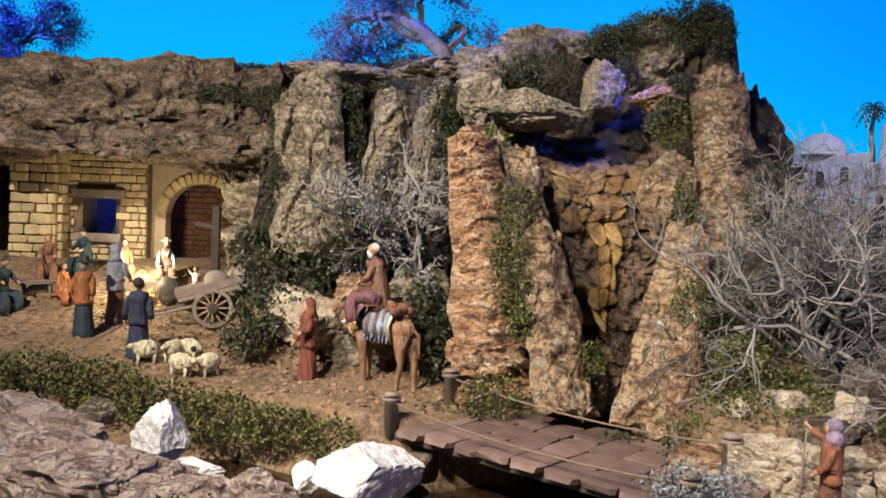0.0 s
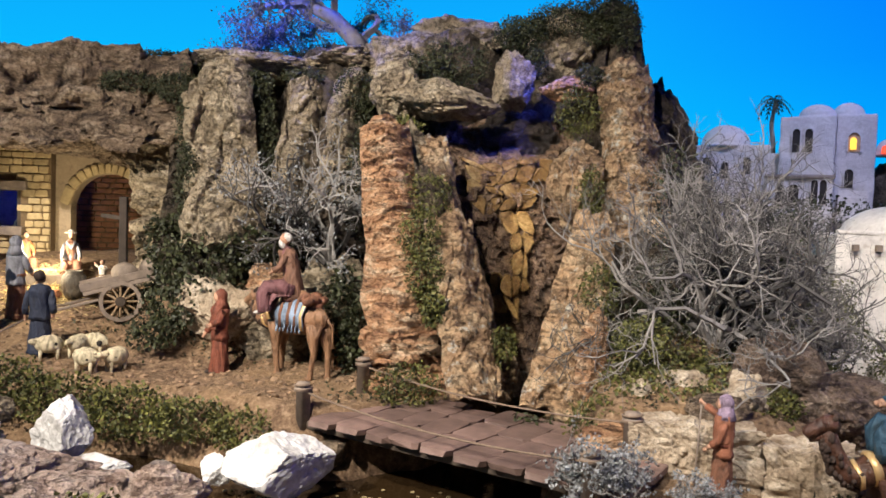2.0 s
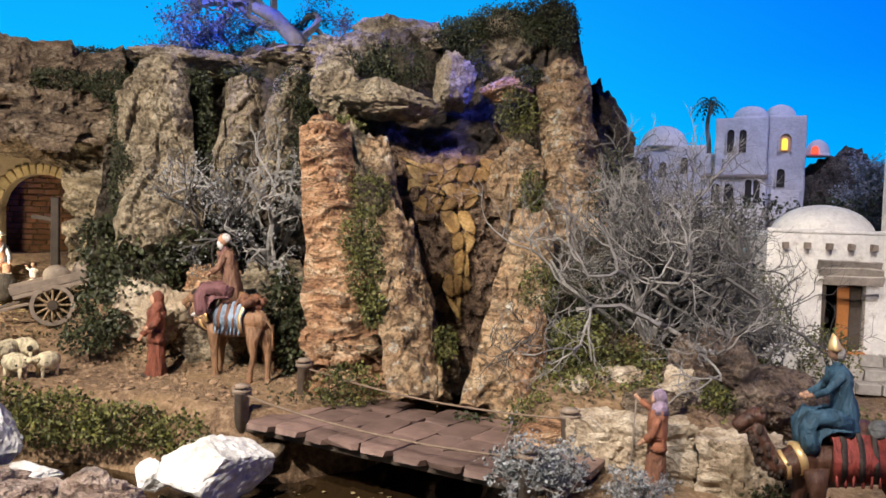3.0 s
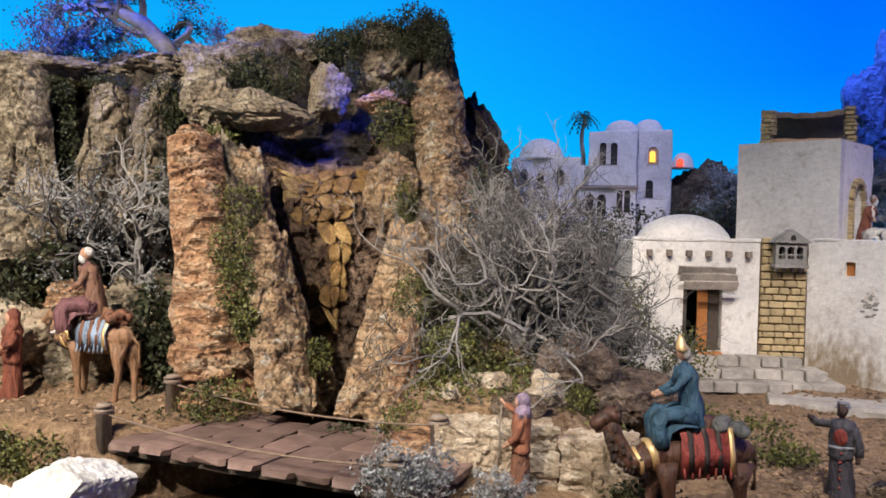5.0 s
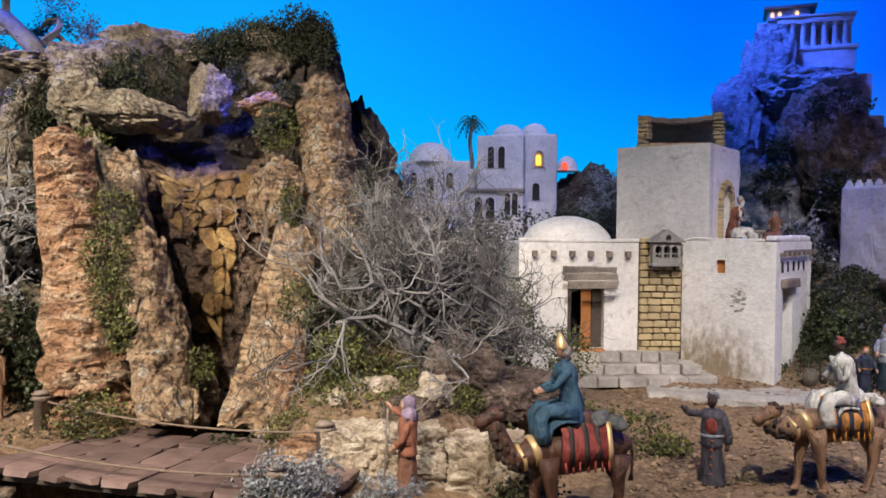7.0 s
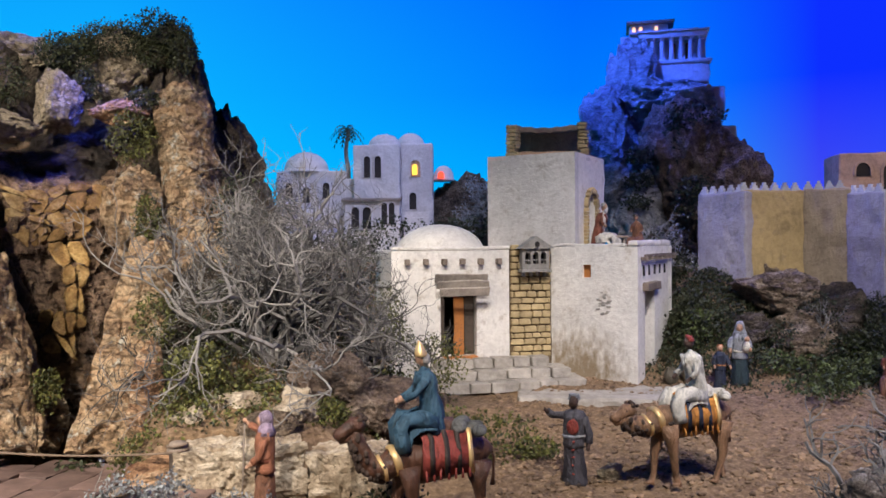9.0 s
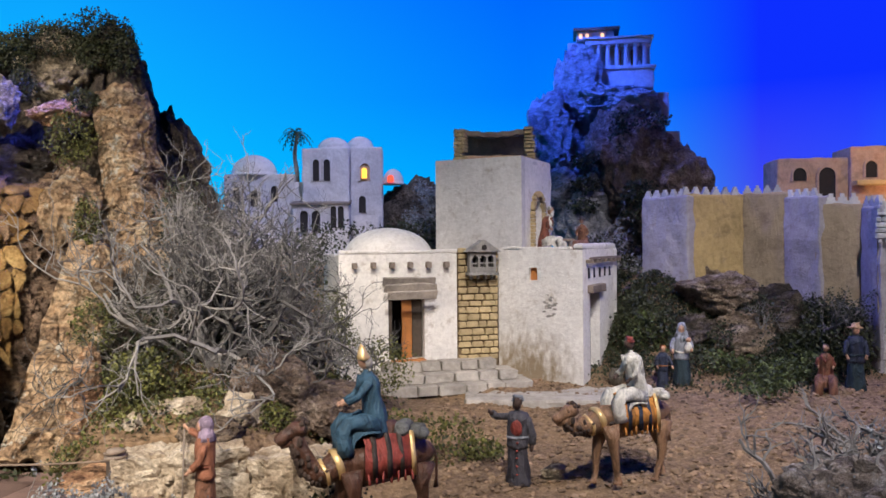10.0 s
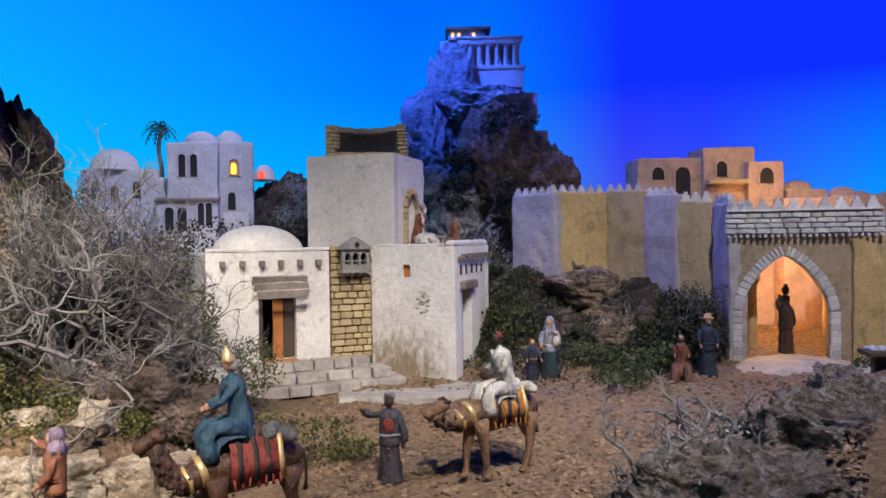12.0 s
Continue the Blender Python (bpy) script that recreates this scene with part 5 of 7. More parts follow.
# ---- bridge, ledge and loose stones ----
def bridge():
    a, b = Vector((-0.119, 2.633, 0.012)), Vector((0.69, 1.963, 0.0))
    turn = along(a, b)
    top = group_at("foot_bridge", tuple(a), turn)
    tagged(top, "low footbridge of worn brown tiles with rope rails", "bridge")
    L, W = (b - a).length, 0.43
    bm = worn_box((L + 0.05, W - 0.02, 0.026), 0.006, 6, 0.004)
    bmesh.ops.transform(bm, matrix=pose(L / 2, W / 2 + 0.01, -0.045), verts=bm.verts)
    part("deck", bm, DARKWOOD, top)
    tiles = block_set(PLANK, 51)
    r = random.Random(2)
    x = 0.0
    while x < L:
        w = r.uniform(0.085, 0.12)
        y = -0.015
        while y < W:
            d = r.uniform(0.12, 0.19)
            ob = new("tile", r.choice(tiles))
            ob.parent = top
            ob.matrix_basis = pose(x + w / 2, min(W, y + d / 2), -0.008 + r.uniform(-0.003, 0.003), r.uniform(-0.8, 0.8), r.uniform(-0.8, 0.8), r.uniform(-1, 1)) @ Matrix.Diagonal((w - 0.003, d - 0.003, 0.024, 1))
            y += d
        x += w
    posts = [(-0.046, 0.027, 0.105), (-0.036, 0.32, 0.148), (0.98, 0.292, 0.13), (1.0, -0.03, 0.1)]
    for px, py, h in posts:
        bm = bmesh.new()
        lathe(bm, [(0.026, -0.16), (0.024, h - 0.03), (0.03, h - 0.028), (0.03, h - 0.018), (0.024, h - 0.014), (0.022, h), (0.006, h + 0.003)], pose(px, py, 0), 12)
        post = part("post", bm, WOOD, top, smooth=True)
        bm = bmesh.new()
        tube(bm, [(px + 0.028 * math.cos(t), py + 0.028 * math.sin(t), h - 0.034 + 0.0008 * i) for i, t in enumerate(np.linspace(0, 12.6, 40))], [0.004] * 40, 6)
        part("lashing", bm, ROPE, post)
    for (ax, ay, ah), (bx, by, bh), sag in ((posts[0], posts[3], 0.03), (posts[1], posts[2], 0.03)):
        bm = bmesh.new()
        n = 40
        tube(bm, [(ax + (bx - ax) * i / n, ay + (by - ay) * i / n, ah - 0.03 + (bh - ah) * i / n - sag * 4 * (i / n) * (1 - i / n)) for i in range(n + 1)], [0.003 + 0.0007 * (i % 2) for i in range(n + 1)], 7)
        part("rope", bm, ROPE, top, "thin twisted hemp rope", smooth=True)


bridge()


def loose(name, label, group=""):
    def put(at, size, stone, seed, turn=(0, 0, 0), rough=0.25, layer=0.0, sub=5):
        if stone is WHITEROCK:
            return tagged(boulder(name, at, size, stone, seed, turn=turn, rough=rough * 0.6, sub=sub, chip=0.012, facets=11), label, "rock", group)
        return tagged(boulder(name, at, size, stone, seed, turn=turn, rough=rough, sub=sub, layer=layer), label, "rock", group)
    return put


loose("white_boulder", "large faceted white quartz boulder beside the stream")((-0.185, 2.43, -0.075), (0.16, 0.13, 0.12), WHITEROCK, 201, (0, -12, 10), 0.08)
loose("white_stone", "small white stone at the water's edge")((-0.37, 2.46, -0.1), (0.055, 0.05, 0.045), WHITEROCK, 202)
loose("grey_boulder", "upright pale grey boulder on the bank")((-0.87, 2.6, -0.03), (0.09, 0.08, 0.11), WHITEROCK, 203, (0, 10, 0))
loose("grey_stone", "flat pale grey stone by the water")((-0.72, 2.5, -0.1), (0.09, 0.06, 0.03), WHITEROCK, 204)
loose("grey_stone", "small grey stone beside layered rocks")((-1.08, 2.62, 0.03), (0.05, 0.05, 0.045), GREYROCK, 205)
pink = loose("layered_rock", "pink layered rock at the stream side", "pink stream rocks")
pink((-1.25, 2.35, -0.04), (0.3, 0.25, 0.14), PINKROCK, 211, (12, 8, -20), 0.34, 0.2, 6)
pink((-0.92, 2.2, -0.08), (0.3, 0.24, 0.12), PINKROCK, 212, (14, 12, -15), 0.34, 0.2, 6)
pink((-0.68, 2.12, -0.1), (0.22, 0.18, 0.09), PINKROCK, 213, (10, 10, -20), 0.34, 0.2, 6)
pink((-1.05, 1.95, -0.12), (0.3, 0.22, 0.13), CAVE, 214, (10, 10, -20), 0.35, 0.1)
loose("tan_boulder", "tan layered boulder beside the stream")((-0.45, 2.1, -0.05), (0.11, 0.1, 0.1), PINKROCK, 215, (0, 0, 30), 0.2, 0.1)
bank = loose("bank_stone", "stone lying in the stream bank", "bank stones")
for i, (x, y, z, s) in enumerate(((-0.05, 2.62, -0.1, 0.06), (-0.28, 2.68, -0.1, 0.05), (0.02, 2.3, -0.19, 0.05), (-0.6, 2.35, -0.16, 0.06), (-1.35, 2.75, -0.02, 0.06), (0.6, 2.7, -0.12, 0.07), (-0.08, 2.78, 0.0, 0.035))):
    bank((x, y, z), (s * 1.3, s, s * 0.8), (CAVE, SLAB, RECESS)[i % 3], 220 + i, (0, 0, i * 40), 0.2, 0, 3)
slab = loose("ledge_slab", "cream broken slab in a low ledge", "ledge slabs")


def ledge_block(at, size, turn, seed):
    """A long broken block with a flat top and a pitted upright face."""
    bm = bmesh.new()
    box(bm, size)
    for axis in range(3):
        es = [q for q in bm.edges if abs((q.verts[0].co - q.verts[1].co)[axis]) > 0.012]
        bmesh.ops.subdivide_edges(bm, edges=es, cuts=int(size[axis] / 0.008), use_grid_fill=True)
    for v in bm.verts:
        p = v.co.copy()
        d = Vector((p.x / size[0], p.y / size[1], (p.z - size[2] / 2) / size[2])).normalized()
        v.co = p + d * (0.022 * crag(p, 4, seed) + 0.012 * crag((p.x, p.y, p.z * 1.7), 13, seed) + 0.012 * broken((p.x, p.y, p.z * 1.6), 11, seed) + 0.005 * broken(p, 32, seed) - 0.03 * abs(d.x * d.z) ** 0.5)
    ob = part("ledge_slab", bm, SLAB)
    ob.matrix_world = pose(*at, 0, 0, turn)
    tagged(ob, "long cream stone block with a pitted broken face", "rock", "ledge slabs")


ledge_block((1.0, 2.235, -0.13), (0.36, 0.17, 0.25), -17, 3)
ledge_block((1.29, 2.12, -0.15), (0.25, 0.18, 0.24), -24, 5)
slab((0.8, 2.32, 0.03), (0.1, 0.06, 0.05), CORK, 233, (0, 0, -10), 0.2)
slab((1.03, 2.52, 0.16), (0.15, 0.07, 0.05), SLAB, 234, (0, -4, -10), 0.15)
slab((0.92, 2.45, 0.13), (0.07, 0.05, 0.06), SLAB, 235, (0, 8, -10), 0.15)
slab((1.44, 2.5, 0.17), (0.19, 0.13, 0.15), BROWNROCK, 236, (0, 24, 10), 0.25)
slab((1.62, 2.5, 0.1), (0.19, 0.12, 0.13), BROWNROCK, 237, (0, 30, 10), 0.25)
slab((1.25, 2.42, 0.14), (0.09, 0.08, 0.08), SLAB, 238, (0, 20, 10), 0.25)
slab((1.12, 2.34, 0.12), (0.1, 0.07, 0.05), CAVE, 239, (0, 0, 10), 0.25)
loose("small_rock", "small rock by the wall")((2.2, 1.98, -0.1), (0.06, 0.03, 0.03), GREYROCK, 242)
out = loose("outcrop_rock", "brown outcrop below the city wall", "outcrops below the wall")
for i, (x, y, z, a, b, c) in enumerate(((3.95, 2.58, 0.42, 0.2, 0.14, 0.11), (4.12, 2.35, 0.3, 0.2, 0.12, 0.15), (3.95, 2.4, 0.2, 0.2, 0.14, 0.12), (4.08, 2.75, 0.5, 0.15, 0.1, 0.1), (3.78, 2.62, 0.2, 0.14, 0.1, 0.1))):
    out((x, y, z), (a, b, c), (CAVE, RECESS, CAVE)[i % 3], 250 + i, (10, 6 - 5 * i, -40), 0.35)
fore = loose("roadside_rock", "rough grey rock under dry twigs", "rocks under twigs")
CRUST = rock_mat("crusted_grey_rock", (0.07, 0.05, 0.04), (0.38, 0.3, 0.24), (0.74, 0.68, 0.62), 14, 0.2, 0.04, None, 0.9, 0.5)
fore((2.6, 1.0, -0.12), (0.36, 0.24, 0.2), CRUST, 261, (0, 0, -35), 0.45, 0, 6)
fore((3.0, 0.98, -0.02), (0.32, 0.24, 0.2), CRUST, 262, (0, 10, -35), 0.45, 0, 6)
fore((2.25, 1.22, -0.17), (0.22, 0.18, 0.08), CRUST, 263, (0, 0, -35), 0.45, 0, 6)
fore((3.35, 1.0, 0.05), (0.2, 0.18, 0.16), CRUST, 264, (0, 0, 20), 0.45, 0, 6)


def clods():
    """Crumbs of earth over the open soil."""
    g = np.random.default_rng(4)
    bm = bmesh.new()
    bmesh.ops.create_icosphere(bm, subdivisions=1, radius=1.0)
    tv = np.array([v.co[:] for v in bm.verts])
    tf = np.array([[v.index for v in f.verts] for f in bm.faces])
    bm.free()
    V, F, n = [], [], 0
    for k in range(11000):
        if k < 8800:
            a, r = g.uniform(0.62, 1.28), g.uniform(1.9, 4.1)
            x, y = 0.3 + r * math.sin(a), r * math.cos(a)
        else:
            x, y = g.uniform(-1.9, 0.3), g.uniform(2.75, 3.7)
        z = height(x, y)
        if z < -0.16:
            continue
        s = 0.0035 + 0.011 * g.random() ** 3
        V.append(tv * g.uniform(0.6, 1.3, (len(tv), 1)) * s * np.array([1.2, 1.0, 0.7]) + np.array([x, y, z + s * 0.25]))
        F.append(tf + n)
        n += len(tv)
    tagged(raw("soil_clods", np.concatenate(V).tolist(), np.concatenate(F).tolist(), CLOD), "scattered crumbs and clods of dry soil", "soil", kind="stuff")


clods()


def floating_leaves():
    """Dry leaf flakes on the still water."""
    g = np.random.default_rng(12)
    V, F = [], []
    for _ in range(140):
        x = g.uniform(-0.75, 0.35)
        y = g.uniform(2.1, 2.55)
        s, a, n = g.uniform(0.004, 0.011), g.uniform(0, 6.28), len(V)
        V += [(x + s * math.cos(a + k * 1.257) * g.uniform(0.7, 1.2), y + s * math.sin(a + k * 1.257), -0.187 + g.uniform(0, 0.002)) for k in range(5)]
        F.append((n, n + 1, n + 2, n + 3, n + 4))
    tagged(raw("floating_leaves", V, F, plain_mat("dry_leaf_flake", (0.3, 0.24, 0.12), 0.8)), "dry leaf flakes floating on the water", "leaves", kind="stuff")


floating_leaves()


# ---- plants ----
def dry_bush(name, root, stems, length, radius, depth, seed, material, label, category="bush", spread=0.8, bend=0.5, kids=(2, 4), lift=0.04, leaf=None, leaf_size=0.012, per=3, leafspread=0.012, lean=(0, 0, 0)):
    g = np.random.default_rng(seed)
    top = group_at(name, root)
    tagged(top, label, category)
    tips = []
    for i in range(stems):
        paths = []
        a = 2 * math.pi * i / stems + g.uniform(-0.4, 0.4)
        way = (math.cos(a) * spread + lean[0], math.sin(a) * spread * 0.8 + lean[1], g.uniform(0.35, 1.3) + lean[2])
        branching((math.cos(a) * radius, math.sin(a) * radius, 0), way, length * g.uniform(0.8, 1.15), radius, depth, g, bend, kids, 0.74, lift, 5, paths, tips)
        V, F = twigs(paths)
        # Every second stem of these two is coloured dark, as inner shade.
        raw("branch", V, F, (material if i % 2 == 0 else DIMTWIG) if name in ("bare_bush", "silver_shrub") else material if i % 3 else DARKTWIG, top)
    if leaf:
        leaves("foliage", np.array(tips), leaf_size, leaf, per, leafspread, top, seed=seed)
    return top


dry_bush("bare_bush", (1.3, 2.74, 0.2), 24, 0.35, 0.014, 6, 5, BUSHTWIG, "large bare grey thorny bush with tangled twigs", spread=0.6, bend=0.62, kids=(2, 3), lean=(-0.05, -0.05, 0.5), lift=0.075)
dry_bush("bare_bush", (1.58, 2.68, 0.2), 11, 0.2, 0.009, 5, 6, BUSHTWIG, "smaller bare grey thorny bush with tangled twigs", spread=0.9, bend=0.75, kids=(2, 3), lean=(0.2, -0.1, 0.1))
dry_bush("silver_shrub", (-0.1, 3.36, 0.46), 8, 0.25, 0.014, 4, 8, TWIG, "silver-grey dry shrub against the cliff", spread=0.7, kids=(2, 4), leaf=SILVERLEAF, leaf_size=0.011, per=1, lean=(-0.3, -0.1, 0.7))
dry_bush("grey_lavender", (0.66, 1.99, -0.03), 26, 0.085, 0.003, 3, 9, TWIG, "low silver-grey scrub beside the bridge", spread=0.9, kids=(2, 3), leaf=SILVERLEAF, leaf_size=0.009, per=3, leafspread=0.006)
dry_bush("grey_lavender", (0.9, 1.92, -0.05), 16, 0.06, 0.003, 3, 10, TWIG, "low silver-grey scrub beside the bridge", spread=0.9, kids=(2, 3), leaf=SILVERLEAF, leaf_size=0.008, per=2, leafspread=0.006)
dry_bush("dry_twigs", (2.5, 1.2, -0.1), 6, 0.16, 0.013, 3, 11, DARKTWIG, "dark bare twigs over rough rock", spread=1.0, bend=0.7)
dry_bush("dry_twigs", (2.9, 1.3, -0.04), 4, 0.14, 0.011, 3, 14, DARKTWIG, "dark bare twigs over rough rock", spread=0.5, bend=0.5)
dry_bush("grey_shrub", (3.86, 3.3, 0.5), 9, 0.15, 0.008, 3, 12, TWIG, "bluish bare shrub behind the house", leaf=SILVERLEAF, leaf_size=0.014, per=1)
dry_bush("grey_shrub", (3.35, 4.4, 0.85), 10, 0.13, 0.008, 3, 13, TWIG, "bluish bare shrub below the town", leaf=SILVERLEAF, leaf_size=0.014, per=2)
dry_bush("grey_shrub", (3.95, 2.35, 0.2), 7, 0.1, 0.006, 3, 17, DARKTWIG, "dark shrub at the wall's foot", leaf=MOSSLEAF, leaf_size=0.012, per=1)
dry_bush("grey_shrub", (4.22, 2.12, 0.2), 9, 0.13, 0.006, 3, 19, DARKTWIG, "dark dry shrub against the city wall", leaf=MOSSLEAF, leaf_size=0.011, per=2)
dry_bush("grey_shrub", (1.8, 4.35, 0.82), 8, 0.14, 0.006, 3, 18, DARKTWIG, "leafy shrub tinted for blue light behind the cliff", leaf=TREELEAF, leaf_size=0.014, per=1)


def cliff_tree(name, root, pts, radii, seed, label, crowns):
    top = group_at(name, root)
    tagged(top, label, "tree")
    bm = bmesh.new()
    tube(bm, pts, radii, 10)
    for v in bm.verts:
        v.co += Vector(noise.noise_vector(v.co * 22)) * 0.012
    part("trunk", bm, DARKTWIG, top, smooth=True)
    g = np.random.default_rng(seed)
    paths, tips = [], []
    for at, way, length in crowns:
        branching(at, way, length * 1.2, 0.022, 4, g, 0.6, (2, 4), 0.72, 0.0, 5, paths, tips)
    V, F = twigs(paths)
    raw("limb_tangle", V, F, DARKTWIG, top)
    leaves("crown", np.array(tips), 0.011, TREELEAF, 16, 0.026, top, seed=seed)


cliff_tree("cliff_top_tree", (0.0, 4.05, 1.4), [(0.02, 0, 0), (-0.04, 0.02, 0.12), (-0.14, 0.05, 0.22), (-0.3, 0.08, 0.3)], [0.06, 0.045, 0.04, 0.025], 21, "old leaning tree with feathery blue-lit crown on the cliff",
           [((-0.3, 0.08, 0.3), (-0.9, 0.2, 0.25), 0.24), ((-0.14, 0.05, 0.22), (-0.2, 0.2, 0.8), 0.22), ((-0.1, 0.03, 0.18), (-1, 0.1, -0.05), 0.24), ((0.0, 0.02, 0.12), (0.45, 0.2, 0.8), 0.22), ((-0.25, 0.06, 0.27), (-0.8, -0.2, 0.0), 0.26), ((-0.2, 0.06, 0.27), (-0.4, 0.3, 0.6), 0.26)])
cliff_tree("cave_top_tree", (-2.45, 4.6, 1.38), [(0, 0, 0), (0.02, 0, 0.1), (-0.02, 0.02, 0.2)], [0.03, 0.025, 0.018], 22, "small blue-lit tree above the cave",
           [((-0.02, 0.02, 0.2), (0.2, 0, 1), 0.16), ((0.0, 0, 0.12), (0.9, 0, 0.4), 0.18), ((0.0, 0, 0.12), (-0.8, 0, 0.5), 0.16)])


def clump(name, label, material, size, seed, spots, per=520, category="plant"):
    """Leafy growth: heaps of little leaves over ellipsoids (x, y, z, rx, ry, rz)."""
    g = np.random.default_rng(seed)
    P = []
    for x, y, z, a, b, c in spots:
        n = int(per * (a * c * 40 + 0.35))
        d = g.normal(0, 1, (n, 3))
        d /= np.linalg.norm(d, axis=1)[:, None]
        r = g.uniform(0.35, 1.0, (n, 1)) ** 0.5
        lumps = np.array([1 + 0.35 * noise.noise(Vector(q) * 2.2 + Vector((x * 7, y * 5, z * 9))) for q in d])[:, None]
        P.append(np.array([x, y, z]) + d * r * lumps * np.array([a, b, c]))
    return tagged(leaves(name, np.concatenate(P), size, material, 1, size * 0.6, seed=seed), label, category, kind="stuff")


clump("bank_ivy", "green ivy trailing along the stream bank", GREENLEAF, 0.0135, 31, [(-1.7, 2.98, 0.06, 0.2, 0.1, 0.08), (-1.45, 2.95, 0.08, 0.2, 0.1, 0.09), (-1.2, 2.92, 0.05, 0.18, 0.1, 0.1), (-0.95, 2.86, 0.0, 0.18, 0.09, 0.1), (-0.72, 2.8, -0.02, 0.16, 0.08, 0.1), (-0.52, 2.75, -0.03, 0.15, 0.08, 0.08), (-0.32, 2.7, -0.05, 0.13, 0.07, 0.07), (-0.2, 2.66, -0.1, 0.08, 0.05, 0.05)], 1700)
clump("rock_ivy", "green ivy between layered rocks", GREENLEAF, 0.016, 32, [(-0.62, 2.02, -0.06, 0.1, 0.07, 0.03), (0.42, 2.0, -0.17, 0.09, 0.05, 0.04), (-1.35, 2.2, -0.1, 0.08, 0.05, 0.05)])
clump("cliff_foot_bush", "dark leafy bush below the cliff", MOSSLEAF, 0.02, 33, [(-0.62, 3.42, 0.44, 0.17, 0.1, 0.13), (-0.45, 3.5, 0.52, 0.16, 0.1, 0.1), (-0.72, 3.36, 0.28, 0.12, 0.09, 0.12), (-0.78, 3.3, 0.17, 0.1, 0.08, 0.06), (-0.82, 3.6, 0.5, 0.08, 0.08, 0.16), (-0.3, 3.5, 0.5, 0.1, 0.08, 0.06), (-0.03, 3.25, 0.3, 0.08, 0.06, 0.16), (0.0, 3.15, 0.16, 0.06, 0.05, 0.1)], 800)
clump("cliff_ivy", "green ivy hanging over the bark slabs", GREENLEAF, 0.011, 34, [(0.28, 3.1, 0.75, 0.09, 0.06, 0.09), (0.25, 2.98, 0.6, 0.08, 0.05, 0.12), (0.27, 2.92, 0.45, 0.07, 0.04, 0.12), (0.3, 2.85, 0.34, 0.05, 0.03, 0.07), (0.2, 3.4, 1.03, 0.07, 0.05, 0.05), (0.92, 3.36, 1.12, 0.1, 0.06, 0.12), (0.94, 3.18, 0.78, 0.05, 0.04, 0.11), (0.9, 2.87, 0.42, 0.08, 0.07, 0.1), (0.55, 2.85, 0.22, 0.05, 0.04, 0.07)], 1500)
clump("ledge_ivy", "green and brown ivy along the ledge", GREENLEAF, 0.0115, 35, [(0.78, 2.42, 0.07, 0.1, 0.06, 0.07), (1.05, 2.6, 0.2, 0.2, 0.1, 0.06), (0.95, 2.55, 0.3, 0.1, 0.1, 0.08), (1.1, 2.42, 0.13, 0.13, 0.05, 0.05), (1.35, 2.4, 0.12, 0.07, 0.05, 0.06), (1.7, 2.8, 0.3, 0.2, 0.12, 0.12), (1.86, 3.05, 0.38, 0.14, 0.12, 0.14), (1.98, 2.75, 0.2, 0.12, 0.1, 0.12), (0.2, 2.8, 0.08, 0.13, 0.06, 0.09)], 1300)
# First heap is added behind the bare bush to block light and darken it.
clump("mound_moss", "dark mossy undergrowth on the mound, with added dark backing behind the bush", MOSSLEAF, 0.016, 36, [(1.32, 2.85, 0.42, 0.34, 0.12, 0.2), (1.3, 2.7, 0.2, 0.3, 0.18, 0.07), (1.15, 2.5, 0.12, 0.2, 0.1, 0.06), (0.95, 2.4, 0.1, 0.1, 0.06, 0.05), (1.15, 2.85, 0.3, 0.22, 0.15, 0.1), (1.4, 2.9, 0.38, 0.25, 0.15, 0.08), (1.0, 2.7, 0.24, 0.13, 0.1, 0.08), (1.3, 3.2, 0.7, 0.12, 0.1, 0.3), (0.6, 2.6, -0.02, 0.1, 0.06, 0.05), (1.35, 1.98, -0.06, 0.12, 0.05, 0.06)], 700)
clump("plaza_bush", "low green bush on the open soil", GREENLEAF, 0.015, 37, [(1.98, 2.35, -0.03, 0.17, 0.1, 0.09), (1.82, 2.4, 0.02, 0.1, 0.08, 0.08), (2.12, 2.28, -0.07, 0.1, 0.06, 0.04)], 900)
clump("crest_moss", "dark moss along the cliff crest", MOSSLEAF, 0.010, 38, [(0.72, 3.66, 1.5, 0.12, 0.1, 0.07), (0.9, 3.62, 1.56, 0.16, 0.12, 0.08), (1.08, 3.56, 1.6, 0.14, 0.12, 0.09), (1.15, 3.5, 1.52, 0.07, 0.1, 0.1), (1.05, 3.55, 1.5, 0.1, 0.08, 0.06), (0.78, 3.78, 1.55, 0.1, 0.1, 0.05), (1.2, 3.6, 1.4, 0.05, 0.06, 0.16), (-0.8, 3.85, 1.28, 0.12, 0.08, 0.05), (-0.92, 3.92, 1.36, 0.14, 0.1, 0.03), (-1.02, 3.74, 1.22, 0.13, 0.05, 0.05), (-0.8, 3.7, 1.2, 0.12, 0.06, 0.06), (-0.45, 4.1, 1.42, 0.28, 0.1, 0.035), (-0.1, 4.1, 1.45, 0.2, 0.1, 0.04)], 3400)
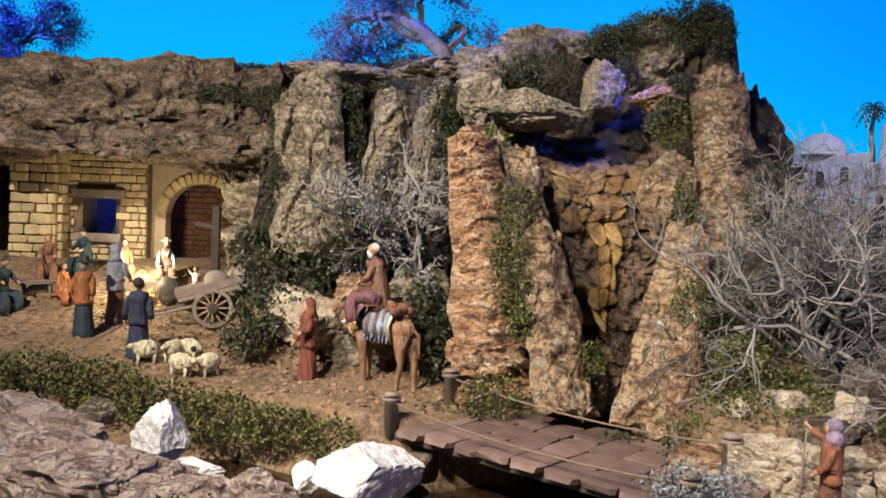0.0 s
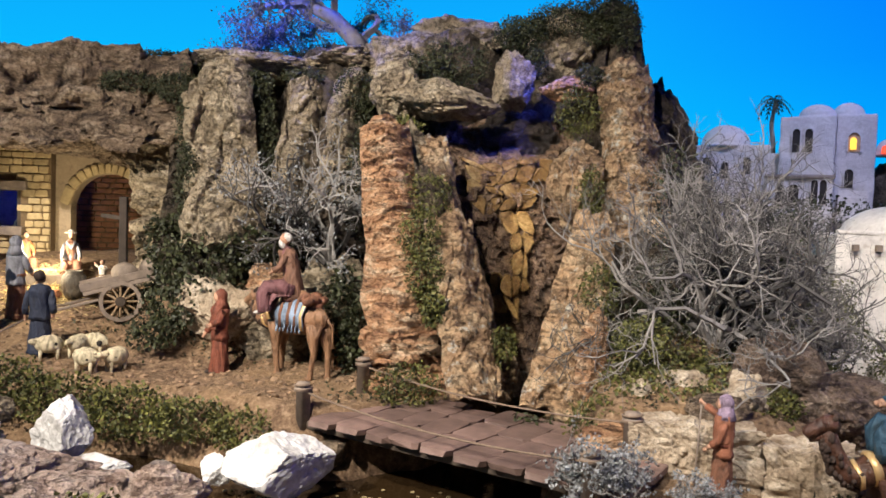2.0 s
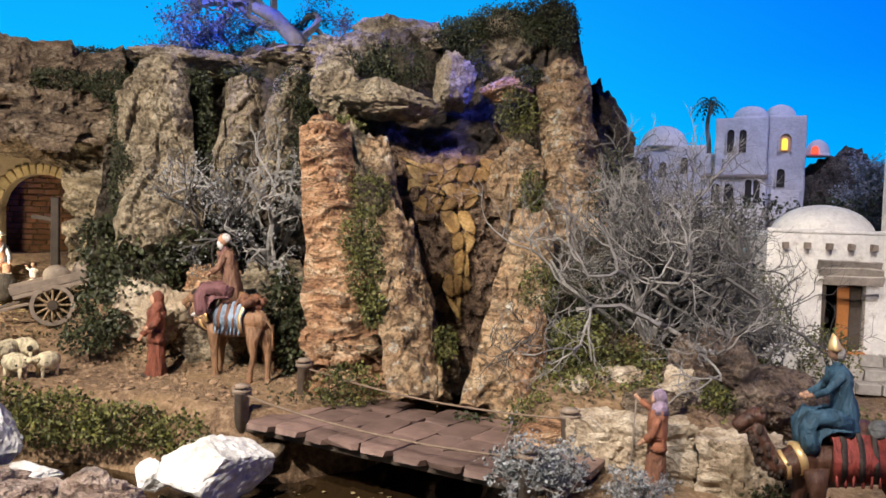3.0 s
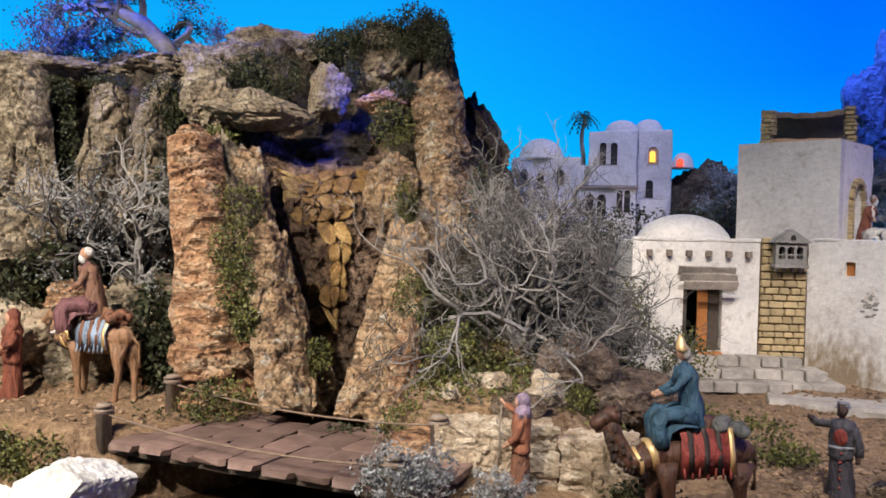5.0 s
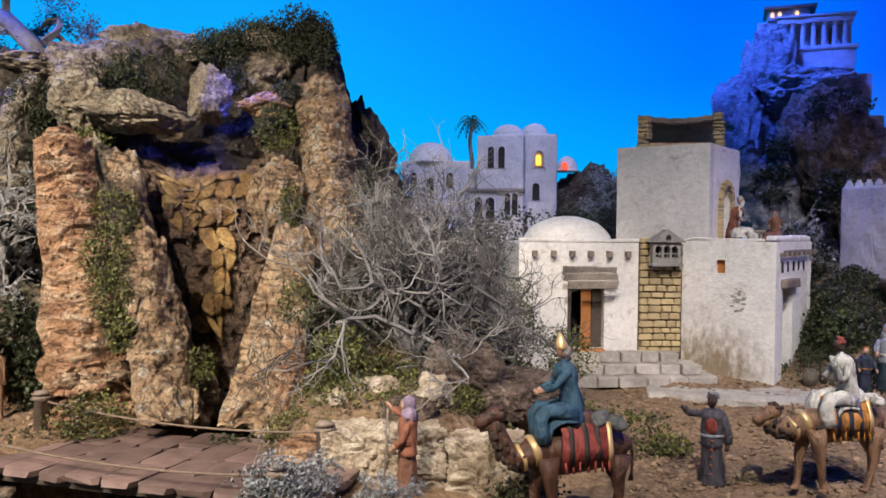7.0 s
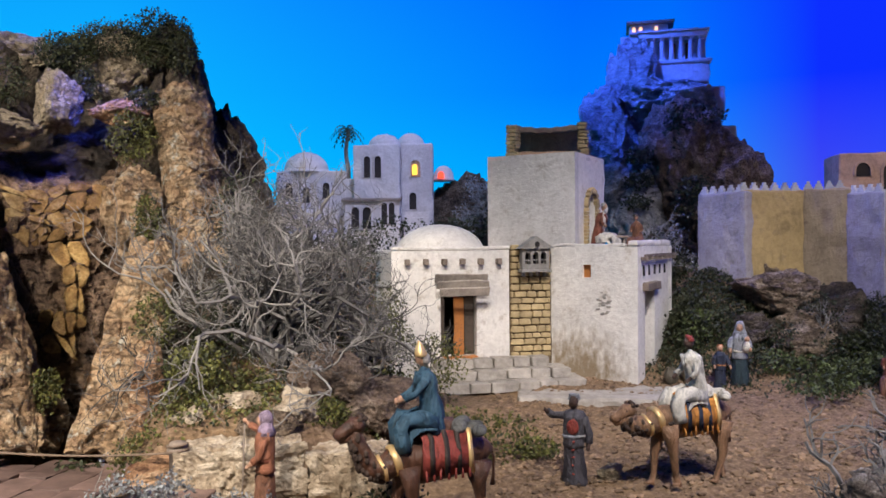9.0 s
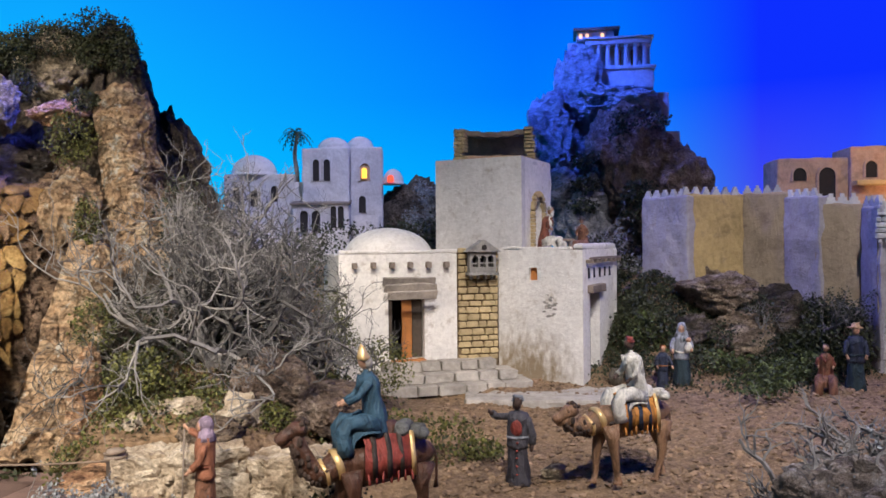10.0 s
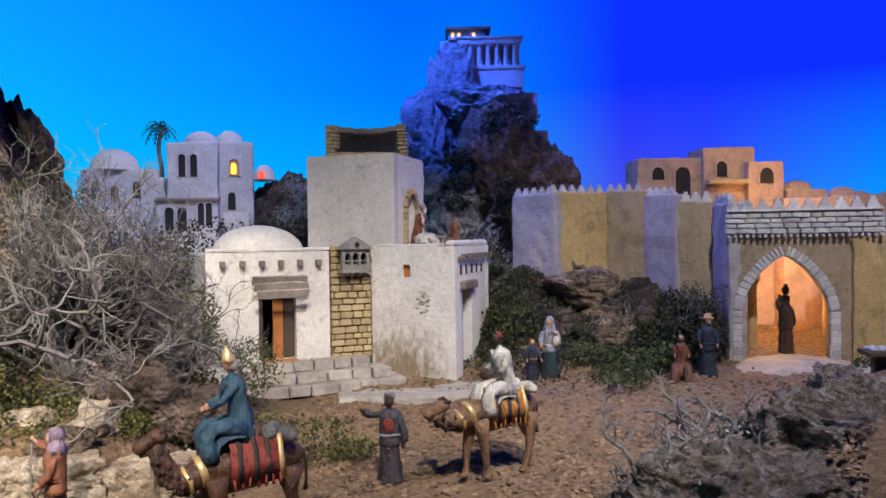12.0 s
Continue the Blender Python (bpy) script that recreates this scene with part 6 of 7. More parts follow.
clump("cliff_moss", "dark moss hanging in the cliff's clefts", MOSSLEAF, 0.010, 39, [(-0.47, 3.66, 1.22, 0.09, 0.06, 0.06), (-0.25, 3.72, 1.27, 0.1, 0.06, 0.04), (-0.02, 3.6, 1.2, 0.1, 0.06, 0.12), (0.42, 3.56, 1.33, 0.16, 0.09, 0.11), (0.2, 3.62, 1.32, 0.08, 0.06, 0.07), (-0.5, 3.7, 1.24, 0.08, 0.06, 0.06), (0.0, 3.62, 1.05, 0.07, 0.05, 0.15), (0.3, 3.66, 1.36, 0.09, 0.06, 0.04), (-0.75, 3.68, 1.05, 0.05, 0.06, 0.25), (-0.4, 3.68, 0.95, 0.04, 0.05, 0.3), (0.98, 3.42, 1.29, 0.07, 0.05, 0.04), (0.02, 3.4, 0.8, 0.06, 0.06, 0.25), (-0.72, 3.55, 0.75, 0.05, 0.05, 0.2), (0.78, 3.6, 1.36, 0.05, 0.05, 0.08)], 1900)
clump("house_hedge", "dark green growth behind the houses", MOSSLEAF, 0.02, 40, [(2.6, 4.3, 0.7, 0.4, 0.15, 0.12), (3.1, 4.2, 0.72, 0.35, 0.15, 0.14), (2.1, 3.9, 0.6, 0.3, 0.15, 0.15), (3.5, 4.2, 0.85, 0.25, 0.15, 0.12), (3.7, 3.2, 0.42, 0.18, 0.12, 0.16), (3.82, 3.1, 0.45, 0.12, 0.1, 0.16), (1.55, 3.75, 0.65, 0.15, 0.12, 0.2), (3.9, 3.3, 0.6, 0.2, 0.12, 0.15), (4.2, 3.3, 0.9, 0.25, 0.1, 0.1)], 500)
clump("wall_foot_bush", "low dark green bushes below the city wall", DEEPLEAF, 0.017, 41, [(3.72, 2.68, 0.14, 0.14, 0.1, 0.12), (3.72, 2.4, 0.08, 0.16, 0.1, 0.08), (3.6, 2.8, 0.2, 0.12, 0.08, 0.14), (3.75, 2.1, 0.08, 0.18, 0.1, 0.07), (3.5, 2.0, 0.05, 0.16, 0.08, 0.03), (3.95, 2.05, 0.08, 0.14, 0.08, 0.08), (3.62, 2.6, 0.05, 0.2, 0.14, 0.05), (3.85, 2.3, 0.08, 0.2, 0.14, 0.06), (3.66, 2.2, 0.02, 0.18, 0.12, 0.04), (4.05, 2.2, 0.12, 0.16, 0.1, 0.1), (4.52, 1.33, 0.03, 0.09, 0.06, 0.07)], 700)
clump("slope_scrub", "dark scrub on the slope below the city wall", MOSSLEAF, 0.017, 44, [(3.75, 2.75, 0.24, 0.16, 0.12, 0.1), (3.9, 2.45, 0.2, 0.2, 0.12, 0.08), (3.7, 2.5, 0.08, 0.2, 0.15, 0.07), (4.12, 2.15, 0.15, 0.16, 0.12, 0.14), (3.95, 2.15, 0.05, 0.18, 0.12, 0.05), (4.2, 2.0, 0.1, 0.1, 0.08, 0.12), (3.62, 2.9, 0.2, 0.12, 0.1, 0.14), (4.05, 2.55, 0.45, 0.1, 0.08, 0.06), (4.2, 2.22, 0.26, 0.12, 0.1, 0.16), (4.28, 2.05, 0.2, 0.1, 0.1, 0.16), (4.1, 2.4, 0.34, 0.12, 0.08, 0.1), (4.02, 2.25, 0.14, 0.16, 0.1, 0.1), (3.66, 2.9, 0.3, 0.1, 0.08, 0.14)], 1300)
clump("hill_moss", "dark moss over the temple rock", MOSSLEAF, 0.02, 42, [(4.2, 3.33, 1.46, 0.24, 0.1, 0.05), (4.06, 3.38, 1.25, 0.06, 0.06, 0.22), (3.9, 3.5, 1.2, 0.09, 0.1, 0.05), (3.88, 3.5, 1.05, 0.09, 0.1, 0.05), (3.86, 3.5, 0.92, 0.09, 0.1, 0.05), (4.1, 3.25, 1.0, 0.12, 0.08, 0.08)], 900)
clump("fore_scrub", "grey-green scrub over rough rock", SILVERLEAF, 0.014, 43, [(2.6, 1.15, -0.03, 0.14, 0.1, 0.04), (2.85, 1.1, 0.1, 0.2, 0.14, 0.06), (2.45, 1.05, 0.02, 0.16, 0.1, 0.05), (2.4, 1.25, -0.1, 0.1, 0.08, 0.03)], 220)


def carpet(name, label, material, size, seed, patches, count, category="plant"):
    """Low growth that hugs the ground; a patch is (x, y, rx, ry)."""
    g = np.random.default_rng(seed)
    P = []
    for x, y, a, b in patches:
        for _ in range(int(count * (a * b) / 0.04)):
            u, v = g.normal(0, 0.5, 2)
            px, py = x + u * a, y + v * b
            if noise.noise(Vector((px * 6, py * 6, seed))) > -0.25:
                P.append((px, py, height(px, py) + g.uniform(0, 0.035)))
    return tagged(leaves(name, np.array(P), size, material, 1, 0.006, seed=seed, up=0.7), label, category, kind="stuff")


carpet("mound_groundcover", "low green and brown groundcover on the mound", GREENLEAF, 0.014, 51, [(1.15, 2.55, 0.35, 0.2), (1.5, 2.75, 0.4, 0.25), (1.8, 2.9, 0.3, 0.25), (0.95, 2.55, 0.2, 0.2), (1.75, 2.6, 0.2, 0.15)], 900)
carpet("brown_groundcover", "dry russet moss on the mound", leaf_mat("russet_moss_leaf", (0.04, 0.022, 0.01), (0.15, 0.09, 0.035)), 0.012, 52, [(1.1, 2.7, 0.35, 0.25), (1.5, 2.6, 0.35, 0.2), (0.95, 2.75, 0.2, 0.2), (1.4, 3.0, 0.4, 0.2)], 1000)
carpet("slope_groundcover", "dark groundcover on the slope by the wall", MOSSLEAF, 0.015, 53, [(3.75, 2.6, 0.4, 0.3), (3.9, 2.25, 0.35, 0.25), (3.6, 2.85, 0.3, 0.25), (4.1, 2.1, 0.25, 0.2), (3.85, 2.95, 0.35, 0.25), (3.6, 3.1, 0.25, 0.2), (4.0, 2.75, 0.3, 0.3)], 1700)
carpet("cliff_groundcover", "dark groundcover below the cliff", MOSSLEAF, 0.014, 54, [(-0.6, 3.5, 0.4, 0.15), (-0.2, 3.4, 0.3, 0.12), (0.1, 2.85, 0.15, 0.08), (-0.9, 3.75, 0.2, 0.2)], 900)


# ---- carved figurines, animals and goods ----
def tint(name, colour, rough=0.6):
    """Painted plaster: fold shading put into the colour, dark in creases, lighter on ridges."""
    k = Tree(name)
    folds, fine, broad = k.noise(34, 5, 0.6, k.stretch(1, 1, 0.35), 1.2), k.noise(120, 5, 0.7), k.noise(11, 4)
    lo, hi = tuple(c * 0.32 for c in colour), tuple(min(1, c * 1.35 + 0.015) for c in colour)
    col = k.ramp(folds, (0.34, lo), (0.5, colour), (0.68, hi))
    col = k.mix(0.3, col, k.ramp(k.sum(fine, k.sum(broad, 0.5, "MULTIPLY")), (0.55, lo), (0.95, hi)))
    k.bump(k.sum(folds, k.sum(fine, 0.15, "MULTIPLY")), 1.0, 0.014)
    return k.done(col, rough + 0.05)


SKIN, DARKSKIN, HAIR, GREYHAIR = tint("painted_skin", (0.48, 0.27, 0.17)), tint("dark_painted_skin", (0.06, 0.03, 0.02)), tint("dark_hair_paint", (0.04, 0.025, 0.018)), tint("white_beard_paint", (0.6, 0.58, 0.55))
RUST, BROWN, TEAL, NAVY, BLUECLOTH, WHITECLOTH, ORANGECLOTH, GREYCLOTH, MAUVE, REDCLOTH = (tint(n + "_cloth", c) for n, c in (("rust", (0.19, 0.052, 0.025)), ("brown", (0.2, 0.085, 0.045)), ("dark_teal", (0.015, 0.035, 0.045)), ("navy", (0.02, 0.028, 0.055)), ("petrol_blue", (0.028, 0.08, 0.125)), ("cream", (0.62, 0.58, 0.5)), ("orange_brown", (0.36, 0.13, 0.035)), ("grey", (0.26, 0.27, 0.3)), ("mauve", (0.3, 0.22, 0.3)), ("red", (0.26, 0.04, 0.028))))
GOLD = plain_mat("gilt_paint", (0.8, 0.55, 0.25), 0.4, 0.5, 0.2, 40)
CAMELTAN, CAMELBROWN = tint("tan_camel_paint", (0.25, 0.135, 0.07), 0.5), tint("dark_brown_camel_paint", (0.085, 0.036, 0.02), 0.35)
WOOL, BLACKWOOL = tint("cream_wool", (0.62, 0.54, 0.36), 0.9), tint("black_wool", (0.03, 0.025, 0.02), 0.9)


def figurine(at, h, turn, robe, cloak, label, head="bare", hair=None, skin=None, arms=((-0.13, -0.1, 0.5), (0.13, -0.1, 0.5)), seated=False, apron=None, staff=None, group="carved figurines", prop=None):
    """A plain carved figure in one mesh, facing -y before the turn."""
    mats = [robe, cloak, skin or SKIN, hair or HAIR, apron or robe, WOOD, REDCLOTH]
    bm = bmesh.new()
    S = Matrix.Diagonal((h, h * 0.8, h, 1))
    if seated:
        lathe(bm, [(0.15, 0.1), (0.16, 0.18), (0.135, 0.3), (0.11, 0.42), (0.125, 0.62), (0.11, 0.71), (0.045, 0.77), (0.03, 0.8)], S, 22, 0, 0.08, 7)
        for s in (-1, 1):
            tube(bm, [(s * 0.07 * h, 0.02 * h, 0.22 * h), (s * 0.11 * h, -0.14 * h, 0.27 * h), (s * 0.125 * h, -0.29 * h, 0.27 * h), (s * 0.13 * h, -0.35 * h, 0.18 * h), (s * 0.13 * h, -0.33 * h, 0.06 * h), (s * 0.13 * h, -0.31 * h, -0.04 * h)], [0.12 * h, 0.1 * h, 0.085 * h, 0.08 * h, 0.085 * h, 0.095 * h], 12, 0)
            ball(bm, (s * 0.13 * h, -0.4 * h, -0.05 * h), (0.035 * h, 0.075 * h, 0.028 * h), 3, 2)
        drape = []
        for i in range(9):
            u = i / 8 * 2 - 1
            drape.append([bm.verts.new((u * 0.2 * h * (1 - 0.12 * q), (-0.02 - 0.27 * min(1, q * 1.6)) * h + 0.05 * h * abs(u), (0.32 - 0.3 * max(0, q - 0.45) ** 0.8 - 0.17 * u * u + 0.018 * math.sin(7 * u + 5 * q)) * h)) for q in [k / 7 for k in range(8)]])
        got = [bm.faces.new((a[k], a[k + 1], b[k + 1], b[k])) for a, b in zip(drape, drape[1:]) for k in range(7)]
        for v in bmesh.ops.extrude_face_region(bm, geom=got)["geom"]:
            if isinstance(v, bmesh.types.BMVert):
                v.co += Vector((0, -0.3, 1)) * 0.012 * h
        lathe(bm, [(0.17, 0.12), (0.15, 0.3), (0.128, 0.5), (0.13, 0.64), (0.115, 0.71), (0.06, 0.77)], S @ pose(0, 0.025, 0), 22, 1, 0.1, 8)
        tube(bm, [(-0.08 * h, -0.06 * h, 0.73 * h), (0, -0.1 * h, 0.6 * h), (0.08 * h, -0.06 * h, 0.73 * h)], [0.03 * h, 0.035 * h, 0.03 * h], 8, 1)
        sh, hd = 0.68, 0.88
    else:
        lathe(bm, [(0.135, 0.0), (0.14, 0.02), (0.125, 0.15), (0.11, 0.35), (0.095, 0.55), (0.105, 0.68), (0.115, 0.76), (0.09, 0.805), (0.04, 0.835), (0.03, 0.85)], S, 26, 0, 0.13, 9)
        lathe(bm, [(0.128, 0.42), (0.118, 0.55), (0.122, 0.68), (0.128, 0.765), (0.1, 0.815), (0.05, 0.838)], S @ pose(0, 0.01, 0), 18, 1, 0.06, 5)
        lathe(bm, [(0.122, 0.53), (0.122, 0.56)], S, 18, 4)
        for s in (-1, 1):
            ball(bm, (s * 0.06 * h, -0.1 * h, 0.02 * h), (0.035 * h, 0.06 * h, 0.022 * h), 3, 1)
        sh, hd = 0.76, 0.92
    ball(bm, (0, -0.012 * h, hd * h), (0.058 * h, 0.066 * h, 0.076 * h), 2, 2)
    if head == "bare":
        ball(bm, (0, 0.026 * h, (hd + 0.022) * h), (0.066 * h, 0.062 * h, 0.07 * h), 3, 2)
    elif head == "hood":
        ball(bm, (0, 0.014 * h, (hd + 0.012) * h), (0.08 * h, 0.078 * h, 0.092 * h), 3 if hair else 1, 2)
        lathe(bm, [(0.12, sh + 0.03), (0.085, sh + 0.1), (0.07, hd)], S @ pose(0, 0.02, 0), 14, 3 if hair else 1)
    elif head == "turban":
        for k in range(3):
            lathe(bm, [(0.05, hd + 0.02 + 0.022 * k), (0.078 - 0.008 * k, hd + 0.03 + 0.022 * k), (0.05, hd + 0.045 + 0.022 * k)], S @ pose(0, 0.008, 0), 14, 4)
    elif head == "hat":
        lathe(bm, [(0.11, hd + 0.035), (0.115, hd + 0.045), (0.06, hd + 0.055), (0.055, hd + 0.1), (0.03, hd + 0.115)], S, 16, 3)
    elif head == "crown":
        ball(bm, (0, 0.03 * h, (hd + 0.0) * h), (0.066 * h, 0.062 * h, 0.08 * h), 3, 2)
        lathe(bm, [(0.074, hd + 0.025), (0.084, hd + 0.03), (0.086, hd + 0.055), (0.064, hd + 0.1), (0.034, hd + 0.15), (0.006, hd + 0.195)], S, 16, 4)
    if hair is GREYHAIR:
        ball(bm, (0, -0.06 * h, (hd - 0.06) * h), (0.045 * h, 0.04 * h, 0.075 * h), 3, 2)
    for s, (ax, ay, az) in zip((-1, 1), arms):
        a, c = Vector((s * 0.11 * h, 0, sh * h)), Vector((ax * h, ay * h, az * h))
        e = (a + c) / 2 + Vector((s * 0.03 * h, 0.03 * h, -0.03 * h))
        tube(bm, [a, a.lerp(e, 0.5), e, e.lerp(c, 0.6)], [0.04 * h, 0.042 * h, 0.038 * h, 0.04 * h], 9, 1)
        tube(bm, [e.lerp(c, 0.5), c], [0.026 * h, 0.02 * h], 8, 2)
        ball(bm, c, (0.026 * h, 0.026 * h, 0.032 * h), 2, 1)
    if staff:
        (x0, y0, z0), (x1, y1, z1) = staff
        tube(bm, [(x0 * h, y0 * h, z0 * h), (x1 * h, y1 * h, z1 * h)], [0.01 * h, 0.009 * h], 6, 5)
    if prop == "bib":
        ball(bm, (0, -0.075 * h, 0.66 * h), (0.07 * h, 0.035 * h, 0.1 * h), 6, 2)
        for k in range(5):
            ball(bm, (0.01 * h, -0.092 * h, (0.5 - 0.09 * k) * h), (0.02 * h, 0.03 * h, 0.014 * h), 6, 1)
    if prop == "jar":
        lathe(bm, [(0.03, 1.02), (0.06, 1.06), (0.065, 1.12), (0.03, 1.18), (0.04, 1.2)], Matrix.Diagonal((h, h, h, 1)), 12, 3)
    if prop == "child":
        ball(bm, (0.1 * h, -0.1 * h, 0.62 * h), (0.06 * h, 0.06 * h, 0.1 * h), 4, 2)
        ball(bm, (0.1 * h, -0.11 * h, 0.75 * h), (0.04 * h, 0.04 * h, 0.045 * h), 2, 2)
    for v in bm.verts:
        if seated and v.co.z > 0.3 * h:
            v.co.y -= 0.16 * (v.co.z - 0.3 * h)
        v.co += Vector(noise.noise_vector(v.co * (10 / h) + Vector((at[0] * 9, 0, 0)))) * 0.014 * h
        v.co += Vector(noise.noise_vector(Vector((v.co.x * 26, v.co.y * 26, v.co.z * 9)) / h)) * 0.011 * h
    ob = part("figurine", bm, mats, None, smooth=True)
    ob.matrix_world = pose(*at, 0, 0, turn)
    return tagged(ob, label, "figurine", group)


def camel(at, h, turn, hide, cloth, cloth2, label, neck=0.0, gait=0.1, pack=None):
    """A standing camel in one mesh, h at the hump, facing -x before the turn."""
    bm = bmesh.new()
    L = h
    tube(bm, [(-0.42 * L, 0, 0.66 * h), (-0.34 * L, 0, 0.66 * h), (-0.15 * L, 0, 0.63 * h), (0.1 * L, 0, 0.64 * h), (0.3 * L, 0, 0.68 * h), (0.4 * L, 0, 0.68 * h), (0.45 * L, 0, 0.66 * h)], [0.07 * h, 0.14 * h, 0.175 * h, 0.165 * h, 0.15 * h, 0.1 * h, 0.04 * h], 14, 0, 0.78)
    ball(bm, (0.02 * L, 0, 0.82 * h), (0.17 * L, 0.085 * L, 0.17 * h), 0, 2)
    tube(bm, [(-0.34 * L, 0, 0.68 * h), (-0.46 * L, 0, 0.6 * h), (-0.58 * L, 0, 0.62 * h), (-0.66 * L, 0, (0.74 + neck) * h), (-0.7 * L, 0, (0.88 + neck) * h)], [0.12 * h, 0.1 * h, 0.085 * h, 0.065 * h, 0.055 * h], 12, 0)
    tube(bm, [(-0.62 * L, 0, (0.88 + neck) * h), (-0.66 * L, 0, (0.905 + neck) * h), (-0.71 * L, 0, (0.905 + neck) * h), (-0.76 * L, 0, (0.875 + neck) * h), (-0.81 * L, 0, (0.845 + neck) * h), (-0.85 * L, 0, (0.83 + neck) * h), (-0.865 * L, 0, (0.82 + neck) * h)], [0.04 * h, 0.078 * h, 0.072 * h, 0.056 * h, 0.054 * h, 0.046 * h, 0.02 * h], 14, 0)
    tube(bm, [(-0.68 * L, 0, (0.855 + neck) * h), (-0.76 * L, 0, (0.81 + neck) * h), (-0.825 * L, 0, (0.785 + neck) * h)], [0.05 * h, 0.036 * h, 0.02 * h], 9, 0)
    for s in (-1, 1):
        ball(bm, (-0.725 * L, s * 0.06 * h, (0.905 + neck) * h), (0.014 * h, 0.012 * h, 0.012 * h), 4, 1)
        ball(bm, (-0.72 * L, s * 0.054 * h, (0.924 + neck) * h), (0.03 * h, 0.018 * h, 0.014 * h), 0, 1)
        ball(bm, (-0.85 * L, s * 0.026 * h, (0.845 + neck) * h), (0.01 * h, 0.01 * h, 0.01 * h), 4, 1)
    dice = np.random.default_rng(3)
    bend = [(-0.46, 0.6), (-0.58, 0.62), (-0.66, 0.74 + neck), (-0.69, 0.84 + neck)]
    for _ in range(110):
        t = dice.uniform(0, 2.999)
        (ax, az), (bx, bz) = bend[int(t)], bend[int(t) + 1]
        q, a = t - int(t), dice.normal(0, 0.75)
        nx, nz = -(bz - az), bx - ax
        ln = math.hypot(nx, nz)
        r = 0.095 - 0.012 * t
        ball(bm, ((ax + (bx - ax) * q + nx / ln * r * math.cos(a)) * h, math.sin(a) * r * h, (az + (bz - az) * q + nz / ln * r * math.cos(a)) * h), (0.022 * h, 0.022 * h, 0.03 * h), 4, 1)
    for _ in range(16):
        ball(bm, (-0.65 * L + dice.normal(0, 0.02) * h, dice.normal(0, 0.03) * h, (0.965 + neck) * h + dice.normal(0, 0.012) * h), (0.022 * h, 0.022 * h, 0.022 * h), 4, 1)
    for s in (-1, 1):
        ball(bm, (-0.66 * L, s * 0.045 * L, (0.965 + neck) * h), (0.016 * h, 0.012 * h, 0.03 * h), 0, 1)
        for x, g in ((-0.28, -s * gait), (0.34, s * gait)):
            y = s * 0.085 * L
            tube(bm, [(x * L, y, 0.62 * h), ((x + 0.3 * g) * L, y, 0.45 * h), ((x + 0.5 * g + (0.03 if x > 0 else -0.01)) * L, y, 0.3 * h), ((x + 0.75 * g) * L, y, 0.12 * h), ((x + g) * L, y, 0.03 * h), ((x + g - 0.01) * L, y, 0.0)], [0.1 * h, 0.068 * h, 0.042 * h, 0.03 * h, 0.034 * h, 0.045 * h], 9, 0)
            ball(bm, ((x + g - 0.02) * L, y, 0.02 * h), (0.05 * h, 0.04 * h, 0.022 * h), 0, 1)
    tube(bm, [(0.45 * L, 0, 0.68 * h), (0.5 * L, 0.01, 0.6 * h), (0.49 * L, 0.015, 0.45 * h), (0.5 * L, 0.02, 0.36 * h)], [0.018 * h, 0.014 * h, 0.012 * h, 0.022 * h], 7, 0)
    for x0, x1, slot, grow in ((-0.18, 0.24, 1, 1.0), (-0.13, -0.09, 2, 1.05), (-0.01, 0.03, 2, 1.05), (0.1, 0.14, 2, 1.05), (0.2, 0.235, 3, 1.04)):
        rows = []
        for i in range(2):
            row = []
            for k in range(13):
                a = math.pi * (k / 12) * 1.1 - 0.16
                hang = 0.06 * h if k in (0, 12) else 0
                row.append(bm.verts.new(((x0 + (x1 - x0) * i) * L, math.cos(a) * 0.165 * h * grow, 0.66 * h + math.sin(a) * 0.24 * h * grow - hang - 0.015 * h * math.sin(k * 2.1))))
            rows.append(row)
        for k in range(12):
            bm.faces.new((rows[0][k], rows[0][k + 1], rows[1][k + 1], rows[1][k])).material_index = slot
        got = [f for f in bm.faces if f.material_index == slot and all(v in rows[0] or v in rows[1] for v in f.verts)]
        ex = bmesh.ops.extrude_face_region(bm, geom=got)
        for v in ex["geom"]:
            if isinstance(v, bmesh.types.BMVert):
                v.co += Vector((0, v.co.y, v.co.z - 0.66 * h)).normalized() * 0.012 * h
    lathe(bm, [(0.125, 0), (0.125, 0.05)], pose(-0.4 * L, 0, 0.66 * h, 0, 75, 0) @ Matrix.Diagonal((h, h, h, 1)), 14, 3)
    for s in (-1, 1):
        for k in range(7):
            tube(bm, [((-0.16 + 0.06 * k) * L, s * 0.172 * h, 0.6 * h), ((-0.16 + 0.06 * k) * L, s * 0.182 * h, 0.52 * h)], [0.009 * h, 0.012 * h], 5, 1)
    lathe(bm, [(0.11, 0), (0.11, 0.03)], pose(-0.49 * L, 0, 0.6 * h, 0, 70, 0) @ Matrix.Diagonal((h, h, h, 1)), 14, 3)
    for k in range(14):
        ball(bm, (0.24 * L + dice.normal(0, 0.05) * h, dice.normal(0, 0.08) * h, 0.87 * h + dice.normal(0, 0.025) * h), (0.07 * h, 0.07 * h, 0.05 * h), 5, 2)
    for v in bm.verts:
        v.co += Vector(noise.noise_vector(v.co * (9 / h))) * 0.016 * h
    ob = part("camel_figurine", bm, [hide, cloth, cloth2, GOLD, tint("camel_mane", (0.05, 0.028, 0.018), 0.8), pack or cloth2], None, smooth=True)
    ob.matrix_world = pose(*at, 0, 0, turn)
    return tagged(ob, label, "figurine", "camel figurines")


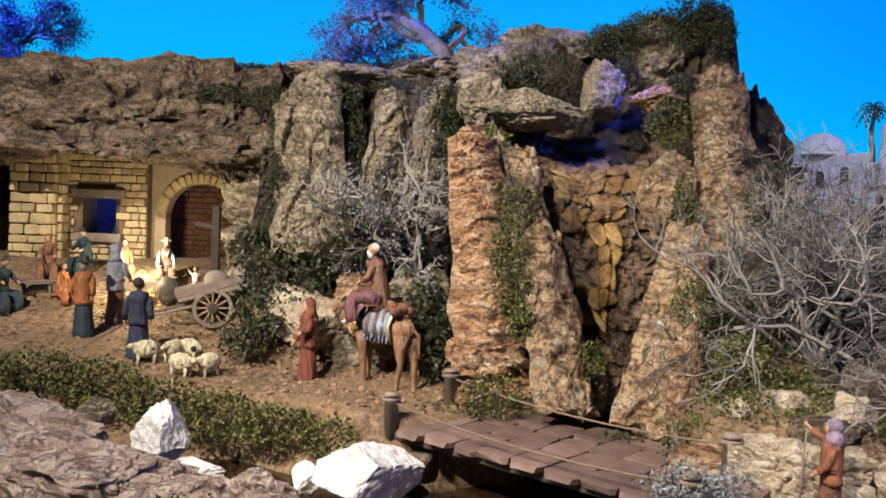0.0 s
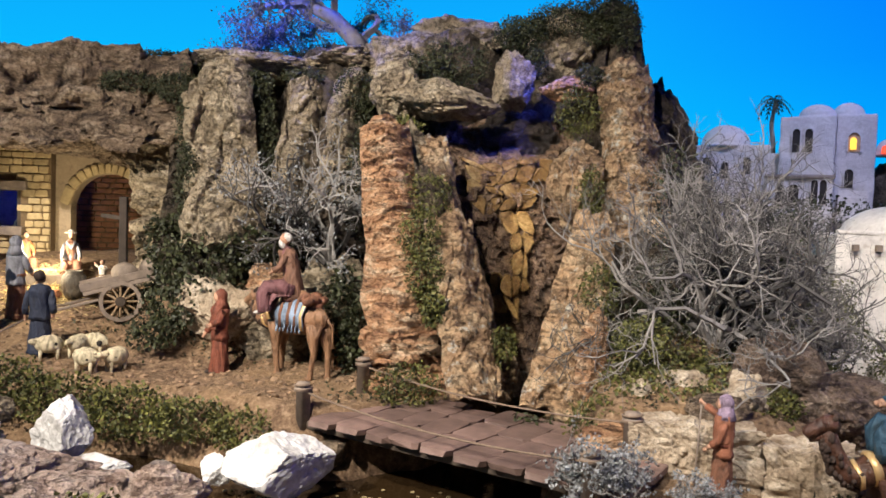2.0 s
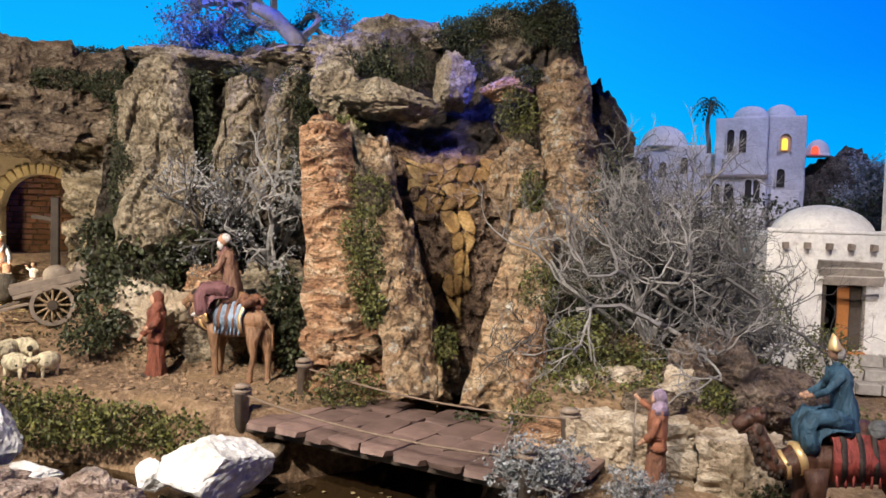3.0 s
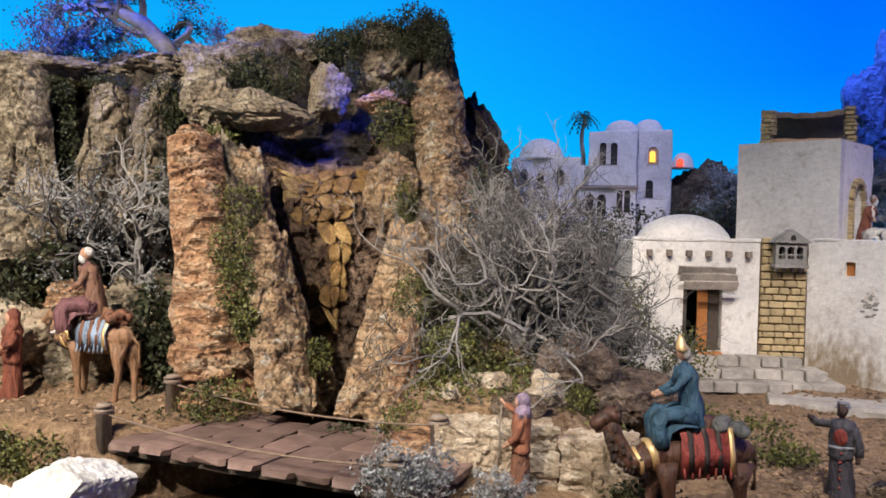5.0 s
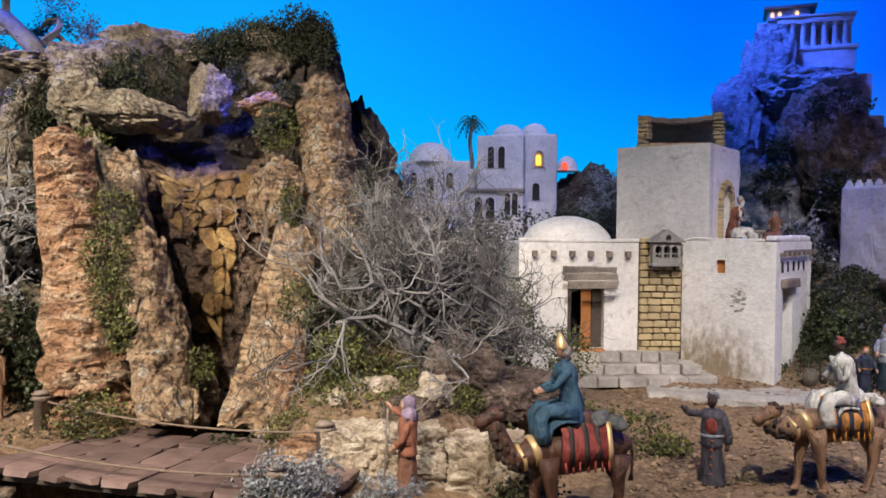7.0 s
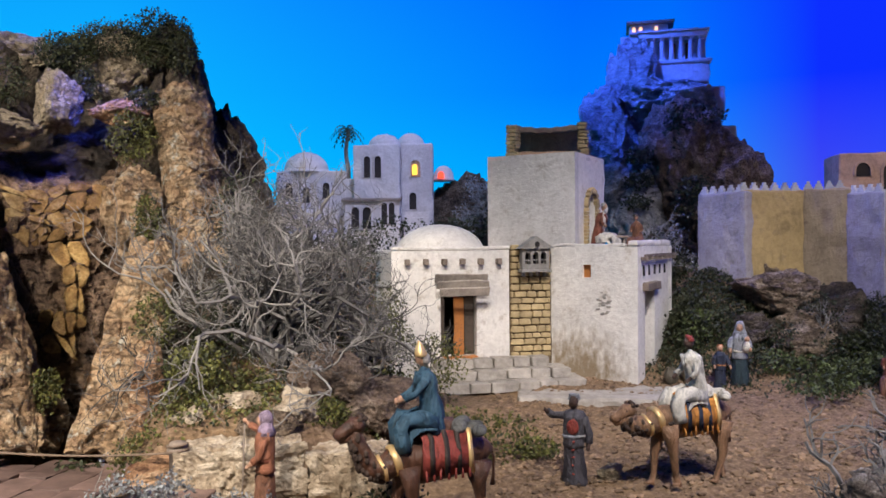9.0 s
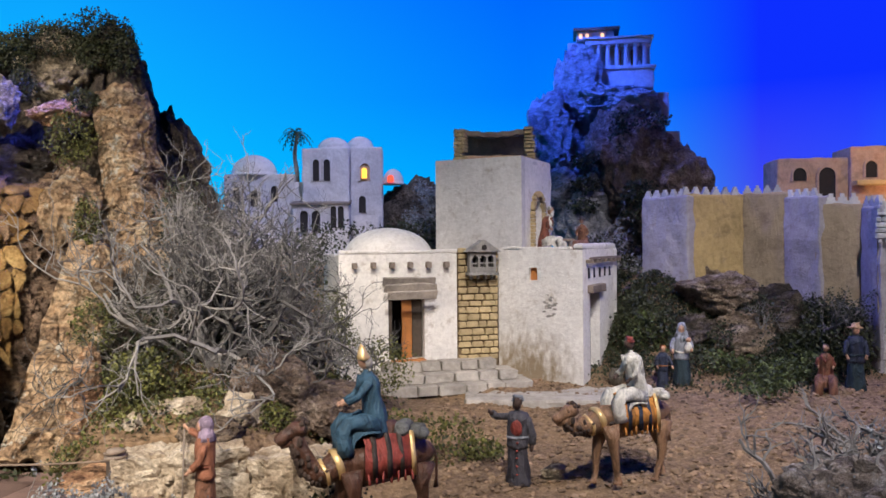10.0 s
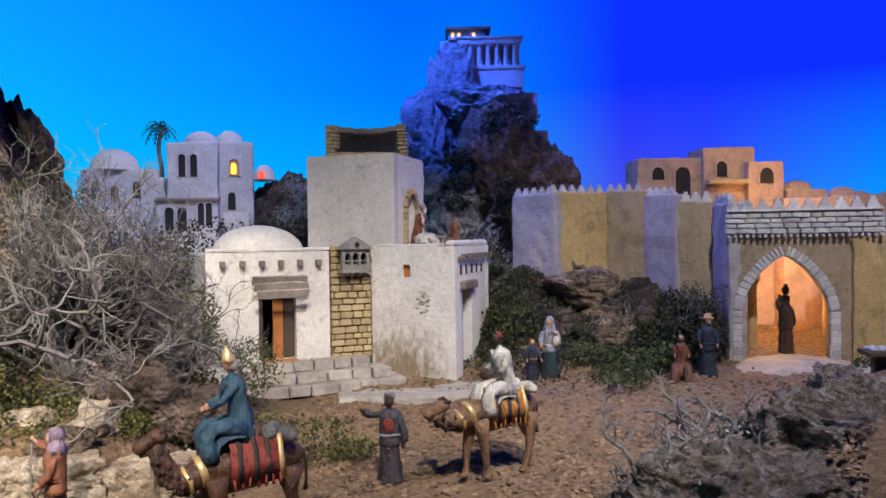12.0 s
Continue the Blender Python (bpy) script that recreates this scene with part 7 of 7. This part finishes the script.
# the three riders and their camels
camel(on_ground(-0.2, 3.14), 0.34, -40, CAMELTAN, tint("blue_white_saddlecloth", (0.25, 0.33, 0.45)), BROWN, "tan camel figurine with blue saddlecloth on the bank", -0.05, 0.06)
figurine((-0.225, 3.15, 0.3), 0.3, -100, tint("maroon_robe", (0.17, 0.07, 0.075)), tint("brown_tabard", (0.2, 0.1, 0.06)), "white-bearded rider figurine in maroon and cream", "bare", GREYHAIR, None, ((-0.16, -0.22, 0.45), (0.16, -0.22, 0.45)), True)
figurine(on_ground(-0.505, 3.2), 0.325, -60, RUST, RUST, "hooded rust-red standing figurine leading a camel", "hood", arms=((-0.2, -0.12, 0.42), (0.14, -0.2, 0.6)))
camel(on_ground(1.44, 1.86, 0.0), 0.34, -13, CAMELBROWN, REDCLOTH, HAIR, "dark brown camel figurine with red saddlecloth", 0.06, 0.08, tint("grey_fleece", (0.12, 0.12, 0.115), 0.85))
figurine((1.42, 1.87, 0.135), 0.265, -108, BLUECLOTH, BLUECLOTH, "crowned rider figurine in petrol-blue robes", "crown", tint("grey_beard_paint", (0.3, 0.27, 0.24)), None, ((-0.15, -0.32, 0.42), (0.13, -0.36, 0.46)), True, GOLD)
camel(on_ground(2.36, 1.78), 0.33, -16, CAMELTAN, tint("orange_saddlecloth", (0.5, 0.2, 0.03)), NAVY, "tan camel figurine with orange tassels on the soil", -0.14, 0.1, WHITECLOTH)
figurine((2.38, 1.77, 0.115), 0.27, -105, WHITECLOTH, WHITECLOTH, "dark-faced rider figurine in cream cloak and red turban", "turban", None, DARKSKIN, ((-0.15, -0.2, 0.45), (0.15, -0.2, 0.45)), True, REDCLOTH)
figurine(on_ground(2.07, 2.02), 0.3, -52, tint("charcoal_robe", (0.05, 0.045, 0.055)), tint("charcoal_coat", (0.06, 0.055, 0.065)), "dark standing figurine in charcoal robe, arm raised", "turban", None, DARKSKIN, ((-0.3, -0.12, 0.84), (0.17, -0.04, 0.42)), False, GREYCLOTH, None, "carved figurines", "bib")
figurine(on_ground(1.01, 2.06), 0.275, -112, BROWN, tint("russet_cloak", (0.27, 0.1, 0.05)), "brown-robed figurine with mauve hood pointing ahead", "hood", MAUVE, None, ((-0.3, -0.2, 0.86), (0.12, -0.16, 0.5)), False, RUST, ((-0.22, -0.24, 0.0), (-0.22, -0.2, 0.85)))
# people of the stable
figurine(on_ground(-1.49, 3.42), 0.33, 170, TEAL, ORANGECLOTH, "standing figurine in orange-brown shawl and dark skirt", "hat", arms=((-0.15, 0.05, 0.5), (0.16, -0.08, 0.5)))
figurine(on_ground(-1.42, 3.58), 0.345, 150, BROWN, GREYCLOTH, "standing figurine in grey shawl and brown skirt", "hood", arms=((-0.1, -0.15, 0.55), (0.15, -0.1, 0.5)))
figurine(on_ground(-1.19, 3.24), 0.32, 190, NAVY, NAVY, "small shepherd figurine in navy tunic with staff", "bare", arms=((-0.14, 0.02, 0.45), (0.16, 0.0, 0.42)), staff=((0.17, 0.0, 0.42), (0.75, 0.35, 0.1)))
figurine(on_ground(-1.3, 3.86), 0.22, 20, BROWN, GREYCLOTH, "kneeling figurine in white cap and shawl", "hat", WHITECLOTH, None, ((-0.16, -0.24, 0.35), (0.16, -0.24, 0.35)), True)
figurine(on_ground(-1.14, 3.8), 0.15, -30, BROWN, WHITECLOTH, "small cream figurine beside the manger", "bare", None, None, ((-0.2, -0.1, 0.9), (0.2, -0.1, 0.8)))
figurine(on_ground(-1.5, 3.86), 0.19, 30, BROWN, ORANGECLOTH, "seated figurine in brown beside the manger", "bare", None, None, ((-0.15, -0.2, 0.4), (0.15, -0.2, 0.4)), True)
figurine(on_ground(-1.72, 3.7), 0.18, 60, ORANGECLOTH, ORANGECLOTH, "crouching figurine in bright orange cloth", "bare", None, None, ((-0.15, -0.2, 0.3), (0.15, -0.2, 0.3)), True)
for x, y, h, turn, cl, hd in ((-1.95, 3.62, 0.24, 60, TEAL, "hat"), (-1.86, 3.86, 0.22, 20, BROWN, "hood"), (-1.7, 3.9, 0.22, -20, TEAL, "hat")):
    figurine(on_ground(x, y), h, turn, cl, cl, "seated figurine in dark clothes at a low table", hd, seated=True, arms=((-0.15, -0.3, 0.5), (0.15, -0.3, 0.5)))
figurine((-1.72, 4.36, 0.42), 0.22, 10, NAVY, NAVY, "dark seated figurine inside the stable window", "hood", seated=True)
# people of the village
figurine(on_ground(3.46, 2.44), 0.295, -50, TEAL, GREYCLOTH, "standing figurine in teal dress holding an infant", "hood", None, None, ((-0.14, -0.16, 0.55), (0.14, -0.16, 0.58)), False, WHITECLOTH, None, "carved figurines", "child")
figurine(on_ground(3.37, 2.48), 0.21, -40, NAVY, NAVY, "child-sized figurine in navy with a basket", "turban", None, arms=((-0.13, -0.1, 0.5), (0.2, -0.15, 0.5)), apron=ORANGECLOTH)
figurine(on_ground(3.83, 1.93), 0.23, -60, BROWN, RUST, "seated figurine in brown by the gate", "bare", seated=True)
figurine(on_ground(3.96, 1.86), 0.3, -50, TEAL, NAVY, "standing figurine in straw hat by the gate", "hat", tint("straw_hat", (0.5, 0.3, 0.16)))
figurine(on_ground(4.64, 1.77), 0.31, -30, HAIR, HAIR, "dark figurine carrying a jar on its head", "hood", None, DARKSKIN, ((-0.13, -0.02, 1.0), (0.16, -0.02, 0.5)), prop="jar")
figurine((3.13, 3.04, 0.64), 0.25, 40, WHITECLOTH, RUST, "seated figurine in rust vest on the terrace", "turban", GREYHAIR, seated=True)
figurine((3.32, 2.96, 0.64), 0.19, -60, BROWN, BROWN, "small seated figurine on the terrace", "hat", seated=True)


def low_table(at, turn, label):
    top = group_at("low_table", at, turn)
    tagged(top, label, "table")
    bar("tabletop", top, pose(0, 0, 0.06), (0.16, 0.09, 0.012), WOOD, 0.003)
    for x in (-0.06, 0.06):
        for y in (-0.03, 0.03):
            bar("leg", top, pose(x, y, 0), (0.012, 0.012, 0.06), WOOD, 0.002)


low_table(on_ground(-1.84, 3.72), 15, "low rough wooden table among seated figurines")
low_table((3.21, 3.03, 0.642), -40, "low dark wooden table on the terrace")


def sheep(at, s, turn, spots):
    bm = bmesh.new()
    ball(bm, (0, 0, 0.62 * s), (0.52 * s, 0.33 * s, 0.35 * s), 0, 3)
    for v in bm.verts:
        v.co += Vector(noise.noise_vector(v.co * 90 / (s * 10))) * 0.035 * s
    ball(bm, (-0.56 * s, 0, 0.72 * s), (0.17 * s, 0.11 * s, 0.12 * s), 0, 2)
    tube(bm, [(-0.4 * s, 0, 0.7 * s), (-0.52 * s, 0, 0.78 * s)], [0.17 * s, 0.12 * s], 9, 0)
    for y in (-1, 1):
        ball(bm, (-0.48 * s, y * 0.12 * s, 0.8 * s), (0.06 * s, 0.07 * s, 0.03 * s), 0, 1)
        for x in (-0.3, 0.3):
            tube(bm, [(x * s, y * 0.14 * s, 0.45 * s), (x * s, y * 0.14 * s, 0)], [0.075 * s, 0.05 * s], 7, 0)
    ball(bm, (0.5 * s, 0, 0.6 * s), (0.06 * s, 0.06 * s, 0.14 * s), 0, 1)
    for x, y, z in spots:
        ball(bm, (x * s, y * 0.2 * s, z * s), (0.13 * s, 0.1 * s, 0.13 * s), 1, 2)
    ob = part("sheep_figurine", bm, [WOOL, BLACKWOOL], None, smooth=True)
    ob.matrix_world = pose(*at, 0, 0, turn)
    tagged(ob, "cream sheep figurine with black patches", "figurine", "flock of sheep")


for x, y, t, sp in ((-1.16, 3.27, 20, ((0.2, -1, 0.65),)), (-1.07, 3.32, 70, ((-0.1, 1, 0.7),)), (-1.02, 3.36, -15, ((0.3, -1, 0.6),)), (-0.99, 3.17, 160, ((-0.2, 1, 0.6), (0.1, 1, 0.7))), (-0.9, 3.23, 55, ((-0.2, -1, 0.62),))):
    sheep(on_ground(x + 0.02, y - 0.07), 0.1, t, sp)


def cart():
    top = group_at("hand_cart", on_ground(-1.0, 3.6), 18)
    tagged(top, "wooden two-wheeled cart loaded with barrels and sacks", "cart")
    bar("bed", top, pose(0.02, 0.06, 0.15, 0, -14, 0), (0.34, 0.15, 0.018), WOOD, 0.003)
    for y in (-0.01, 0.13):
        bar("side_rail", top, pose(0.02, y, 0.17, 0, -14, 0), (0.36, 0.012, 0.035), WOOD, 0.003)
        bar("shaft", top, pose(-0.2, y, 0.06, 0, -14, 0), (0.24, 0.012, 0.012), WOOD, 0.003)
    for y in (-0.045, 0.165):
        bm = bmesh.new()
        n = 28
        rings = [[bm.verts.new((r * math.cos(2 * math.pi * i / n), q, r * math.sin(2 * math.pi * i / n))) for i in range(n)] for r, q in ((0.086, -0.009), (0.086, 0.009), (0.07, 0.009), (0.07, -0.009))]
        for a in range(4):
            for i in range(n):
                bm.faces.new((rings[a][i], rings[a][(i + 1) % n], rings[(a + 1) % 4][(i + 1) % n], rings[(a + 1) % 4][i]))
        bmesh.ops.recalc_face_normals(bm, faces=bm.faces)
        bmesh.ops.transform(bm, matrix=pose(0, y, 0.09), verts=bm.verts)
        wheel = part("wheel", bm, WOOD, top)
        for i in range(12):
            bm = bmesh.new()
            a = 2 * math.pi * i / 12
            tube(bm, [(0.012 * math.cos(a), y, 0.09 + 0.012 * math.sin(a)), (0.075 * math.cos(a), y, 0.09 + 0.075 * math.sin(a))], [0.0055, 0.0045], 6)
            part("spoke", bm, tint("pale_spoke_wood", (0.34, 0.24, 0.14)) if i == 0 and y < 0 else bpy.data.materials["pale_spoke_wood_cloth"] if "pale_spoke_wood_cloth" in bpy.data.materials else bpy.data.materials["pale_spoke_wood"], wheel)
        bm = bmesh.new()
        lathe(bm, [(0.02, -0.018), (0.022, 0), (0.02, 0.018)], pose(0, y, 0.09, 90, 0, 0), 12)
        part("hub", bm, DARKWOOD, wheel)
    for x, z, r in ((0.02, 0.2, 0.05), (0.13, 0.23, 0.042)):
        bm = bmesh.new()
        lathe(bm, [(r * 0.78, -0.06), (r * 0.95, -0.03), (r, 0), (r * 0.95, 0.03), (r * 0.78, 0.06)], pose(x, 0.06, z, 90, 0, 20), 16)
        part("barrel", bm, WOOD, top, "small pale wooden barrel", smooth=True)


cart()


def pot(at, r, h, material, label):
    bm = bmesh.new()
    lathe(bm, [(r * 0.6, 0), (r * 0.85, h * 0.2), (r, h * 0.5), (r * 0.92, h * 0.78), (r * 0.62, h * 0.92), (r * 0.72, h), (r * 0.55, h * 0.99), (r * 0.5, h * 0.9)], None, 20)
    ob = part("clay_pot", bm, material, smooth=True)
    ob.matrix_world = pose(*at)
    tagged(ob, label, "pot")


CLAY, OLIVECLAY = tint("orange_clay", (0.42, 0.16, 0.06)), tint("olive_glaze", (0.12, 0.1, 0.07))
pot(on_ground(-1.235, 3.72), 0.055, 0.125, OLIVECLAY, "large olive-brown glazed jar beside the cart")
pot(on_ground(-1.31, 3.7), 0.03, 0.05, CLAY, "small orange clay pot on the ground")
pot(on_ground(3.33, 2.62), 0.05, 0.1, OLIVECLAY, "dark round jar against the house wall")
pot(on_ground(3.24, 2.66), 0.035, 0.08, OLIVECLAY, "dark round jar against the house wall")


def post():
    top = group_at("old_post", on_ground(-1.02, 3.7))
    tagged(top, "dark split wooden post with a crosspiece", "post")
    bar("upright", top, pose(0, 0, -0.05), (0.032, 0.028, 0.55), DARKWOOD, 0.004, 3, "", 0.006)
    bar("crosspiece", top, pose(-0.04, 0, 0.4, 0, 8, 0), (0.11, 0.02, 0.018), DARKWOOD, 0.003, 4)


post()


def manger():
    top = group_at("straw_manger", on_ground(-1.38, 3.8))
    tagged(top, "straw-filled manger under a bright lamp", "manger")
    bar("trough", top, pose(0, 0, 0), (0.16, 0.09, 0.05), WOOD, 0.004)
    g = np.random.default_rng(3)
    paths = []
    for _ in range(260):
        p = np.array([g.uniform(-0.09, 0.09), g.uniform(-0.05, 0.05), 0.05 + g.uniform(0, 0.02)])
        d = g.normal(0, 1, 3) * np.array([1, 1, 0.3])
        paths.append(([p, p + d / np.linalg.norm(d) * 0.035], 0.0012, 0.001))
    V, F = twigs(paths, 3)
    tagged(raw("straw", V, F, tint("pale_straw", (0.7, 0.55, 0.25), 0.8), top), kind="stuff")


manger()


def straw_litter():
    g = np.random.default_rng(8)
    paths = []
    for _ in range(900):
        x, y = -1.37 + g.normal(0, 0.1), 3.72 + g.normal(0, 0.07)
        p = np.array([x, y, height(x, y) + 0.004 + g.uniform(0, 0.012)])
        d = g.normal(0, 1, 3) * np.array([1, 1, 0.25])
        paths.append(([p, p + d / np.linalg.norm(d) * 0.04], 0.0014, 0.001))
    V, F = twigs(paths, 3)
    tagged(raw("straw_litter", V, F, bpy.data.materials["pale_straw"]), "pale straw strewn before the manger", "straw", kind="stuff")


straw_litter()
lamp = bpy.data.lights.new("manger_lamp", "POINT")
lamp.energy, lamp.color, lamp.shadow_soft_size = 11.0, (1.0, 0.84, 0.58), 0.03
new("manger_lamp", lamp).matrix_world = pose(-1.38, 3.72, 0.46)
